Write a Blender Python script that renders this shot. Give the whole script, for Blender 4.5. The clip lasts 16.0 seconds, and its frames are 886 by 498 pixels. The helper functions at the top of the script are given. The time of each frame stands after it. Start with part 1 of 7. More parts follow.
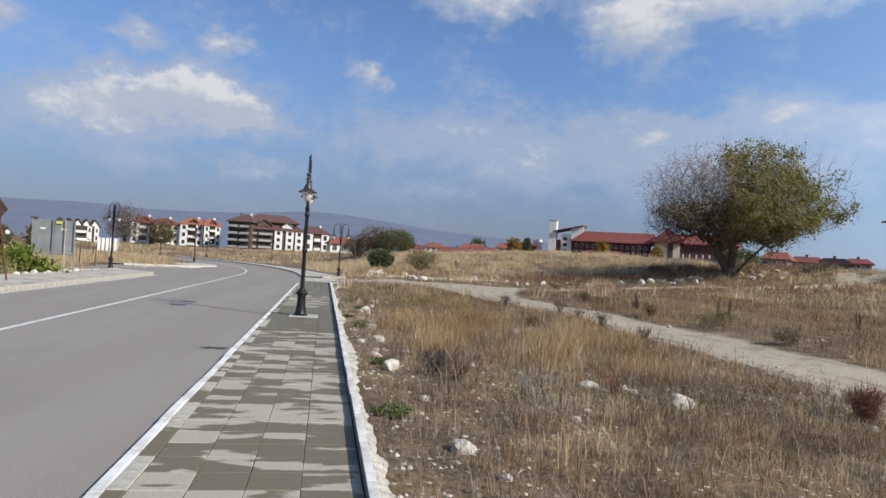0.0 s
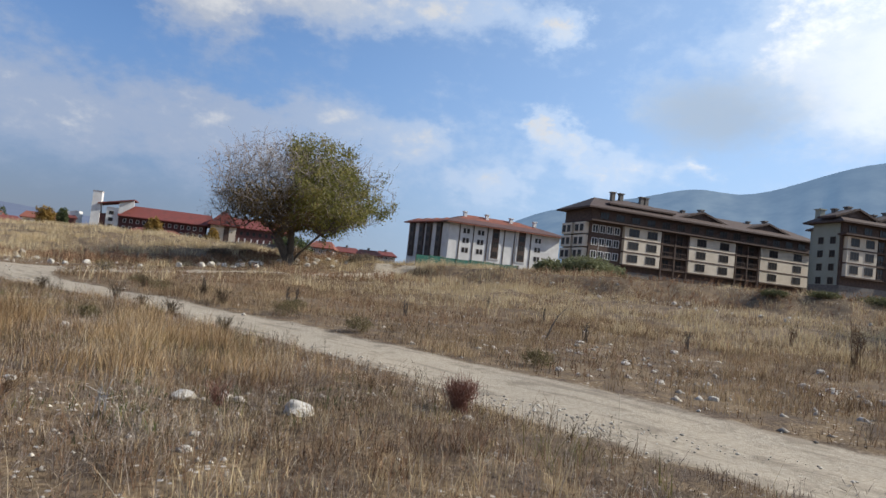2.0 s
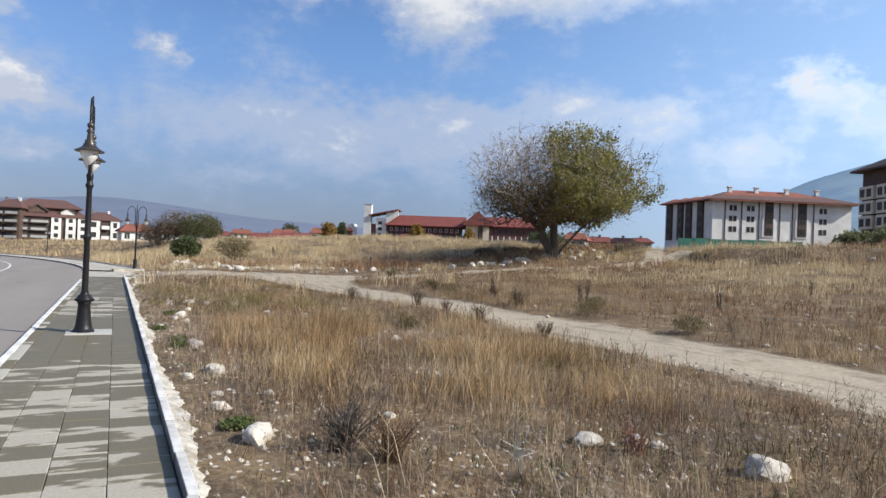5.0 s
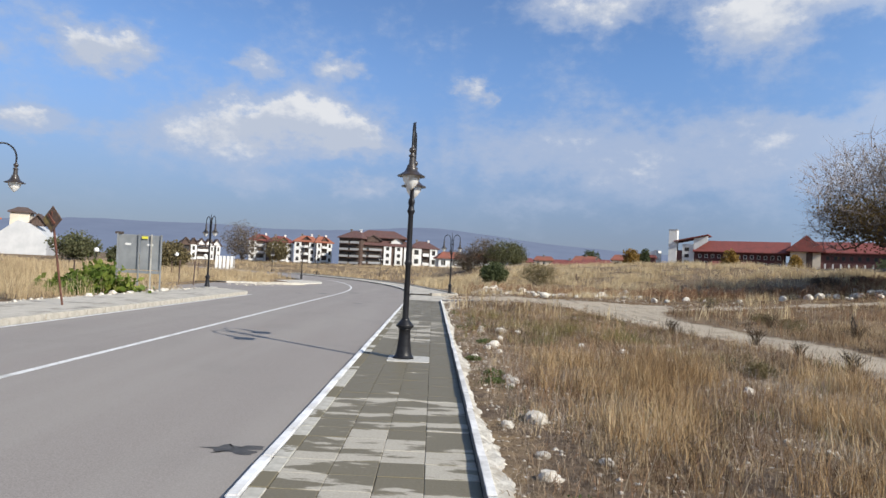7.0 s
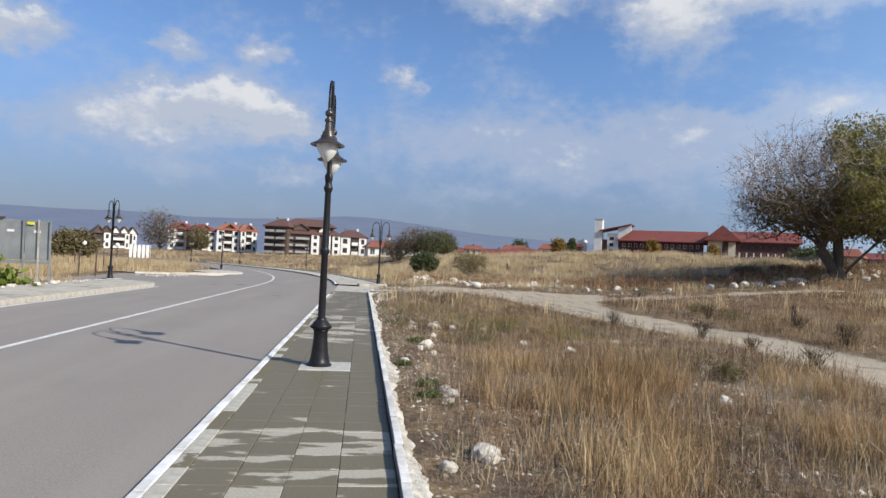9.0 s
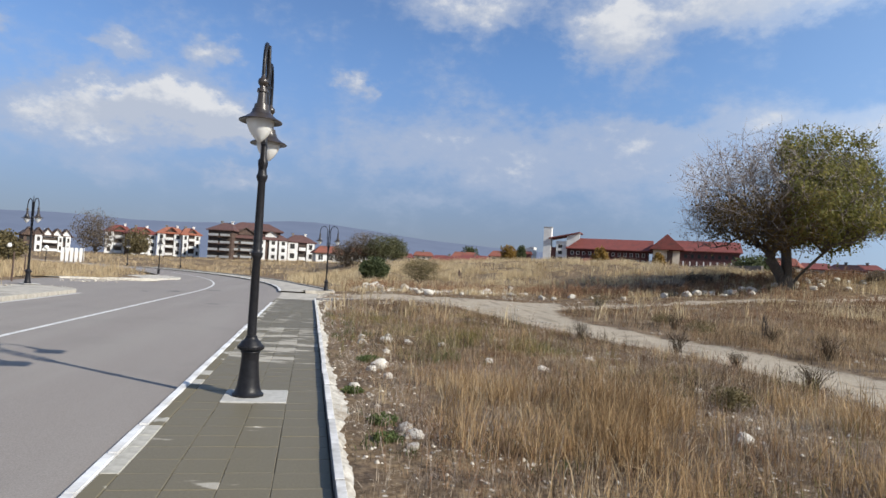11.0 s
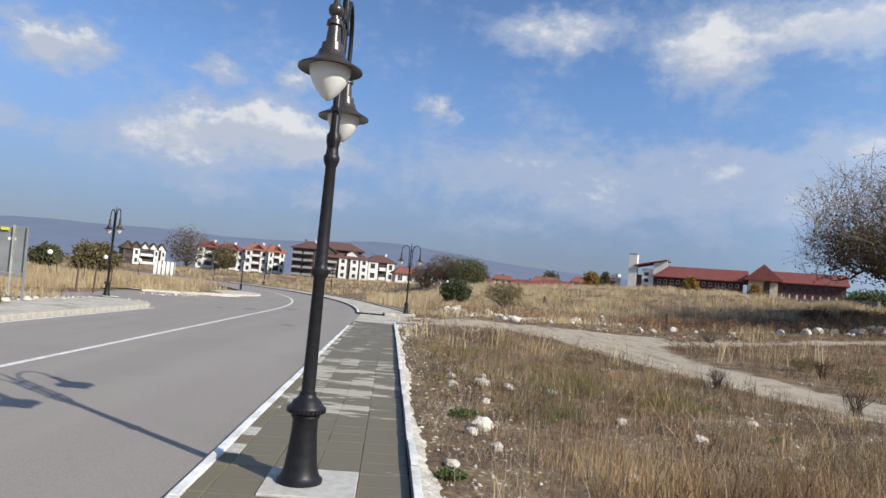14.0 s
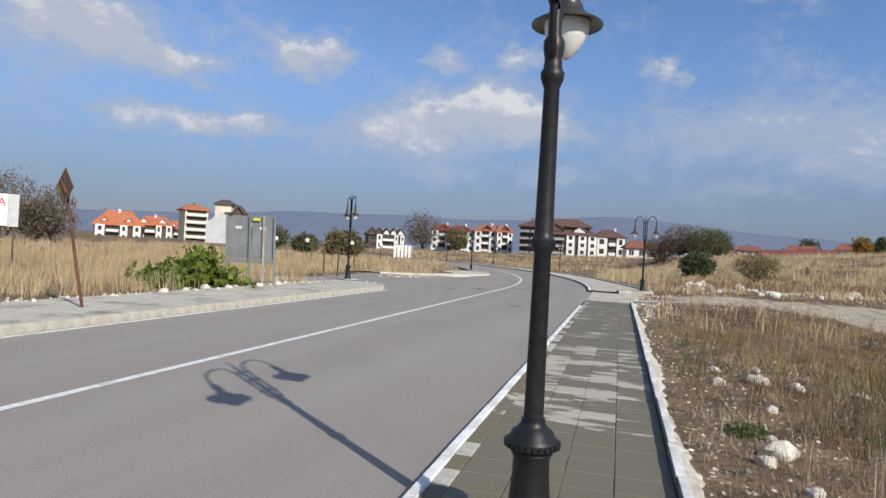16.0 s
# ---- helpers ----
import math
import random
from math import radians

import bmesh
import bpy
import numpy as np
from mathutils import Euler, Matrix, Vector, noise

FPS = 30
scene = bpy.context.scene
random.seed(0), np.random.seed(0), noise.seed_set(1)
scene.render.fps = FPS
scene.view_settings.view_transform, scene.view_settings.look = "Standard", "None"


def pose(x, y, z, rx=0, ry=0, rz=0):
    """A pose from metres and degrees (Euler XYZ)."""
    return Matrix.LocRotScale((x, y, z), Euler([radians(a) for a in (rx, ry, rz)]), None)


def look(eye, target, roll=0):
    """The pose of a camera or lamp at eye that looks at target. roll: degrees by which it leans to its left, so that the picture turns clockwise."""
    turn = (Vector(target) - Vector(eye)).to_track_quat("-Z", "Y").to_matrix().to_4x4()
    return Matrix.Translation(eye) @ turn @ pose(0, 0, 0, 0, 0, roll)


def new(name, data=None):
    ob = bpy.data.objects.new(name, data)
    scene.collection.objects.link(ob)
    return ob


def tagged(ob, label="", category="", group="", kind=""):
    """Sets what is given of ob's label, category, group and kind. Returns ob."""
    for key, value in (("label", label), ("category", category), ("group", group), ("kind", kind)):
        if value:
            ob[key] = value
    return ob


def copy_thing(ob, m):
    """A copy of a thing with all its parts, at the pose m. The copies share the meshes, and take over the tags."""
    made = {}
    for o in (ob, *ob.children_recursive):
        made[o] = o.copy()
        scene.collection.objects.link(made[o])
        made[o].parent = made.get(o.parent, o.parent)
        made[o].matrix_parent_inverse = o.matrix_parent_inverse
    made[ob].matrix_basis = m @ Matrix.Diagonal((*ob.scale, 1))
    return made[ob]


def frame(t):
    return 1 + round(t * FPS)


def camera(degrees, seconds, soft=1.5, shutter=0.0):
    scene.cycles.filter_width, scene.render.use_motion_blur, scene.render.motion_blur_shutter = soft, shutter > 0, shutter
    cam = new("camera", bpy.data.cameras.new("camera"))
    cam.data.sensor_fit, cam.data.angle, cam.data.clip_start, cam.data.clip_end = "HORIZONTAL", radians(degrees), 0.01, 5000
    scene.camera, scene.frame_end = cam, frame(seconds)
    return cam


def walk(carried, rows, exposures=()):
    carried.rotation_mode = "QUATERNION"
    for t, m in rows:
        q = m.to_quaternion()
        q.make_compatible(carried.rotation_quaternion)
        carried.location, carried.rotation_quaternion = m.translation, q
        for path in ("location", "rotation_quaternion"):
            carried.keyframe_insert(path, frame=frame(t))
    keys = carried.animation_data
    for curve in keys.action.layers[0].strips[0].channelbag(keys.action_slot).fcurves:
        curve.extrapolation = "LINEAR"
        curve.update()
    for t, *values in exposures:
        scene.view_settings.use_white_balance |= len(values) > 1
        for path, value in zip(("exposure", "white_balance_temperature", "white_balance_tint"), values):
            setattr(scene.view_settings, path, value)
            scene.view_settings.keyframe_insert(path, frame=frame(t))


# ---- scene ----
cam = camera(67.8, 16.0)
PATH = [
    (0, (-0.042, -0.743, 1.673), (0.309, 1.225, 1.715), 3.6),
    (0.5, (-0.086, -0.343, 1.649), (0.267, 1.625, 1.681), 3.9),
    (1, (-0.038, 0.1, 1.632), (0.636, 1.981, 1.736), 5.0),
    (1.5, (-0.038, 0.499, 1.651), (1.0, 2.205, 1.77), 6.3),
    (2, (-0.044, 0.903, 1.669), (1.43, 2.251, 1.773), 6.1),
    (2.5, (0.055, 1.253, 1.661), (1.735, 2.334, 1.756), 5.6),
    (3, (0.056, 1.668, 1.662), (1.833, 2.58, 1.751), 5.0),
    (3.5, (-0.037, 2.079, 1.678), (1.653, 3.142, 1.801), 4.3),
    (4, (-0.061, 2.63, 1.692), (1.192, 4.186, 1.787), 3.8),
    (4.5, (-0.129, 3.072, 1.695), (0.946, 4.757, 1.772), 3.0),
    (5, (-0.118, 3.563, 1.657), (0.773, 5.354, 1.682), 2.2),
    (5.2, (-0.098, 3.733, 1.662), (0.685, 5.574, 1.67), 1.8),
    (7.3, (-0.128, 5.54, 1.661), (-0.128, 7.539, 1.735), 3.2),
    (7.5, (-0.137, 5.716, 1.659), (-0.129, 7.714, 1.74), 3.5),
    (8, (-0.115, 6.23, 1.663), (-0.111, 8.228, 1.743), 3.6),
    (8.5, (-0.093, 6.708, 1.662), (0.097, 8.699, 1.697), 3.5),
    (9, (-0.002, 7.211, 1.672), (0.238, 9.196, 1.716), 2.8),
    (9.5, (0.044, 7.63, 1.684), (0.276, 9.615, 1.745), 2.1),
    (10, (0.031, 8.083, 1.693), (0.412, 10.045, 1.766), 2.5),
    (10.2, (0.046, 8.262, 1.662), (0.445, 10.221, 1.736), 2.8),
    (12.5, (0.111, 10.424, 1.694), (0.469, 12.391, 1.763), 4.2),
    (13, (0.139, 10.914, 1.694), (0.456, 12.887, 1.774), 4.1),
    (13.5, (0.105, 11.36, 1.701), (0.309, 13.346, 1.818), 5.0),
    (14, (0.014, 11.849, 1.708), (0.164, 13.84, 1.832), 5.1),
    (14.5, (-0.005, 12.29, 1.718), (-0.072, 14.285, 1.843), 4.2),
    (15, (-0.113, 12.777, 1.705), (-0.312, 14.764, 1.814), 3.7),
    (15.5, (-0.148, 13.189, 1.685), (-0.493, 15.158, 1.742), 3.2),
    (16, (-0.148, 13.68, 1.694), (-0.668, 15.611, 1.7), 3.2),
]
walk(cam, [(t, look(eye, target, roll)) for t, eye, target, roll in PATH],
     [(0, 0.20), (1.5, 0.22), (2, 0.20), (2.5, 0.30), (3.5, 0.45), (4.5, 0.48), (5.2, 0.42), (7.3, 0.36), (9, 0.30), (14.5, 0.32), (16, 0.20)])

# ---- world and light ----
SUN_AZ, SUN_EL = 132.5, 34.0          # where the sun stands, clockwise from +y, and its height
SKY_GAIN = 0.078


def nd(tree, kind, **values):
    n = tree.nodes.new(kind)
    for key, value in values.items():
        if key.startswith("i"):
            n.inputs[int(key[1:])].default_value = value
        else:
            setattr(n, key, value)
    return n


def mth(tree, op, a, b=None, c=None, clamp=False):
    n = tree.nodes.new("ShaderNodeMath")
    n.operation, n.use_clamp = op, clamp
    for k, v in enumerate((a, b, c)):
        if v is None:
            continue
        if hasattr(v, "is_output"):
            tree.links.new(v, n.inputs[k])
        else:
            n.inputs[k].default_value = v
    return n.outputs[0]


def mixc(tree, f, a, b, blend="MIX"):
    n = tree.nodes.new("ShaderNodeMix")
    n.data_type, n.blend_type = "RGBA", blend
    for k, v in ((0, f), (6, a), (7, b)):
        if hasattr(v, "is_output"):
            tree.links.new(v, n.inputs[k])
        else:
            n.inputs[k].default_value = v if k == 0 else (*v, 1.0)
    return n.outputs[2]


def smooth(tree, v, lo, hi):
    n = tree.nodes.new("ShaderNodeMapRange")
    n.interpolation_type = "SMOOTHSTEP"
    tree.links.new(v, n.inputs[0])
    n.inputs[1].default_value, n.inputs[2].default_value = lo, hi
    return n.outputs[0]


# heaps of cloud: azimuth, height, half width, half height (degrees), weight
CLOUDS = [
    (-11.8, 12.0, 4.4, 1.9, 1.1), (-7.5, 11.0, 3.2, 1.2, 0.85), (-16.5, 11.3, 5.2, 2.0, 0.7), (-21, 9.8, 4.0, 1.4, 0.45), (-16, 6.9, 4.0, 0.9, 0.45), (-6.5, 7.1, 2.6, 0.9, 0.7),
    (4, 10.2, 6, 2.2, 0.30), (13, 11.2, 8, 2.6, 0.29), (22, 11.0, 8, 2.4, 0.28), (29.5, 12.2, 4.2, 1.2, 0.42), (20, 8.2, 9, 2.0, 0.28), (35, 9.2, 8, 2.6, 0.36), (38, 12.8, 5, 1.6, 0.45), (9, 6.0, 3.0, 1.0, 0.4),
    (13, 22.2, 4.5, 1.4, 0.85), (25.0, 20.2, 3.4, 2.0, 1.05), (34, 22.2, 7, 1.6, 0.95), (46, 23, 8, 1.8, 0.6),
    (-27.2, 15.6, 3.0, 1.3, 1.15), (-35, 9.4, 7.0, 0.9, 0.85), (-44, 15.4, 4.6, 2.4, 1.25), (-38, 13.4, 3.2, 0.9, 0.85),
    (55.7, 14.0, 1.5, 1.6, 0.98), (58.2, 12.8, 1.4, 1.1, 0.95), (51.3, 8.9, 3.4, 1.6, 0.8), (45, 12.0, 2.6, 1.2, 0.55), (55.9, 22.0, 1.6, 1.3, 0.95), (61.5, 11.0, 3.0, 1.5, 0.7), (67.8, 11.4, 1.3, 0.7, 0.9),
    (79, 20.5, 7, 4.0, 1.2), (80, 15.5, 5, 2.6, 1.0), (90, 21.0, 9, 3.2, 1.2), (104, 23, 16, 6, 1.2),
    (2.8, 15.4, 1.2, 0.7, 0.75), (-16.3, 16.0, 2.0, 0.8, 0.6), (-9.0, 16.6, 1.6, 1.0, 0.75),
    (150, 24, 22, 9, 1.0), (195, 18, 25, 7, 1.0), (240, 22, 20, 8, 1.0), (285, 16, 18, 6, 1.0), (-62, 14, 8, 4, 0.9),
]

SHADED = [(69.8, 15.6, 6.5, 3.2, 0.85), (95, 13.5, 5.5, 3.4, 0.85)]


def make_world():
    w = bpy.data.worlds.new("sky")
    scene.world = w
    w.use_nodes = True
    t = w.node_tree
    t.nodes.clear()
    out = t.nodes.new("ShaderNodeOutputWorld")
    bg = t.nodes.new("ShaderNodeBackground")
    sky = t.nodes.new("ShaderNodeTexSky")
    sky.sky_type, sky.sun_disc = "NISHITA", False
    sky.sun_elevation, sky.sun_rotation = radians(SUN_EL), radians(SUN_AZ)
    sky.altitude, sky.air_density, sky.dust_density, sky.ozone_density = 900, 1.0, 0.3, 2.2
    co = t.nodes.new("ShaderNodeTexCoord")
    sep = t.nodes.new("ShaderNodeSeparateXYZ")
    t.links.new(co.outputs["Generated"], sep.inputs[0])
    x, y, z = sep.outputs
    az = mth(t, "MULTIPLY", mth(t, "ARCTAN2", x, y), 57.29578)
    el = mth(t, "MULTIPLY", mth(t, "ARCSINE", z), 57.29578)
    # billows that break the outlines up
    comb = t.nodes.new("ShaderNodeCombineXYZ")
    t.links.new(az, comb.inputs[0])
    t.links.new(mth(t, "MULTIPLY", el, 1.5), comb.inputs[1])
    big = nd(t, "ShaderNodeTexNoise", i2=0.13, i3=6.0, i4=0.55)
    fine = nd(t, "ShaderNodeTexNoise", i2=0.55, i3=7.0, i4=0.62)
    for n in (big, fine):
        t.links.new(comb.outputs[0], n.inputs[0])
    jag = mth(t, "ADD", mth(t, "MULTIPLY", mth(t, "SUBTRACT", big.outputs[0], 0.5), 2.6), mth(t, "MULTIPLY", mth(t, "SUBTRACT", fine.outputs[0], 0.5), 1.6))
    # drift that draws the heaps out of round
    wander = nd(t, "ShaderNodeTexNoise", i2=0.30, i3=5.0, i4=0.6)
    t.links.new(comb.outputs[0], wander.inputs[0])
    wsep = t.nodes.new("ShaderNodeSeparateColor")
    t.links.new(wander.outputs["Color"], wsep.inputs[0])
    az0, el0 = az, el
    az = mth(t, "ADD", az, mth(t, "MULTIPLY_ADD", wsep.outputs[0], 9.0, -4.5))
    el = mth(t, "ADD", el, mth(t, "MULTIPLY_ADD", wsep.outputs[1], 4.4, -2.2))
    field, low = None, None
    for a, e, wa, we, g in CLOUDS:
        da = mth(t, "SUBTRACT", az, a if a <= 180 else a - 360)
        da = mth(t, "DIVIDE", da, wa)
        de = mth(t, "DIVIDE", mth(t, "SUBTRACT", el, e), we)
        r2 = mth(t, "ADD", mth(t, "MULTIPLY", da, da), mth(t, "MULTIPLY", de, de))
        b = mth(t, "MULTIPLY", mth(t, "EXPONENT", mth(t, "MULTIPLY", r2, -0.9)), g)
        sh = mth(t, "MULTIPLY", b, mth(t, "MULTIPLY_ADD", de, -0.5, 0.3))
        field = b if field is None else mth(t, "ADD", field, b)
        low = sh if low is None else mth(t, "ADD", low, sh)
    az, el = az0, el0
    # a thin grey veil, and the bright heaps that stand out of it
    veil = smooth(t, mth(t, "ADD", field, mth(t, "MULTIPLY", jag, 0.34)), -0.04, 0.46)
    heap = smooth(t, mth(t, "ADD", field, mth(t, "MULTIPLY", jag, 0.52)), 0.44, 0.98)
    soft = smooth(t, mth(t, "ADD", field, mth(t, "MULTIPLY", jag, 0.6)), 0.15, 1.7)
    glow = smooth(t, az, 66, 82)
    heap = mth(t, "ADD", mth(t, "MULTIPLY", heap, mth(t, "SUBTRACT", 1.0, glow)), mth(t, "MULTIPLY", soft, glow))
    under = smooth(t, mth(t, "ADD", low, mth(t, "MULTIPLY", jag, -0.55)), -0.14, 0.40)
    # near the sun's side the clouds are thin and bright
    sunny = smooth(t, mth(t, "ABSOLUTE", mth(t, "SUBTRACT", az, 104)), 42, 8)
    white = mixc(t, smooth(t, az, 50, 95), (7.6, 7.8, 8.2), (17.0, 17.0, 17.0))
    east = smooth(t, az, 25, 62)
    grey = mixc(t, sunny, mixc(t, east, (5.0, 5.6, 6.8), (7.2, 8.4, 10.2)), (12.6, 13.2, 13.8))
    cloud = mixc(t, under, white, grey)
    tint = mixc(t, 1.0, sky.outputs[0], mixc(t, smooth(t, az, -5, 45), (1.14, 1.30, 1.52), (1.2, 1.46, 1.74)), "MULTIPLY")
    # a bank of far haze over the plain
    haze = mth(t, "MULTIPLY", smooth(t, el, 19.0, 0.0), 0.86)
    hazec = mixc(t, smooth(t, az, 20, 75), (1.8, 1.99, 3.02), (4.6, 6.0, 8.2))
    s1 = mixc(t, haze, tint, hazec)
    # the sky pales towards the sun
    glare = mth(t, "MULTIPLY", smooth(t, mth(t, "ABSOLUTE", mth(t, "SUBTRACT", az, 110)), 95, 15), 0.62)
    s1 = mixc(t, glare, s1, (6.4, 8.8, 12.0))
    fade = mth(t, "MULTIPLY_ADD", smooth(t, el, 2.0, 9.0), 0.75, 0.25)
    s1 = mixc(t, mth(t, "MULTIPLY", mth(t, "MULTIPLY", veil, 0.74), fade), s1, mixc(t, east, (4.4, 5.15, 6.7), (6.8, 8.4, 10.8)))
    s2 = mixc(t, mth(t, "MULTIPLY", heap, fade), s1, cloud)
    # grey-blue cloud in its own shade, beside the bright break
    for a, e, wa, we, g in SHADED:
        da = mth(t, "DIVIDE", mth(t, "SUBTRACT", az, a), wa)
        de = mth(t, "DIVIDE", mth(t, "SUBTRACT", el, e), we)
        r2 = mth(t, "ADD", mth(t, "MULTIPLY", da, da), mth(t, "MULTIPLY", de, de))
        b = smooth(t, mth(t, "ADD", mth(t, "EXPONENT", mth(t, "MULTIPLY", r2, -1.0)), mth(t, "MULTIPLY", jag, 0.3)), 0.1, 1.0)
        s2 = mixc(t, mth(t, "MULTIPLY", b, g), s2, (4.9, 6.0, 7.5))
    t.links.new(s2, bg.inputs[0])
    bg.inputs[1].default_value = SKY_GAIN
    t.links.new(bg.outputs[0], out.inputs[0])


make_world()
sun = new("sun", bpy.data.lights.new("sun", "SUN"))
sun.data.energy, sun.data.angle, sun.data.color = 4.7, radians(0.6), (1.0, 0.93, 0.82)
sx, sy = math.sin(radians(SUN_AZ)), math.cos(radians(SUN_AZ))
sun.matrix_world = look((40 * sx, 40 * sy, 40 * math.tan(radians(SUN_EL))), (0, 0, 0))

# ---- materials ----
def mat(name, a, b, scale=4.0, rough=0.85, bump=0.3, bscale=None, c=None, metal=0.0, rnd=0.0, island=0.0, coords="Object", detail=6.0, spec=0.35, dist=0.01):
    """Colours a to b by noise, with stains of c at a larger scale; rnd: how far whole objects differ in brightness, island: loose pieces."""
    m = bpy.data.materials.new(name)
    m.use_nodes = True
    t = m.node_tree
    p = t.nodes["Principled BSDF"]
    co = t.nodes.new("ShaderNodeTexCoord")
    n1 = nd(t, "ShaderNodeTexNoise", i2=scale, i3=detail, i4=0.6)
    t.links.new(co.outputs[coords], n1.inputs[0])
    col = mixc(t, smooth(t, n1.outputs[0], 0.3, 0.7), a, b)
    if c:
        n2 = nd(t, "ShaderNodeTexNoise", i2=scale * 0.17, i3=5.0, i4=0.65)
        t.links.new(co.outputs[coords], n2.inputs[0])
        col = mixc(t, smooth(t, n2.outputs[0], 0.48, 0.7), col, c)
    for amount, kind, socket in ((rnd, "ShaderNodeObjectInfo", "Random"), (island, "ShaderNodeNewGeometry", "Random Per Island")):
        if amount:
            src = t.nodes.new(kind).outputs[socket]
            k = mth(t, "MULTIPLY_ADD", src, 2 * amount, 1 - amount)
            vm = t.nodes.new("ShaderNodeVectorMath")
            vm.operation = "SCALE"
            t.links.new(col, vm.inputs[0])
            t.links.new(k, vm.inputs[3])
            col = vm.outputs[0]
    t.links.new(col, p.inputs["Base Color"])
    p.inputs["Roughness"].default_value = rough
    p.inputs["Metallic"].default_value = metal
    p.inputs["Specular IOR Level"].default_value = spec
    if bump:
        nb = nd(t, "ShaderNodeTexNoise", i2=bscale or scale * 3, i3=4.0, i4=0.6)
        t.links.new(co.outputs[coords], nb.inputs[0])
        bp = nd(t, "ShaderNodeBump", i0=bump, i1=dist)
        t.links.new(nb.outputs[0], bp.inputs["Height"])
        t.links.new(bp.outputs[0], p.inputs["Normal"])
    return m


def leafy(name, stops, rough=0.7, through_light=0.35):
    """Leaves and blades: one of a run of colours for each loose piece, and light that shines through."""
    m = bpy.data.materials.new(name)
    m.use_nodes = True
    t = m.node_tree
    t.nodes.clear()
    out = t.nodes.new("ShaderNodeOutputMaterial")
    g = t.nodes.new("ShaderNodeNewGeometry")
    ramp = t.nodes.new("ShaderNodeValToRGB")
    e = ramp.color_ramp.elements
    while len(e) < len(stops):
        e.new(0.5)
    for k, s in enumerate(stops):
        e[k].position = k / (len(stops) - 1)
        e[k].color = (*s, 1)
    co = t.nodes.new("ShaderNodeTexCoord")
    n = nd(t, "ShaderNodeTexNoise", i2=0.45, i3=3.0, i4=0.5)
    t.links.new(co.outputs["Object"], n.inputs[0])
    f = mth(t, "ADD", mth(t, "MULTIPLY", g.outputs["Random Per Island"], 0.55), mth(t, "MULTIPLY_ADD", n.outputs[0], 1.3, -0.42), clamp=True)
    t.links.new(f, ramp.inputs[0])
    d = t.nodes.new("ShaderNodeBsdfPrincipled")
    d.inputs["Roughness"].default_value = rough
    d.inputs["Specular IOR Level"].default_value = 0.25
    tr = t.nodes.new("ShaderNodeBsdfTranslucent")
    mx = t.nodes.new("ShaderNodeMixShader")
    mx.inputs[0].default_value = through_light
    t.links.new(ramp.outputs[0], d.inputs["Base Color"])
    t.links.new(ramp.outputs[0], tr.inputs["Color"])
    t.links.new(d.outputs[0], mx.inputs[1])
    t.links.new(tr.outputs[0], mx.inputs[2])
    t.links.new(mx.outputs[0], out.inputs[0])
    return m


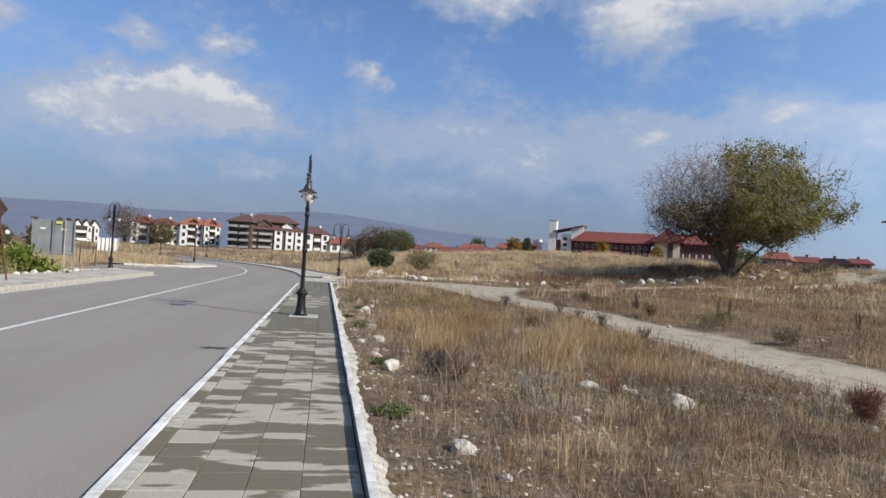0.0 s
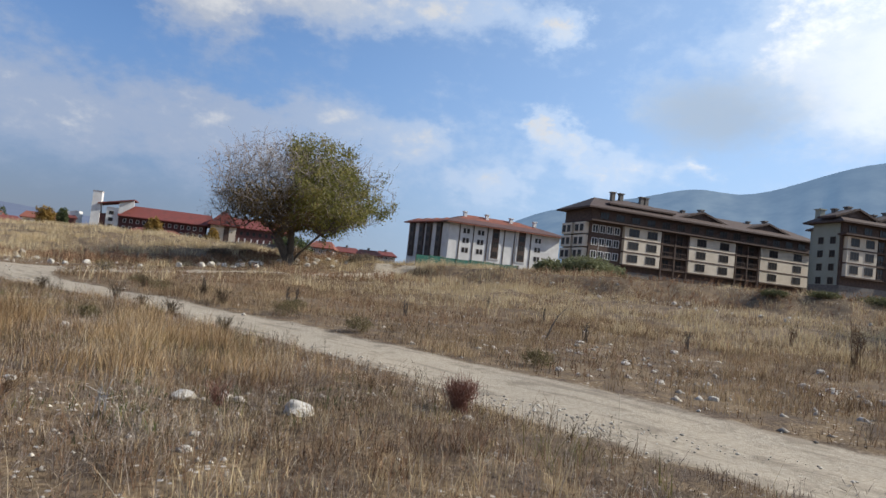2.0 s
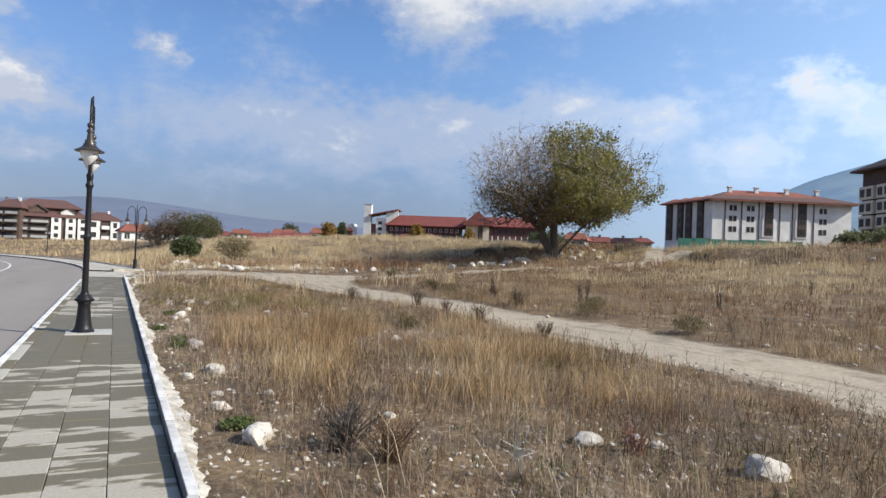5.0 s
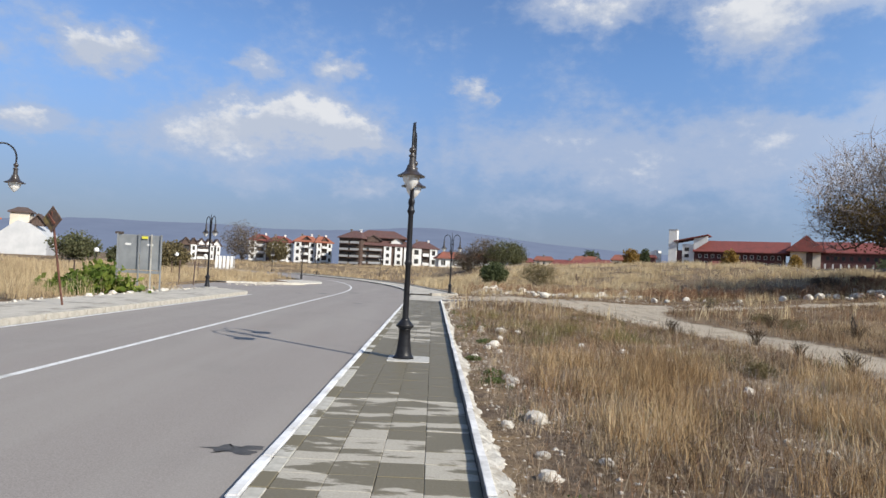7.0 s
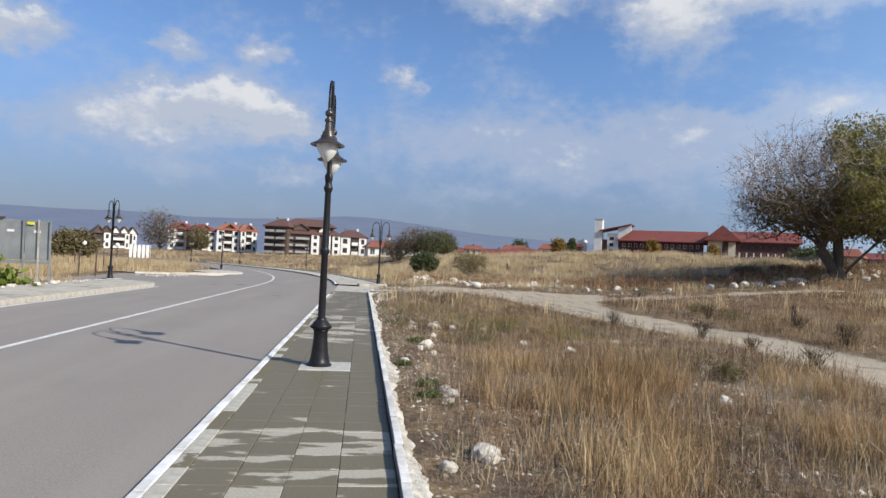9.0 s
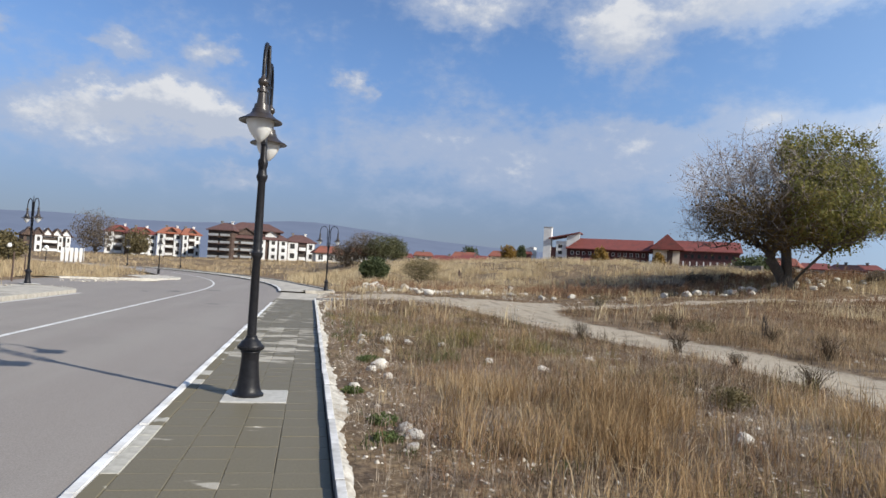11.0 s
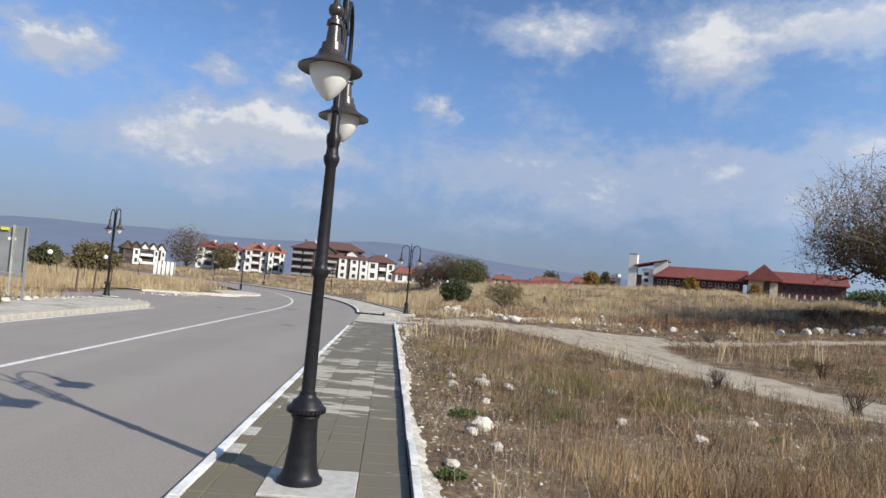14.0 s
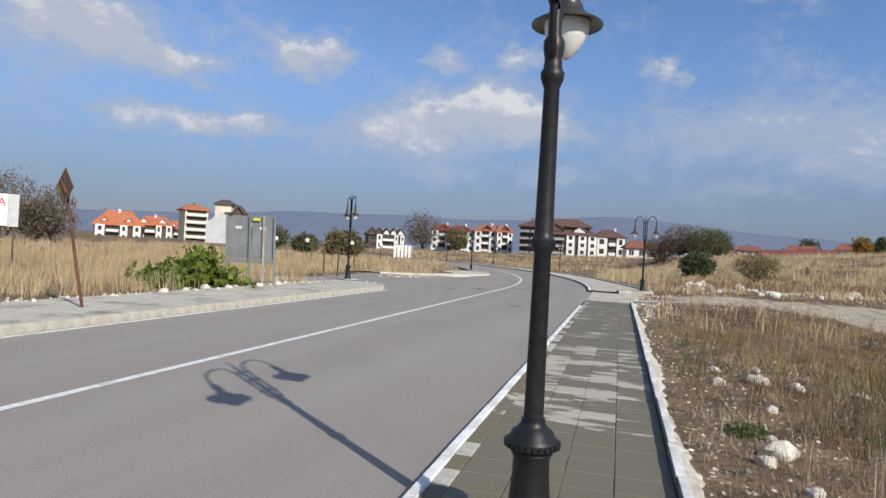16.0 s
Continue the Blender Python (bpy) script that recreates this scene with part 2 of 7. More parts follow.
def ground_material():
    """Dry soil, stubble and gravel, with pale clay where the attribute 'track' marks wheel ruts."""
    m = bpy.data.materials.new("field_soil")
    m.use_nodes = True
    t = m.node_tree
    p = t.nodes["Principled BSDF"]
    co = t.nodes.new("ShaderNodeTexCoord")
    def noise_at(s, d=6.0):
        n = nd(t, "ShaderNodeTexNoise", i2=s, i3=d, i4=0.62)
        t.links.new(co.outputs["Object"], n.inputs[0])
        return n.outputs[0]
    n_big, n_mid, n_fine = noise_at(0.16), noise_at(1.3), noise_at(14.0, 8.0)
    soil = mixc(t, smooth(t, n_fine, 0.3, 0.7), (0.070, 0.049, 0.034), (0.165, 0.122, 0.086))
    straw = mixc(t, smooth(t, n_fine, 0.35, 0.65), (0.125, 0.084, 0.048), (0.27, 0.195, 0.115))
    col = mixc(t, smooth(t, n_mid, 0.38, 0.62), soil, straw)
    col = mixc(t, mth(t, "MULTIPLY", smooth(t, n_big, 0.5, 0.68), 0.5), col, (0.22, 0.165, 0.105))
    # scattered pale grit
    v = nd(t, "ShaderNodeTexVoronoi", i2=9.0)
    t.links.new(co.outputs["Object"], v.inputs[0])
    grit = mth(t, "MULTIPLY", smooth(t, v.outputs["Distance"], 0.26, 0.18), smooth(t, n_mid, 0.5, 0.6))
    col = mixc(t, grit, col, (0.56, 0.52, 0.46))
    clay = mixc(t, smooth(t, n_fine, 0.25, 0.75), (0.305, 0.258, 0.192), (0.455, 0.395, 0.308))
    clay = mixc(t, mth(t, "MULTIPLY", smooth(t, n_mid, 0.52, 0.66), 0.7), clay, (0.21, 0.175, 0.13))
    mp = t.nodes.new("ShaderNodeMapping")
    mp.inputs["Scale"].default_value = (2.2, 0.22, 1)
    t.links.new(co.outputs["Object"], mp.inputs[0])
    rut = nd(t, "ShaderNodeTexNoise", i2=1.0, i3=4.0, i4=0.5)
    t.links.new(mp.outputs[0], rut.inputs[0])
    clay = mixc(t, mth(t, "MULTIPLY", smooth(t, rut.outputs[0], 0.53, 0.66), 0.62), clay, (0.19, 0.158, 0.12))
    at = t.nodes.new("ShaderNodeAttribute")
    at.attribute_name = "track"
    ruts = smooth(t, mth(t, "ADD", at.outputs["Fac"], mth(t, "MULTIPLY", mth(t, "SUBTRACT", n_mid, 0.5), 0.9)), 0.32, 0.6)
    col = mixc(t, ruts, col, clay)
    t.links.new(col, p.inputs["Base Color"])
    p.inputs["Roughness"].default_value = 0.95
    p.inputs["Specular IOR Level"].default_value = 0.15
    bp = nd(t, "ShaderNodeBump", i0=0.6, i1=0.04)
    t.links.new(mth(t, "ADD", n_fine, mth(t, "MULTIPLY", n_mid, 1.5)), bp.inputs["Height"])
    t.links.new(bp.outputs[0], p.inputs["Normal"])
    return m


def asphalt_material():
    m = bpy.data.materials.new("asphalt")
    m.use_nodes = True
    t = m.node_tree
    p = t.nodes["Principled BSDF"]
    co = t.nodes.new("ShaderNodeTexCoord")
    mp = t.nodes.new("ShaderNodeMapping")
    mp.inputs["Scale"].default_value = (0.9, 0.06, 1)
    t.links.new(co.outputs["Object"], mp.inputs[0])
    fine = nd(t, "ShaderNodeTexNoise", i2=60.0, i3=5.0, i4=0.7)
    broad = nd(t, "ShaderNodeTexNoise", i2=0.35, i3=5.0, i4=0.6)
    lanes = nd(t, "ShaderNodeTexNoise", i2=1.0, i3=4.0, i4=0.5)
    t.links.new(co.outputs["Object"], fine.inputs[0])
    t.links.new(co.outputs["Object"], broad.inputs[0])
    t.links.new(mp.outputs[0], lanes.inputs[0])
    col = mixc(t, smooth(t, fine.outputs[0], 0.25, 0.75), (0.19, 0.169, 0.151), (0.313, 0.281, 0.254))
    col = mixc(t, mth(t, "MULTIPLY", smooth(t, lanes.outputs[0], 0.4, 0.7), 0.45), col, (0.30, 0.277, 0.247))
    col = mixc(t, mth(t, "MULTIPLY", smooth(t, broad.outputs[0], 0.5, 0.75), 0.4), col, (0.20, 0.186, 0.168))
    t.links.new(col, p.inputs["Base Color"])
    p.inputs["Roughness"].default_value = 0.75
    p.inputs["Specular IOR Level"].default_value = 0.3
    bp = nd(t, "ShaderNodeBump", i0=0.25, i1=0.006)
    t.links.new(fine.outputs[0], bp.inputs["Height"])
    t.links.new(bp.outputs[0], p.inputs["Normal"])
    return m


def paving_material():
    """Concrete slabs, wet nearly everywhere, with dry patches that end at some joints."""
    m = bpy.data.materials.new("paving_concrete")
    m.use_nodes = True
    t = m.node_tree
    p = t.nodes["Principled BSDF"]
    g = t.nodes.new("ShaderNodeNewGeometry")
    info = t.nodes.new("ShaderNodeObjectInfo")
    mp = t.nodes.new("ShaderNodeMapping")
    mp.inputs["Scale"].default_value = (1.15, 3.4, 1)
    t.links.new(g.outputs["Position"], mp.inputs[0])
    patch = nd(t, "ShaderNodeTexNoise", i2=1.0, i3=5.0, i4=0.55)
    t.links.new(mp.outputs[0], patch.inputs[0])
    fine = nd(t, "ShaderNodeTexNoise", i2=45.0, i3=5.0, i4=0.7)
    t.links.new(g.outputs["Position"], fine.inputs[0])
    slab = mth(t, "ADD", mth(t, "MULTIPLY", mth(t, "SUBTRACT", info.outputs["Random"], 0.5), 0.20), mth(t, "MULTIPLY", mth(t, "SUBTRACT", g.outputs["Random Per Island"], 0.5), 0.20))
    sep = t.nodes.new("ShaderNodeSeparateXYZ")
    t.links.new(g.outputs["Position"], sep.inputs[0])
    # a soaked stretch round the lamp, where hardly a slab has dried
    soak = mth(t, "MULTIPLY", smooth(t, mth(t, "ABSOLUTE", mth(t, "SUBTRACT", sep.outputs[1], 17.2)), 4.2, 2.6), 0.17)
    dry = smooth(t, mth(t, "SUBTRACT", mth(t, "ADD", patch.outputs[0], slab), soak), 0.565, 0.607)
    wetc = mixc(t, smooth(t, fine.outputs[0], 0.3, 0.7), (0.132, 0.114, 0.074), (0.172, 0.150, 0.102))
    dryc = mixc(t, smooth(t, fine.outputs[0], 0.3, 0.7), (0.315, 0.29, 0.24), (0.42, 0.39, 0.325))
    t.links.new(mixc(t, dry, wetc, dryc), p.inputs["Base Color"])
    t.links.new(mth(t, "MULTIPLY_ADD", dry, 0.30, 0.55), p.inputs["Roughness"])
    p.inputs["Specular IOR Level"].default_value = 0.3
    bp = nd(t, "ShaderNodeBump", i0=0.25, i1=0.004)
    t.links.new(fine.outputs[0], bp.inputs["Height"])
    t.links.new(bp.outputs[0], p.inputs["Normal"])
    return m


SOIL, ASPHALT, PAVING = ground_material(), asphalt_material(), paving_material()
JOINT = mat("joint_sand", (0.045, 0.042, 0.036), (0.09, 0.082, 0.07), 12, 0.95)
CONCRETE = mat("kerb_concrete", (0.36, 0.35, 0.32), (0.50, 0.485, 0.45), 7, 0.85, 0.4, c=(0.27, 0.26, 0.23), rnd=0.12)
LIME = mat("lime_mortar", (0.40, 0.37, 0.315), (0.64, 0.61, 0.54), 9, 0.9, 0.9, c=(0.30, 0.255, 0.195), dist=0.03)
EDGE_STONE = mat("edging_concrete", (0.10, 0.10, 0.105), (0.19, 0.188, 0.185), 9, 0.7, 0.4, c=(0.26, 0.25, 0.24), rnd=0.15)
WHITE_KERB = mat("white_kerb_paint", (0.66, 0.66, 0.65), (0.80, 0.80, 0.79), 10, 0.6, 0.3, c=(0.50, 0.49, 0.47), rnd=0.06)
ROAD_PAINT = mat("road_paint", (0.55, 0.55, 0.53), (0.74, 0.74, 0.72), 14, 0.7, 0.2, c=(0.42, 0.42, 0.40))
OLD_PAVE = mat("weathered_pavement", (0.38, 0.35, 0.295), (0.50, 0.465, 0.40), 5, 0.9, 0.3, c=(0.20, 0.185, 0.16))
IRON = mat("black_iron", (0.010, 0.010, 0.012), (0.018, 0.018, 0.021), 20, 0.42, 0.15, rnd=0.1, spec=0.28)
BRONZE = mat("brown_lacquer", (0.030, 0.024, 0.020), (0.05, 0.04, 0.034), 14, 0.3, 0.1, spec=0.6)
STONE = mat("limestone", (0.43, 0.395, 0.34), (0.64, 0.605, 0.54), 7, 0.9, 0.7, c=(0.40, 0.35, 0.28), rnd=0.16, dist=0.02)
BARK = mat("bark", (0.075, 0.062, 0.05), (0.17, 0.145, 0.12), 12, 0.95, 0.8, dist=0.03)
TWIG = mat("grey_twigs", (0.20, 0.168, 0.148), (0.33, 0.285, 0.255), 3, 0.9, 0)


def opal():
    m = bpy.data.materials.new("opal_glass")
    m.use_nodes = True
    p = m.node_tree.nodes["Principled BSDF"]
    p.inputs["Base Color"].default_value = (0.74, 0.74, 0.72, 1)
    p.inputs["Roughness"].default_value = 0.18
    p.inputs["Subsurface Weight"].default_value = 0.25
    p.inputs["Subsurface Radius"].default_value = (0.1, 0.1, 0.1)
    return m


def glass_dark(name, tint=(0.045, 0.045, 0.045)):
    m = bpy.data.materials.new(name)
    m.use_nodes = True
    p = m.node_tree.nodes["Principled BSDF"]
    p.inputs["Base Color"].default_value = (*tint, 1)
    p.inputs["Roughness"].default_value = 0.16
    p.inputs["Specular IOR Level"].default_value = 0.22
    return m


OPAL, PANE = opal(), glass_dark("window_glass")

# ---- building blocks ----
def mesh_of(name, bm, material, smooth_shade=False):
    me = bpy.data.meshes.new(name)
    bm.to_mesh(me)
    bm.free()
    me.materials.append(material)
    if smooth_shade:
        me.polygons.foreach_set("use_smooth", [True] * len(me.polygons))
        me.set_sharp_from_angle(angle=0.75)
    return me


def part(name, bm, material, parent, label="", m=None, smooth_shade=False):
    ob = new(name, mesh_of(name, bm, material, smooth_shade))
    ob.parent = parent
    if m is not None:
        ob.matrix_local = m
    return tagged(ob, label)


def again(ob, m, name=None):
    """The same piece once more under the same parent, on the same mesh."""
    c = new(name or ob.name.split(".")[0], ob.data)
    c.parent = ob.parent
    c.matrix_local = m
    if "label" in ob:
        c["label"] = ob["label"]
    return c


def thing(name, m, label, category, group="", kind=""):
    ob = new(name)
    ob.matrix_world = m
    return tagged(ob, label, category, group, kind)


def raw(name, verts, faces, material, smooth_shade=False):
    me = bpy.data.meshes.new(name)
    me.from_pydata(verts, [], faces)
    me.materials.append(material)
    if smooth_shade:
        me.polygons.foreach_set("use_smooth", [True] * len(me.polygons))
    return new(name, me)


def box(bm, x0, x1, y0, y1, z0, z1, m=None):
    v = [bm.verts.new(Vector(p)) for p in ((x0, y0, z0), (x1, y0, z0), (x1, y1, z0), (x0, y1, z0), (x0, y0, z1), (x1, y0, z1), (x1, y1, z1), (x0, y1, z1))]
    for f in ((3, 2, 1, 0), (4, 5, 6, 7), (0, 1, 5, 4), (1, 2, 6, 5), (2, 3, 7, 6), (3, 0, 4, 7)):
        bm.faces.new([v[k] for k in f])
    if m is not None:
        bmesh.ops.transform(bm, matrix=m, verts=v)
    return v


def boxes(*args):
    bm = bmesh.new()
    for a in args:
        box(bm, *a)
    return bm


def worn_box(x0, x1, y0, y1, z0, z1, r=0.008, seg=1):
    bm = boxes((x0, x1, y0, y1, z0, z1))
    bmesh.ops.bevel(bm, geom=bm.edges[:], offset=r, segments=seg, affect="EDGES")
    return bm


def lathe(profile, sides=24):
    bm = bmesh.new()
    rings = []
    for z, r in profile:
        rings.append([bm.verts.new((r * math.cos(2 * math.pi * k / sides), r * math.sin(2 * math.pi * k / sides), z)) for k in range(sides)])
    for a, b in zip(rings, rings[1:]):
        for k in range(sides):
            bm.faces.new((a[k], a[(k + 1) % sides], b[(k + 1) % sides], b[k]))
    bm.faces.new(rings[0][::-1])
    bm.faces.new(rings[-1])
    return bm


def tube(bm, points, radii, sides=8, cap=True):
    """A tapered tube along points."""
    pts = [Vector(p) for p in points]
    rings, side = [], None
    for k, p in enumerate(pts):
        d = (pts[min(k + 1, len(pts) - 1)] - pts[max(k - 1, 0)]).normalized()
        side = (side - d * side.dot(d)).normalized() if side and (side - d * side.dot(d)).length > 1e-4 else d.orthogonal().normalized()
        up = d.cross(side)
        rings.append([bm.verts.new(p + radii[k] * (math.cos(2 * math.pi * s / sides) * side + math.sin(2 * math.pi * s / sides) * up)) for s in range(sides)])
    for a, b in zip(rings, rings[1:]):
        for s in range(sides):
            bm.faces.new((a[s], a[(s + 1) % sides], b[(s + 1) % sides], b[s]))
    if cap:
        bm.faces.new(rings[0][::-1])
        bm.faces.new(rings[-1])
    return bm


# ---- the lie of the land ----
# azimuth from the walk: foot of the bank (distance, height), its brow (distance, height)
LAND = np.array([(-180, 60, 0, 160, 0.5), (-60, 60, -0.1, 160, 0.2), (-20, 110, -0.3, 190, 1.0), (-8, 120, -0.3, 210, 1.8), (0, 100, 0.0, 190, 2.4), (5, 62, 0.3, 120, 2.7),
                 (12, 60, 0.25, 100, 3.2), (20, 60, 0.4, 95, 4.1), (28, 56, 0.8, 86, 3.9), (34, 52, 1.1, 78, 3.3), (42, 55, 1.2, 70, 2.9), (46, 61, 1.85, 66, 3.2), (58, 51.5, 2.0, 58, 3.6), (73, 50, 2.1, 56, 3.8),
                 (90, 49, 1.95, 55, 3.5), (120, 50, 1.7, 56, 3.0), (180, 60, 0, 160, 0.5)])


def height(x, y):
    """Height of the open ground (numpy arrays)."""
    x, y = np.asarray(x, float), np.asarray(y, float)
    d, a = np.hypot(x, y - 5), np.degrees(np.arctan2(x, y - 5))
    fd, fz, bd, bz = (np.interp(a, LAND[:, 0], LAND[:, k]) for k in (1, 2, 3, 4))
    ragged = (1.1 * np.sin(a * 0.43 + 1) + 0.4 * np.sin(a * 1.1) + 0.12 * np.sin(a * 3.1 + 2)) * np.clip((a - 36) / 8, 0, 1) * np.clip((130 - a) / 10, 0, 1)
    s = np.clip((d - ragged - fd) / (bd - fd), 0, 1)
    rise = fz * np.clip((d - 12) / (fd - 12), 0, 1) ** 1.6
    z = rise + (bz - fz) * s * s * (3 - 2 * s) + np.clip(d - bd, 0, 400) * 0.004
    wob = 0.05 * np.sin(x * 0.9 + 1.3 * np.sin(y * 0.37)) * np.sin(y * 0.7 + 0.8 * np.sin(x * 0.5)) + 0.02 * np.sin(3.1 * x + y) * np.sin(2.7 * y - x)
    far = np.clip((d - 40) / 40, 0, 1)
    return z - 0.03 + wob * (1 + 3 * far) * np.clip((np.abs(x + 5) - 5.6) / 1.5, 0, 1)


def bend(y):
    """How far the road has swung to the west by y."""
    return 0.0048 * np.clip(np.asarray(y, float) - 46, 0, None) ** 2


def track(x, y):
    """1 on the bare clay of the cart tracks, falling to 0 beside them."""
    x, y = np.asarray(x, float), np.asarray(y, float)
    near = np.interp(y, (-60, 2, 6, 9, 18, 23, 27, 32, 36, 40, 43, 45.5, 48, 50), (6.0, 6.9, 7.5, 8.3, 8.8, 9.1, 8.3, 7.5, 7.1, 6.7, 5.9, 4.8, 4.0, 3.8))
    far = np.interp(y, (-60, 1, 7, 12, 20, 25, 29, 33, 36, 40, 44, 47.5, 49), (9.8, 11.3, 11.5, 11.9, 11.8, 11.3, 10.7, 10.6, 11.0, 12.2, 14.0, 15.5, 9.0))
    a = np.where(y < 49, np.minimum(x - near, far - x), -9)
    # the branch that runs off below the bank
    yb = np.interp(x, (8, 16, 25, 37, 60), (39.0, 43.6, 46.8, 48.4, 50))
    b = np.minimum(1.3 - np.abs(y - yb), (x - 8)) * 0.8
    # the opening between the two pavements
    c = np.minimum(np.minimum(y - 42.3, 50.2 - y), np.minimum(x - 2.2, 9 - x)) * 0.8
    # the path that climbs the bank
    xd = np.interp(y, (44, 52, 60, 70), (39, 47, 57, 72))
    e = np.where((y > 46) & (y < 68), 1.3 - np.abs(x - xd), -9)
    return np.clip(0.35 + 0.75 * np.maximum(np.maximum(a, b), np.maximum(c, e)), 0, 1)


def axis(stops):
    out = []
    for a, b, step in stops:
        out += list(np.arange(a, b, step))
    return np.array(out + [stops[-1][1]])


def make_ground():
    xs = axis([(-4800, -800, 400), (-800, -200, 60), (-200, -60, 10), (-60, -20, 3), (-20, -13.2, 0.8), (-13.2, -8, 1.3), (-8, 0, 2), (0, 0.43, 0.43), (0.43, 14, 0.28), (14, 40, 0.8), (40, 70, 0.9), (70, 90, 2), (90, 240, 8), (240, 800, 40), (800, 4800, 400)])
    ys = axis([(-4800, -600, 400), (-600, -60, 30), (-60, -10, 4), (-10, 56, 0.36), (56, 110, 1.4), (110, 260, 6), (260, 800, 40), (800, 4800, 400)])
    X, Y = np.meshgrid(xs, ys)
    Z = height(X, Y)
    # the bed under road and pavements
    r = X + bend(Y)
    bed = (r > -13.1) & (r < 0.42) & (Y < 41.5) | (r > -10.5) & (r < 1.2) & (Y >= 41.5) & (Y < 180) | (r > -17) & (r < -9) & (Y > 41) & (Y < 58)
    Z = np.where(bed, np.minimum(Z, 0) - 0.28, Z)
    T = track(X, Y)
    Z = Z - 0.04 * np.where(bed, 0, T)
    n, k = len(xs), len(ys)
    verts = np.stack([X, Y, Z], -1).reshape(-1, 3)
    idx = np.arange(n * k).reshape(k, n)
    faces = np.stack([idx[:-1, :-1], idx[:-1, 1:], idx[1:, 1:], idx[1:, :-1]], -1).reshape(-1, 4)
    ob = raw("ground", verts.tolist(), faces.tolist(), SOIL, True)
    at = ob.data.attributes.new("track", "FLOAT", "POINT")
    at.data.foreach_set("value", T.reshape(-1).astype(np.float32))
    return tagged(ob, "dry stony field with a pale clay cart track", "ground", kind="structure")


GROUND = make_ground()


def strip(name, ys, left, right, z, material, label, category, thick=0.0):
    """A band along the road, from its left edge to its right one."""
    verts, faces = [], []
    for y in ys:
        b = float(bend(y))
        l, r = left(y) - b, right(y) - b
        for k in range(5):
            verts.append((l + (r - l) * k / 4, y, z))
    for j in range(len(ys) - 1):
        for k in range(4):
            a = 5 * j + k
            faces.append((a, a + 1, a + 6, a + 5))
    return tagged(raw(name, verts, faces, material), label, category, kind="structure")


YS = list(np.arange(-80, 40, 4.0)) + list(np.arange(40, 150, 2.0))
ROAD_Z = -0.08
strip("road", YS, lambda y: -9.72 - (6.5 if 38 < y < 58 else 0), lambda y: -1.5 + (1.3 if 42 < y < 50 else 0), ROAD_Z, ASPHALT, "smooth grey asphalt road that bends away", "road")
strip("road_line_centre", [y for y in YS if y < 118], lambda y: -5.94, lambda y: -5.81, ROAD_Z + 0.004, ROAD_PAINT, "thin worn white line along the road", "road line")
strip("road_line_edge", [y for y in YS if y <= 40], lambda y: -9.66, lambda y: -9.52, ROAD_Z + 0.004, ROAD_PAINT, "white edge line beside the kerb", "road line")

# ---- pavement in front: bed, kerb, edging ----
pavement = tagged(raw("pavement", [(-1.39, -30, -0.012), (0.36, -30, -0.012), (0.36, 41.7, -0.012), (-1.39, 41.7, -0.012)], [(0, 1, 2, 3)], JOINT), "wet grey concrete slabs with dry patches", "pavement", kind="structure")
kerb = thing("kerb", pose(0, 0, 0), "white-painted concrete kerb stones between road and pavement", "kerb", kind="structure")
stone0 = None
for k in range(72):
    y = -33 + k * 1.0
    if y > 37.5:
        break
    m = pose(random.uniform(-0.006, 0.006), y, random.uniform(-0.004, 0.004), 0, 0, random.uniform(-0.25, 0.25))
    if stone0 is None:
        stone0 = part("kerb_stone", worn_box(-1.5, -1.40, 0.004, 0.996, -0.25, 0.012, 0.012, 2), WHITE_KERB, kerb, m=m)
    else:
        again(stone0, m)
EDGE_TOP = mat("whitened_edging_top", (0.50, 0.49, 0.47), (0.68, 0.67, 0.65), 9, 0.85, 0.4, c=(0.38, 0.37, 0.35), rnd=0.1)
edging = thing("edging", pose(0, 0, 0), "narrow raised concrete edging with whitened top", "edging", kind="structure")
edge0 = None
for k in range(72):
    y = -30 + k * 1.0
    if y > 41:
        break
    m = pose(random.uniform(-0.006, 0.006), y, random.uniform(-0.006, 0.006), 0, 0, random.uniform(-0.3, 0.3))
    if edge0 is None:
        edge0 = part("edging_stone", worn_box(0.352, 0.428, 0.003, 0.997, -0.2, 0.080, 0.006, 1), EDGE_STONE, edging, m=m)
        cap0 = part("edging_cap", worn_box(0.3535, 0.4265, 0.004, 0.996, 0.078, 0.089, 0.004, 1), EDGE_TOP, edging, "whitened mortar cap", m=m)
    else:
        again(edge0, m)
        again(cap0, m)
for k in range(3):
    for o in (edge0, cap0):
        again(o, pose(0.36 + k * 0.82, 41.8 + k * 0.55, 0, 0, 0, -56) @ pose(-0.38, 0, 0))


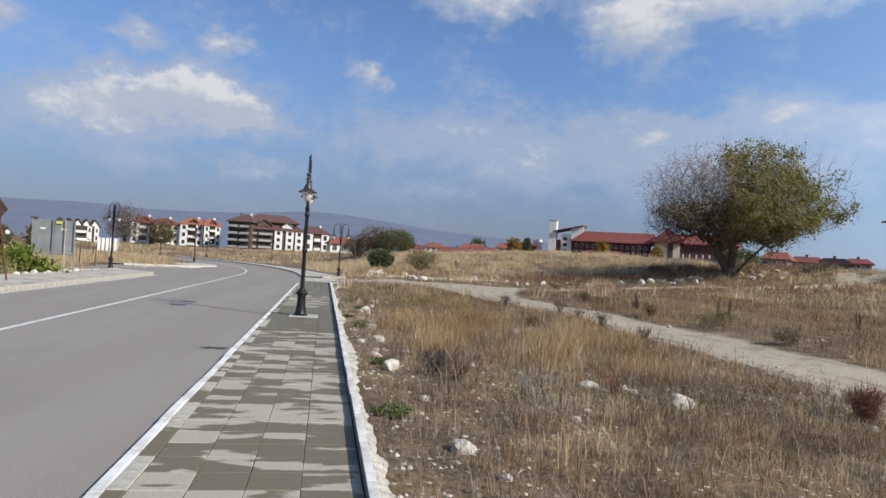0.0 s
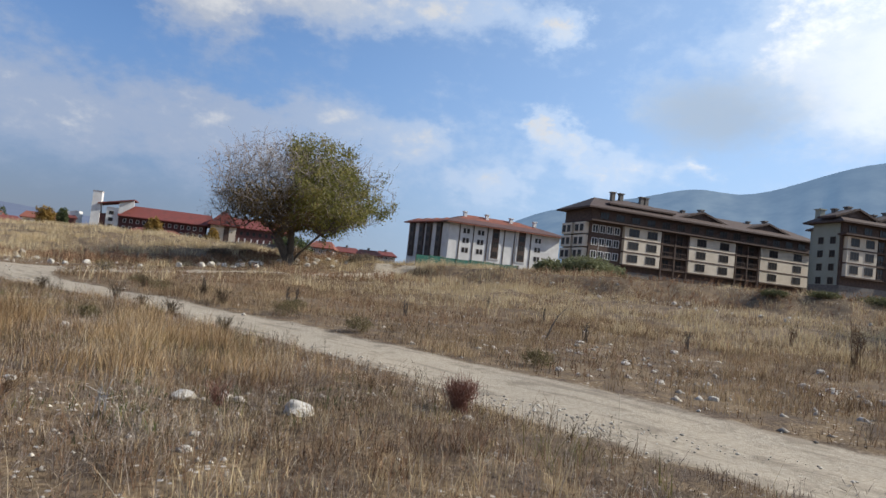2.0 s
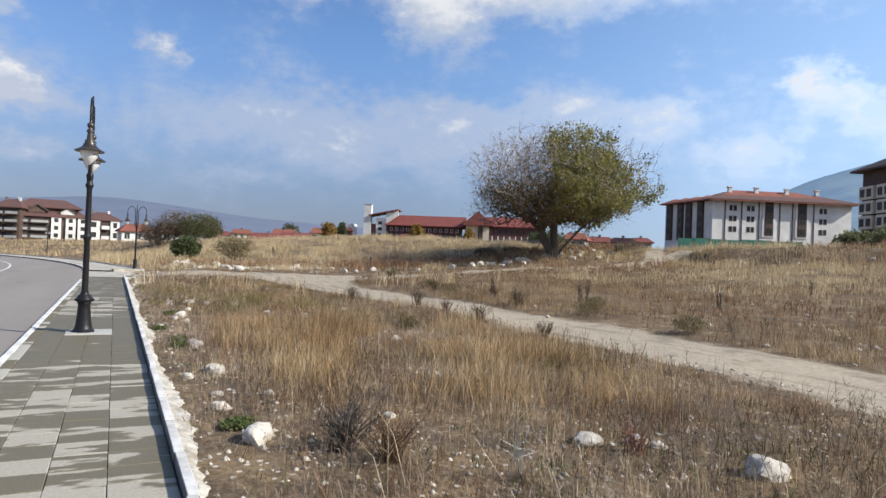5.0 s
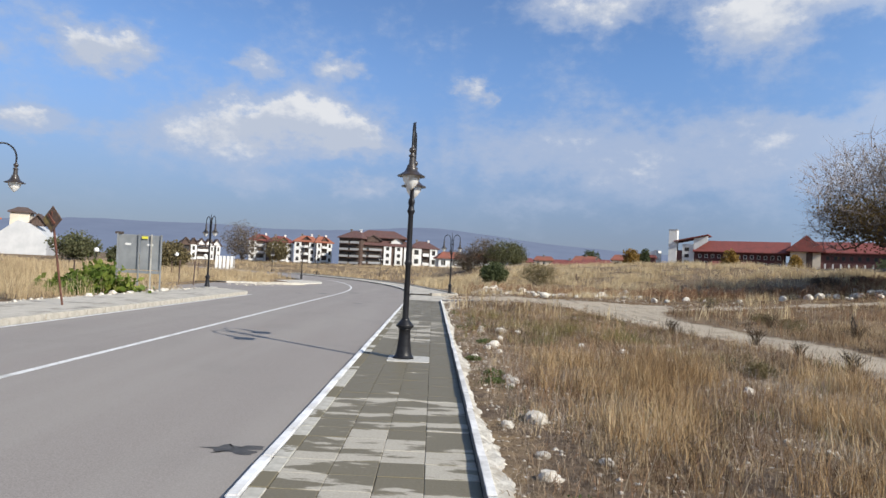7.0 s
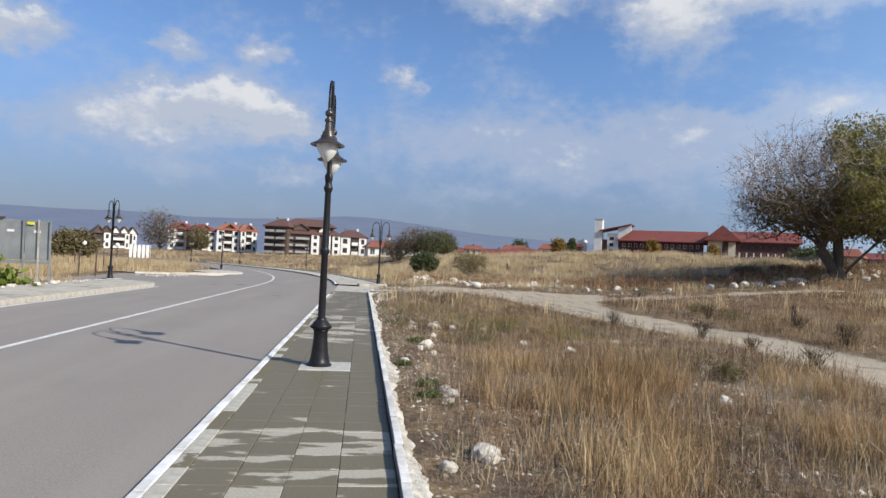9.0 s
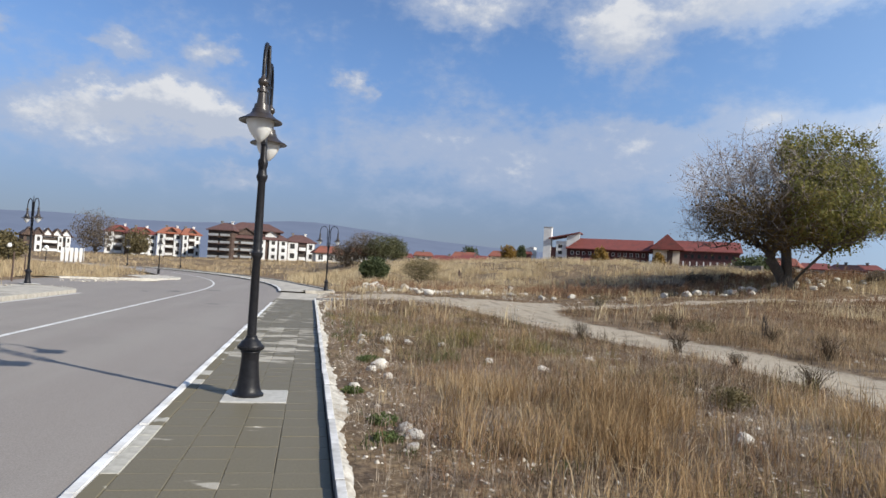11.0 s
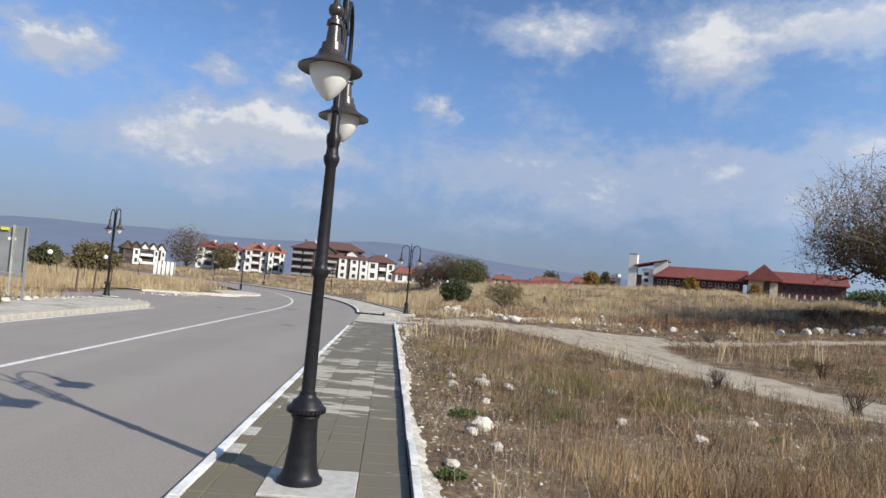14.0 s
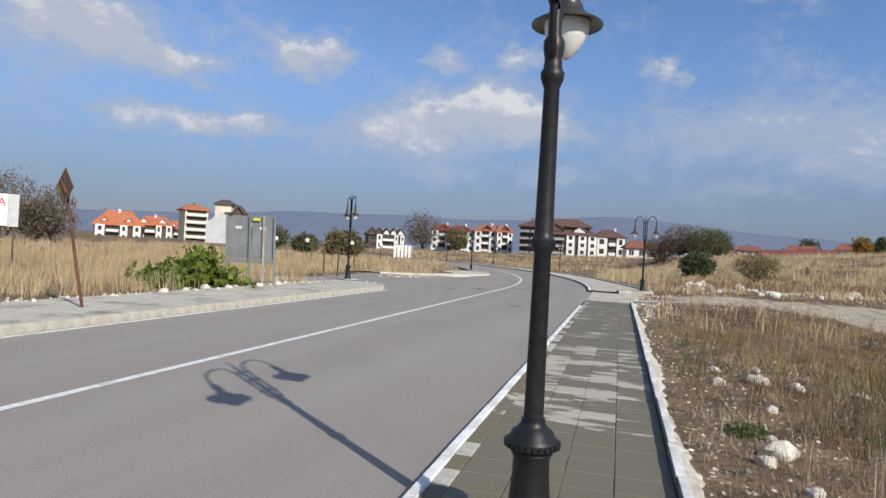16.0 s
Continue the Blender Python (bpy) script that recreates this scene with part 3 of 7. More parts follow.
# ---- street lamps ----
def street_lamp(m, turn=0.0, label="black cast-iron street lamp with two hooked arms"):
    lamp = thing("street_lamp", m @ pose(0, 0, 0, 0, 0, turn), label, "street lamp", "street lamps along the road")
    part("base", lathe([(0, 0.19), (0.03, 0.19), (0.045, 0.168), (0.08, 0.152), (0.13, 0.138), (0.24, 0.124), (0.42, 0.108), (0.52, 0.106), (0.545, 0.122), (0.56, 0.118), (0.575, 0.15), (0.60, 0.158), (0.625, 0.152), (0.645, 0.128), (0.67, 0.12), (0.695, 0.088), (0.72, 0.07), (0.74, 0.07), (0.75, 0.058)], 28), IRON, lamp, "flared cast-iron foot", smooth_shade=True)
    bm = bmesh.new()
    for k in range(28):
        a = 2 * math.pi * k / 28
        box(bm, -0.011, 0.011, -0.008, 0.008, -0.016, 0.016, pose(0.156 * math.cos(a), 0.156 * math.sin(a), 0.60, 0, 0, math.degrees(a) + 90))
    part("beading", bm, IRON, lamp)
    part("pole", lathe([(0.75, 0.058), (1.70, 0.050), (1.72, 0.062), (1.74, 0.072), (1.775, 0.074), (1.79, 0.06), (1.82, 0.055), (2.66, 0.046), (2.69, 0.058), (2.72, 0.068), (2.75, 0.07), (2.77, 0.056), (2.83, 0.05), (2.88, 0.06), (2.93, 0.062), (2.97, 0.04), (4.02, 0.026), (4.06, 0.034), (4.10, 0.024), (4.40, 0.012)], 20), IRON, lamp, smooth_shade=True)
    for s in (-1, 1):
        pts = [(0, s * 0.045, 2.84), (0, s * 0.11, 2.95), (0, s * 0.125, 3.93)]
        pts += [(0, s * (0.4225 - 0.2975 * math.cos(a)), 3.93 + 0.34 * math.sin(a)) for a in np.linspace(0.2, math.pi, 12)]
        pts += [(0, s * 0.72, 3.72)]
        arm = part("arm", tube(bmesh.new(), pts, [0.022] * len(pts), 10), IRON, lamp, smooth_shade=True)
        for z in (3.12, 3.55, 3.88):
            part("clamp", boxes((-0.03, 0.03, min(s * 0.03, s * 0.15), max(s * 0.03, s * 0.15), z, z + 0.03)), IRON, arm)
        head = part("lantern", lathe([(3.76, 0.022), (3.73, 0.03), (3.715, 0.052), (3.685, 0.06), (3.655, 0.052), (3.635, 0.034), (3.605, 0.038), (3.60, 0.06), (3.565, 0.063), (3.56, 0.046), (3.425, 0.058), (3.42, 0.08), (3.365, 0.088), (3.36, 0.10), (3.325, 0.108), (3.295, 0.135), (3.265, 0.178), (3.24, 0.225), (3.228, 0.245), (3.216, 0.243), (3.232, 0.20), (3.24, 0.13)], 28), BRONZE, lamp, "brown lacquered bell-shaped lantern", pose(0, s * 0.72, 0.055), smooth_shade=True)
        part("globe", lathe([(3.235, 0.158), (3.205, 0.156), (3.16, 0.145), (3.11, 0.122), (3.06, 0.09), (3.02, 0.056), (2.995, 0.028), (2.982, 0.008)], 24), OPAL, head, "frosted white glass globe", smooth_shade=True)
    return lamp


LAMP = street_lamp(pose(-0.585, 17.53, 0.012))
part("anchor_plate", worn_box(-0.285, 0.48, -0.385, 0.385, -0.03, 0.004, 0.006), mat("dry_slab", (0.36, 0.35, 0.32), (0.47, 0.46, 0.43), 9, 0.85), LAMP, "dry pale concrete footing slab")
for x, y, z, turn in ((1.15, 53.0, 0.03, 52), (-13.72, 45.4, -0.02, 40), (-15.2, 81.3, -0.3, 20), (-27.8, 119, -0.3, 0), (-22, 130, -0.3, 60), (-8.5, 109.6, -0.25, 20), (-11.6, 22.0, 0.1, -45)):
    copy_thing(LAMP, pose(x, y, z, 0, 0, turn))

# ---- buildings ----
CREAM = mat("cream_render", (0.60, 0.535, 0.43), (0.70, 0.63, 0.52), 0.5, 0.9, 0.1, c=(0.52, 0.46, 0.37))
TIMBER = mat("dark_timber", (0.06, 0.04, 0.033), (0.125, 0.084, 0.066), 2.5, 0.8, 0.2, c=(0.08, 0.058, 0.048))
PALE_WALL = mat("grey_green_render", (0.30, 0.32, 0.27), (0.36, 0.375, 0.32), 0.4, 0.9, 0.1)
WHITE_WALL = mat("white_render", (0.60, 0.60, 0.585), (0.74, 0.74, 0.72), 0.35, 0.85, 0.1, c=(0.52, 0.515, 0.50))
GREY_WALL = mat("grey_render", (0.26, 0.27, 0.28), (0.34, 0.345, 0.35), 0.5, 0.85, 0.1)
BROWN_ROOF = mat("brown_roof_tiles", (0.065, 0.045, 0.039), (0.115, 0.082, 0.07), 3.0, 0.85, 0.5, c=(0.08, 0.062, 0.056))
ORANGE_ROOF = mat("orange_roof_tiles", (0.34, 0.105, 0.05), (0.46, 0.165, 0.085), 3.0, 0.85, 0.5, c=(0.30, 0.11, 0.06))
RED_ROOF = mat("dark_red_roof_tiles", (0.15, 0.042, 0.036), (0.21, 0.06, 0.05), 3.0, 0.8, 0.5, c=(0.12, 0.045, 0.04))
MAROON_ROOF = mat("maroon_brown_roof_tiles", (0.085, 0.042, 0.038), (0.14, 0.075, 0.066), 3.0, 0.85, 0.5, c=(0.09, 0.058, 0.052))
RUSSET_ROOF = mat("russet_roof_tiles", (0.19, 0.062, 0.042), (0.28, 0.10, 0.066), 3.0, 0.85, 0.5, c=(0.12, 0.07, 0.055))
RED_WALL = mat("maroon_boards", (0.075, 0.035, 0.034), (0.115, 0.052, 0.05), 1.5, 0.85, 0.2)
FRAME_DARK = mat("dark_window_frame", (0.05, 0.038, 0.03), (0.075, 0.058, 0.048), 6, 0.6, 0)
FRAME_WHITE = mat("white_window_frame", (0.62, 0.62, 0.61), (0.72, 0.72, 0.71), 6, 0.6, 0)
ORANGE_DULL = mat("faded_orange_tiles", (0.25, 0.085, 0.05), (0.36, 0.14, 0.085), 3.0, 0.85, 0.5, c=(0.2, 0.085, 0.06))
STONE_BASE = mat("stone_plinth", (0.13, 0.12, 0.11), (0.22, 0.20, 0.18), 3, 0.9, 0.5)
NET = mat("green_netting", (0.03, 0.13, 0.10), (0.05, 0.19, 0.145), 1.2, 0.8, 0.2)


def facing(a, b, z=0.0):
    """The frame of a facade from ground point a on its left to b on its right: x along it, y into the house."""
    return pose(a[0], a[1], z, 0, 0, math.degrees(math.atan2(b[1] - a[1], b[0] - a[0])))


def at_az(az, d, z=0.0, twist=0.0):
    """The frame of a facade that looks towards the walk, from azimuth and distance."""
    a = radians(az)
    return pose(d * math.sin(a), 8 + d * math.cos(a), z, 0, 0, twist - az)


WINDOW_MESH = {}


def lattice(xs, zs, y0, y1):
    """A frame in one piece: a plate whose every other inner cell is open."""
    bm = bmesh.new()
    nx, nz = len(xs) - 1, len(zs) - 1
    v = {(i, j, k): bm.verts.new((xs[i], (y0, y1)[k], zs[j])) for i in range(nx + 1) for j in range(nz + 1) for k in (0, 1)}
    def solid(i, j):
        return 0 <= i < nx and 0 <= j < nz and not (i % 2 and j % 2)
    for i in range(nx):
        for j in range(nz):
            if not solid(i, j):
                continue
            bm.faces.new((v[i, j, 0], v[i + 1, j, 0], v[i + 1, j + 1, 0], v[i, j + 1, 0]))
            bm.faces.new((v[i, j, 1], v[i, j + 1, 1], v[i + 1, j + 1, 1], v[i + 1, j, 1]))
            for di, dj, a, b in ((-1, 0, (i, j + 1), (i, j)), (1, 0, (i + 1, j), (i + 1, j + 1)), (0, -1, (i, j), (i + 1, j)), (0, 1, (i + 1, j + 1), (i, j + 1))):
                if not solid(i + di, j + dj):
                    bm.faces.new((v[(*a, 0)], v[(*a, 1)], v[(*b, 1)], v[(*b, 0)]))
    return bm


def window(parent, x, z, w, h, y=0.0, turn=0.0, dark=True, bars=1):
    """A window on a wall: frame with mullions, and its pane."""
    key = (round(w, 2), round(h, 2), dark, bars)
    if key not in WINDOW_MESH:
        f = 0.11
        xs = [0, f]
        for k in range(bars):
            c = w * (k + 1) / (bars + 1)
            xs += [c - 0.045, c + 0.045]
        bm = lattice(xs + [w - f, w], [0, f, h - f, h], -0.07, 0.02)
        WINDOW_MESH[key] = (mesh_of("window", bm, FRAME_DARK if dark else FRAME_WHITE), mesh_of("pane", boxes((f, w - f, -0.03, 0.01, f, h - f)), PANE))
    fr, pa = WINDOW_MESH[key]
    o = new("window", fr)
    o.parent = parent
    o.matrix_local = pose(x, y, z, 0, 0, turn)
    p = new("pane", pa)
    p.parent = o
    return o


def hip_roof(x0, x1, y0, y1, z, rise, over=0.9, ridge=0.5, thick=0.28, along_x=True):
    """A hipped roof over a rectangle; ridge: how much of the length the ridge keeps (1: gables)."""
    x0, x1, y0, y1 = x0 - over, x1 + over, y0 - over, y1 + over
    cx, cy = (x0 + x1) / 2, (y0 + y1) / 2
    if along_x:
        r = (x1 - x0) * ridge / 2
        top = [(cx - r, cy), (cx + r, cy)]
    else:
        r = (y1 - y0) * ridge / 2
        top = [(cx, cy - r), (cx, cy + r)]
    bm = bmesh.new()
    lo = [bm.verts.new((*p, z - thick)) for p in ((x0, y0), (x1, y0), (x1, y1), (x0, y1))]
    hi = [bm.verts.new((*p, z)) for p in ((x0, y0), (x1, y0), (x1, y1), (x0, y1))]
    t = [bm.verts.new((*p, z + rise)) for p in top]
    bm.faces.new(lo[::-1])
    for k in range(4):
        bm.faces.new((lo[k], lo[(k + 1) % 4], hi[(k + 1) % 4], hi[k]))
    if along_x:
        for f in ((hi[0], hi[1], t[1], t[0]), (hi[1], hi[2], t[1]), (hi[2], hi[3], t[0], t[1]), (hi[3], hi[0], t[0])):
            bm.faces.new(f)
    else:
        for f in ((hi[0], hi[1], t[0]), (hi[1], hi[2], t[1], t[0]), (hi[2], hi[3], t[1]), (hi[3], hi[0], t[0], t[1])):
            bm.faces.new(f)
    return bm


def chimney(parent, x, y, z, h=1.6, w=0.7, m=None):
    bm = boxes((x - w / 2, x + w / 2, y - w / 2, y + w / 2, z, z + h), (x - w * 0.7, x + w * 0.7, y - w * 0.7, y + w * 0.7, z + h, z + h + 0.22))
    part("chimney", bm, m or STONE_BASE, parent)


def dormer(parent, x, y, z, w, h, depth, wall, roof):
    """A gabled dormer that looks out of a roof."""
    bm = bmesh.new()
    v = [bm.verts.new(p) for p in ((x - w * 0.42, y, z), (x + w * 0.42, y, z), (x + w * 0.42, y, z + h * 0.35), (x, y, z + h * 0.9), (x - w * 0.42, y, z + h * 0.35))]
    b = [bm.verts.new(q.co + Vector((0, depth, 0))) for q in v]
    bm.faces.new(v)
    for k in range(5):
        bm.faces.new((v[(k + 1) % 5], v[k], b[k], b[(k + 1) % 5]))
    d = part("dormer", bm, wall, parent)
    bm = bmesh.new()
    e = w * 0.54
    p = [bm.verts.new(q) for q in ((x - e, y - 0.5, z + h * 0.28), (x, y - 0.5, z + h), (x + e, y - 0.5, z + h * 0.28), (x + e, y - 0.5, z + h * 0.13), (x, y - 0.5, z + h * 0.86), (x - e, y - 0.5, z + h * 0.13))]
    q = [bm.verts.new(s.co + Vector((0, depth + 0.5, 0))) for s in p]
    bm.faces.new(p[::-1])
    bm.faces.new(q)
    for k in range(6):
        bm.faces.new((p[k], p[(k + 1) % 6], q[(k + 1) % 6], q[k]))
    part("dormer_roof", bm, roof, d)
    return d


def bay(parent, x0, x1, z0, storeys, sh, proud, wall, wins, dark=True):
    """A rendered bay that stands proud of the facade, with a dark band between its storeys."""
    b = part("bay", boxes((x0, x1, -proud, 0.3, z0, z0 + storeys * sh)), wall, parent, "pale rendered bay with dark timber bands")
    for s in range(storeys + 1):
        zz = z0 + s * sh
        part("band", boxes((x0 - 0.06, x1 + 0.06, -proud - 0.07, 0.0, zz - 0.12, zz + 0.12)), TIMBER, b)
    w = (x1 - x0)
    for s in range(storeys):
        for k in range(wins):
            ww = min(2.3, w / wins * 0.56)
            window(parent, x0 + w * (k + 0.5) / wins - ww / 2, z0 + s * sh + 0.55, ww, sh * 0.6, -proud, 0, dark, 2)
    return b


def balconies(parent, x0, x1, z0, storeys, sh, deep=0.9, rail=None, doors=2):
    """Open balconies in a recess: slab, rail with uprights, and glazed doors behind."""
    for s in range(storeys):
        z = z0 + s * sh
        b = part("balcony", boxes((x0, x1, -deep, 0.0, z - 0.12, z + 0.10)), rail or TIMBER, parent)
        bm = boxes((x0, x1, -deep, -deep + 0.06, z + 0.98, z + 1.06), (x0, x1, -deep, -deep + 0.05, z + 0.2, z + 0.28))
        n = max(3, int((x1 - x0) / 0.45))
        for k in range(n + 1):
            xx = x0 + (x1 - x0 - 0.05) * k / n
            box(bm, xx, xx + 0.05, -deep, -deep + 0.05, z + 0.1, z + 1.0)
        part("railing", bm, rail or TIMBER, b)
        for k in range(doors):
            ww = (x1 - x0) / doors * 0.5
            window(parent, x0 + (x1 - x0) * (k + 0.5) / doors - ww / 2, z + 0.12, ww, min(2.1, 0.82 * 2.4), 0.0, 0, True, 1)


def brown_hotel():
    # the long wing
    h = thing("apartment_hotel", facing((107.7, 63.3), (158.9, 37.1)), "long dark timber apartment hotel with cream bays under brown roofs", "apartment building")
    L, z0, sh = 55.5, 8.8, 2.43
    zt = z0 + 3 * sh
    part("wall", boxes((0, L, 0, 9, 1.5, zt + 2.6)), TIMBER, h, "dark-stained timber walls")
    part("plinth", boxes((-0.2, L + 0.2, -0.25, 9.2, 1.2, 7.6)), STONE_BASE, h)
    for a, b in ((7.2, 15.6), (22.5, 34.0), (40.8, 54.3)):
        bay(h, a, b, z0, 3, sh, 0.8, CREAM, 2)
    for a, b in ((16.0, 22.2), (34.4, 40.4)):
        balconies(h, a, b, z0, 3, sh, 0.75)
        for k in (0, 0.5, 1):
            part("post", boxes((a + (b - a) * k - 0.14, a + (b - a) * k + 0.14, -0.8, -0.5, 3.0, zt)), TIMBER, h)
    part("eave", boxes((-0.8, L + 0.8, -1.6, 0.2, zt + 0.0, zt + 0.28)), BROWN_ROOF, h)
    for k in range(15):
        window(h, 2 + k * 3.55, zt + 0.7, 1.9, 1.3, -0.0, 0, True, 2)
    for s in range(3):
        for a in (0.4, 4.9):
            part("end_bay", boxes((-0.9, 0.0, a, a + 3.6, z0 + s * sh + 0.14, z0 + (s + 1) * sh - 0.14)), CREAM, h, "pale rendered bay on the end wall")
            for k in range(2):
                window(h, -0.9, z0 + s * sh + 0.55, 1.1, 1.3, a + 1.55 + 1.7 * k, -90, True, 1)
        # rows of pale-framed windows on the timber front
        for k in range(4):
            window(h, 0.5 + 1.6 * k, z0 + s * sh + 0.5, 1.3, 1.45, 0.0, 0, False, 1)
    part("roof", hip_roof(0, L, 0, 9, zt + 2.7, 2.6, 1.4, 0.84), BROWN_ROOF, h, "brown tiled roof with wide eaves")
    part("tower_wall", boxes((5.0, 18.0, 1.2, 8.5, zt + 2.4, zt + 4.0)), TIMBER, h)
    for k in range(4):
        window(h, 6.0 + 3 * k, zt + 2.9, 1.5, 0.8, 1.2, 0, True, 1)
    part("tower_roof", hip_roof(5.0, 18.0, 1.2, 8.5, zt + 4.0, 1.7, 1.2, 0.3), BROWN_ROOF, h)
    for x in (26.5, 43.8):
        dormer(h, x, 1.0, zt + 2.8, 12.0, 2.6, 4, TIMBER, BROWN_ROOF)
        chimney(h, x + 2.2, 4, zt + 4.4, 1.7, 0.8)
        chimney(h, x - 2.4, 4, zt + 4.2, 1.2, 0.6)
    for x in (7.0, 8.9, 13.8, 14.9):
        chimney(h, x, 4, zt + 4.4, 2.2, 0.75)
    # the wing that stands forward
    g = thing("apartment_hotel", facing((125.7, 26.1), (162.8, 2.3)), "dark timber hotel wing with cream bays and gabled dormers", "apartment building")
    L, z0, sh = 44.0, 9.9, 2.3
    zt = z0 + 3 * sh
    part("wall", boxes((0, L, 0, 6.0, 1.5, zt + 2.4)), TIMBER, g, "dark-stained timber walls")
    part("side_wall", boxes((-0.15, 0.0, 0.4, 6.0, 1.5, zt + 2.3)), PALE_WALL, g, "pale grey-green rendered end wall")
    for s in range(4):
        for k in range(2):
            window(g, -0.15, z0 - 2.0 + s * sh + 0.6, 1.1, 1.2, 2.2 + 2.5 * k, -90, True, 1)
    for a, b in ((0.0, 6.7), (10.0, 17.7), (20.5, 28.3), (31.3, 39.6)):
        bay(g, a + 0.4, b, z0, 3, sh, 0.8, CREAM, 2)
    for a, b in ((7.0, 9.8), (18.0, 20.2), (28.6, 31.0), (40.0, 43.6)):
        balconies(g, a, b, z0, 3, sh, 0.5, doors=1)
    part("plinth", boxes((-0.2, L + 0.2, -0.25, 6.2, 1.2, 8.4)), STONE_BASE, g)
    part("eave", boxes((-0.8, L + 0.8, -1.6, 0.2, zt + 0.0, zt + 0.28)), BROWN_ROOF, g)
    for k in range(13):
        window(g, 1.2 + k * 3.3, zt + 0.6, 1.7, 1.2, 0, 0, True, 2)
    part("roof", hip_roof(0, L, 0, 6.0, zt + 2.4, 1.9, 1.3, 0.88), BROWN_ROOF, g, "brown tiled roof")
    for x in (3.5, 12.0, 21.0):
        dormer(g, x, 0.7, zt + 2.6, 9.0, 2.4, 3.4, TIMBER, BROWN_ROOF)
        chimney(g, x + 1.0, 3.6, zt + 3.9, 1.6, 0.8)
        chimney(g, x - 1.8, 3.6, zt + 3.7, 1.1, 0.7)
    part("tower_wall", boxes((27.5, 36, 0.6, 6.8, zt + 2.2, zt + 3.7)), TIMBER, g)
    part("tower_roof", hip_roof(27.5, 36, 0.6, 6.8, zt + 3.7, 1.4, 1.1, 0.3), BROWN_ROOF, g)
    chimney(g, 30, 3.6, zt + 4.5, 1.4, 1.4)
    chimney(g, 32, 3.6, zt + 4.5, 1.0, 0.9)
    # stair tower between the wings
    s = thing("stair_tower", facing((142.5, 33.0), (147.9, 29.5)), "pale stair tower with a capped chimney", "tower")
    part("wall", boxes((0, 5, 0, 2.6, 1.5, zt + 3.0)), PALE_WALL, s)
    part("roof", hip_roof(0, 5, 0, 2.6, zt + 3.1, 1.2, 0.7, 0.2), BROWN_ROOF, s)
    chimney(s, 0.8, 1.5, zt + 3.6, 3.4, 1.2, PALE_WALL)
    # the house further along
    f = thing("apartment_house", facing((196, -2), (214, -16)), "dark apartment house with white balcony fronts", "apartment building")
    part("wall", boxes((0, 24, 0, 10, 1.5, 16.5)), TIMBER, f)
    for s2 in range(3):
        for k in range(4):
            part("balcony_front", boxes((1 + 6 * k, 5.2 + 6 * k, -1.0, 0.0, 8.0 + 2.9 * s2, 9.1 + 2.9 * s2)), WHITE_WALL, f)
            window(f, 1.8 + 6 * k, 9.3 + 2.9 * s2, 2.4, 1.2, 0, 0, True, 2)
    part("roof", hip_roof(0, 24, 0, 10, 16.6, 3.4, 1.3, 0.6), BROWN_ROOF, f)
    for x in (5, 13):
        dormer(f, x, 0.5, 17.2, 6, 2.6, 4, WHITE_WALL, BROWN_ROOF)


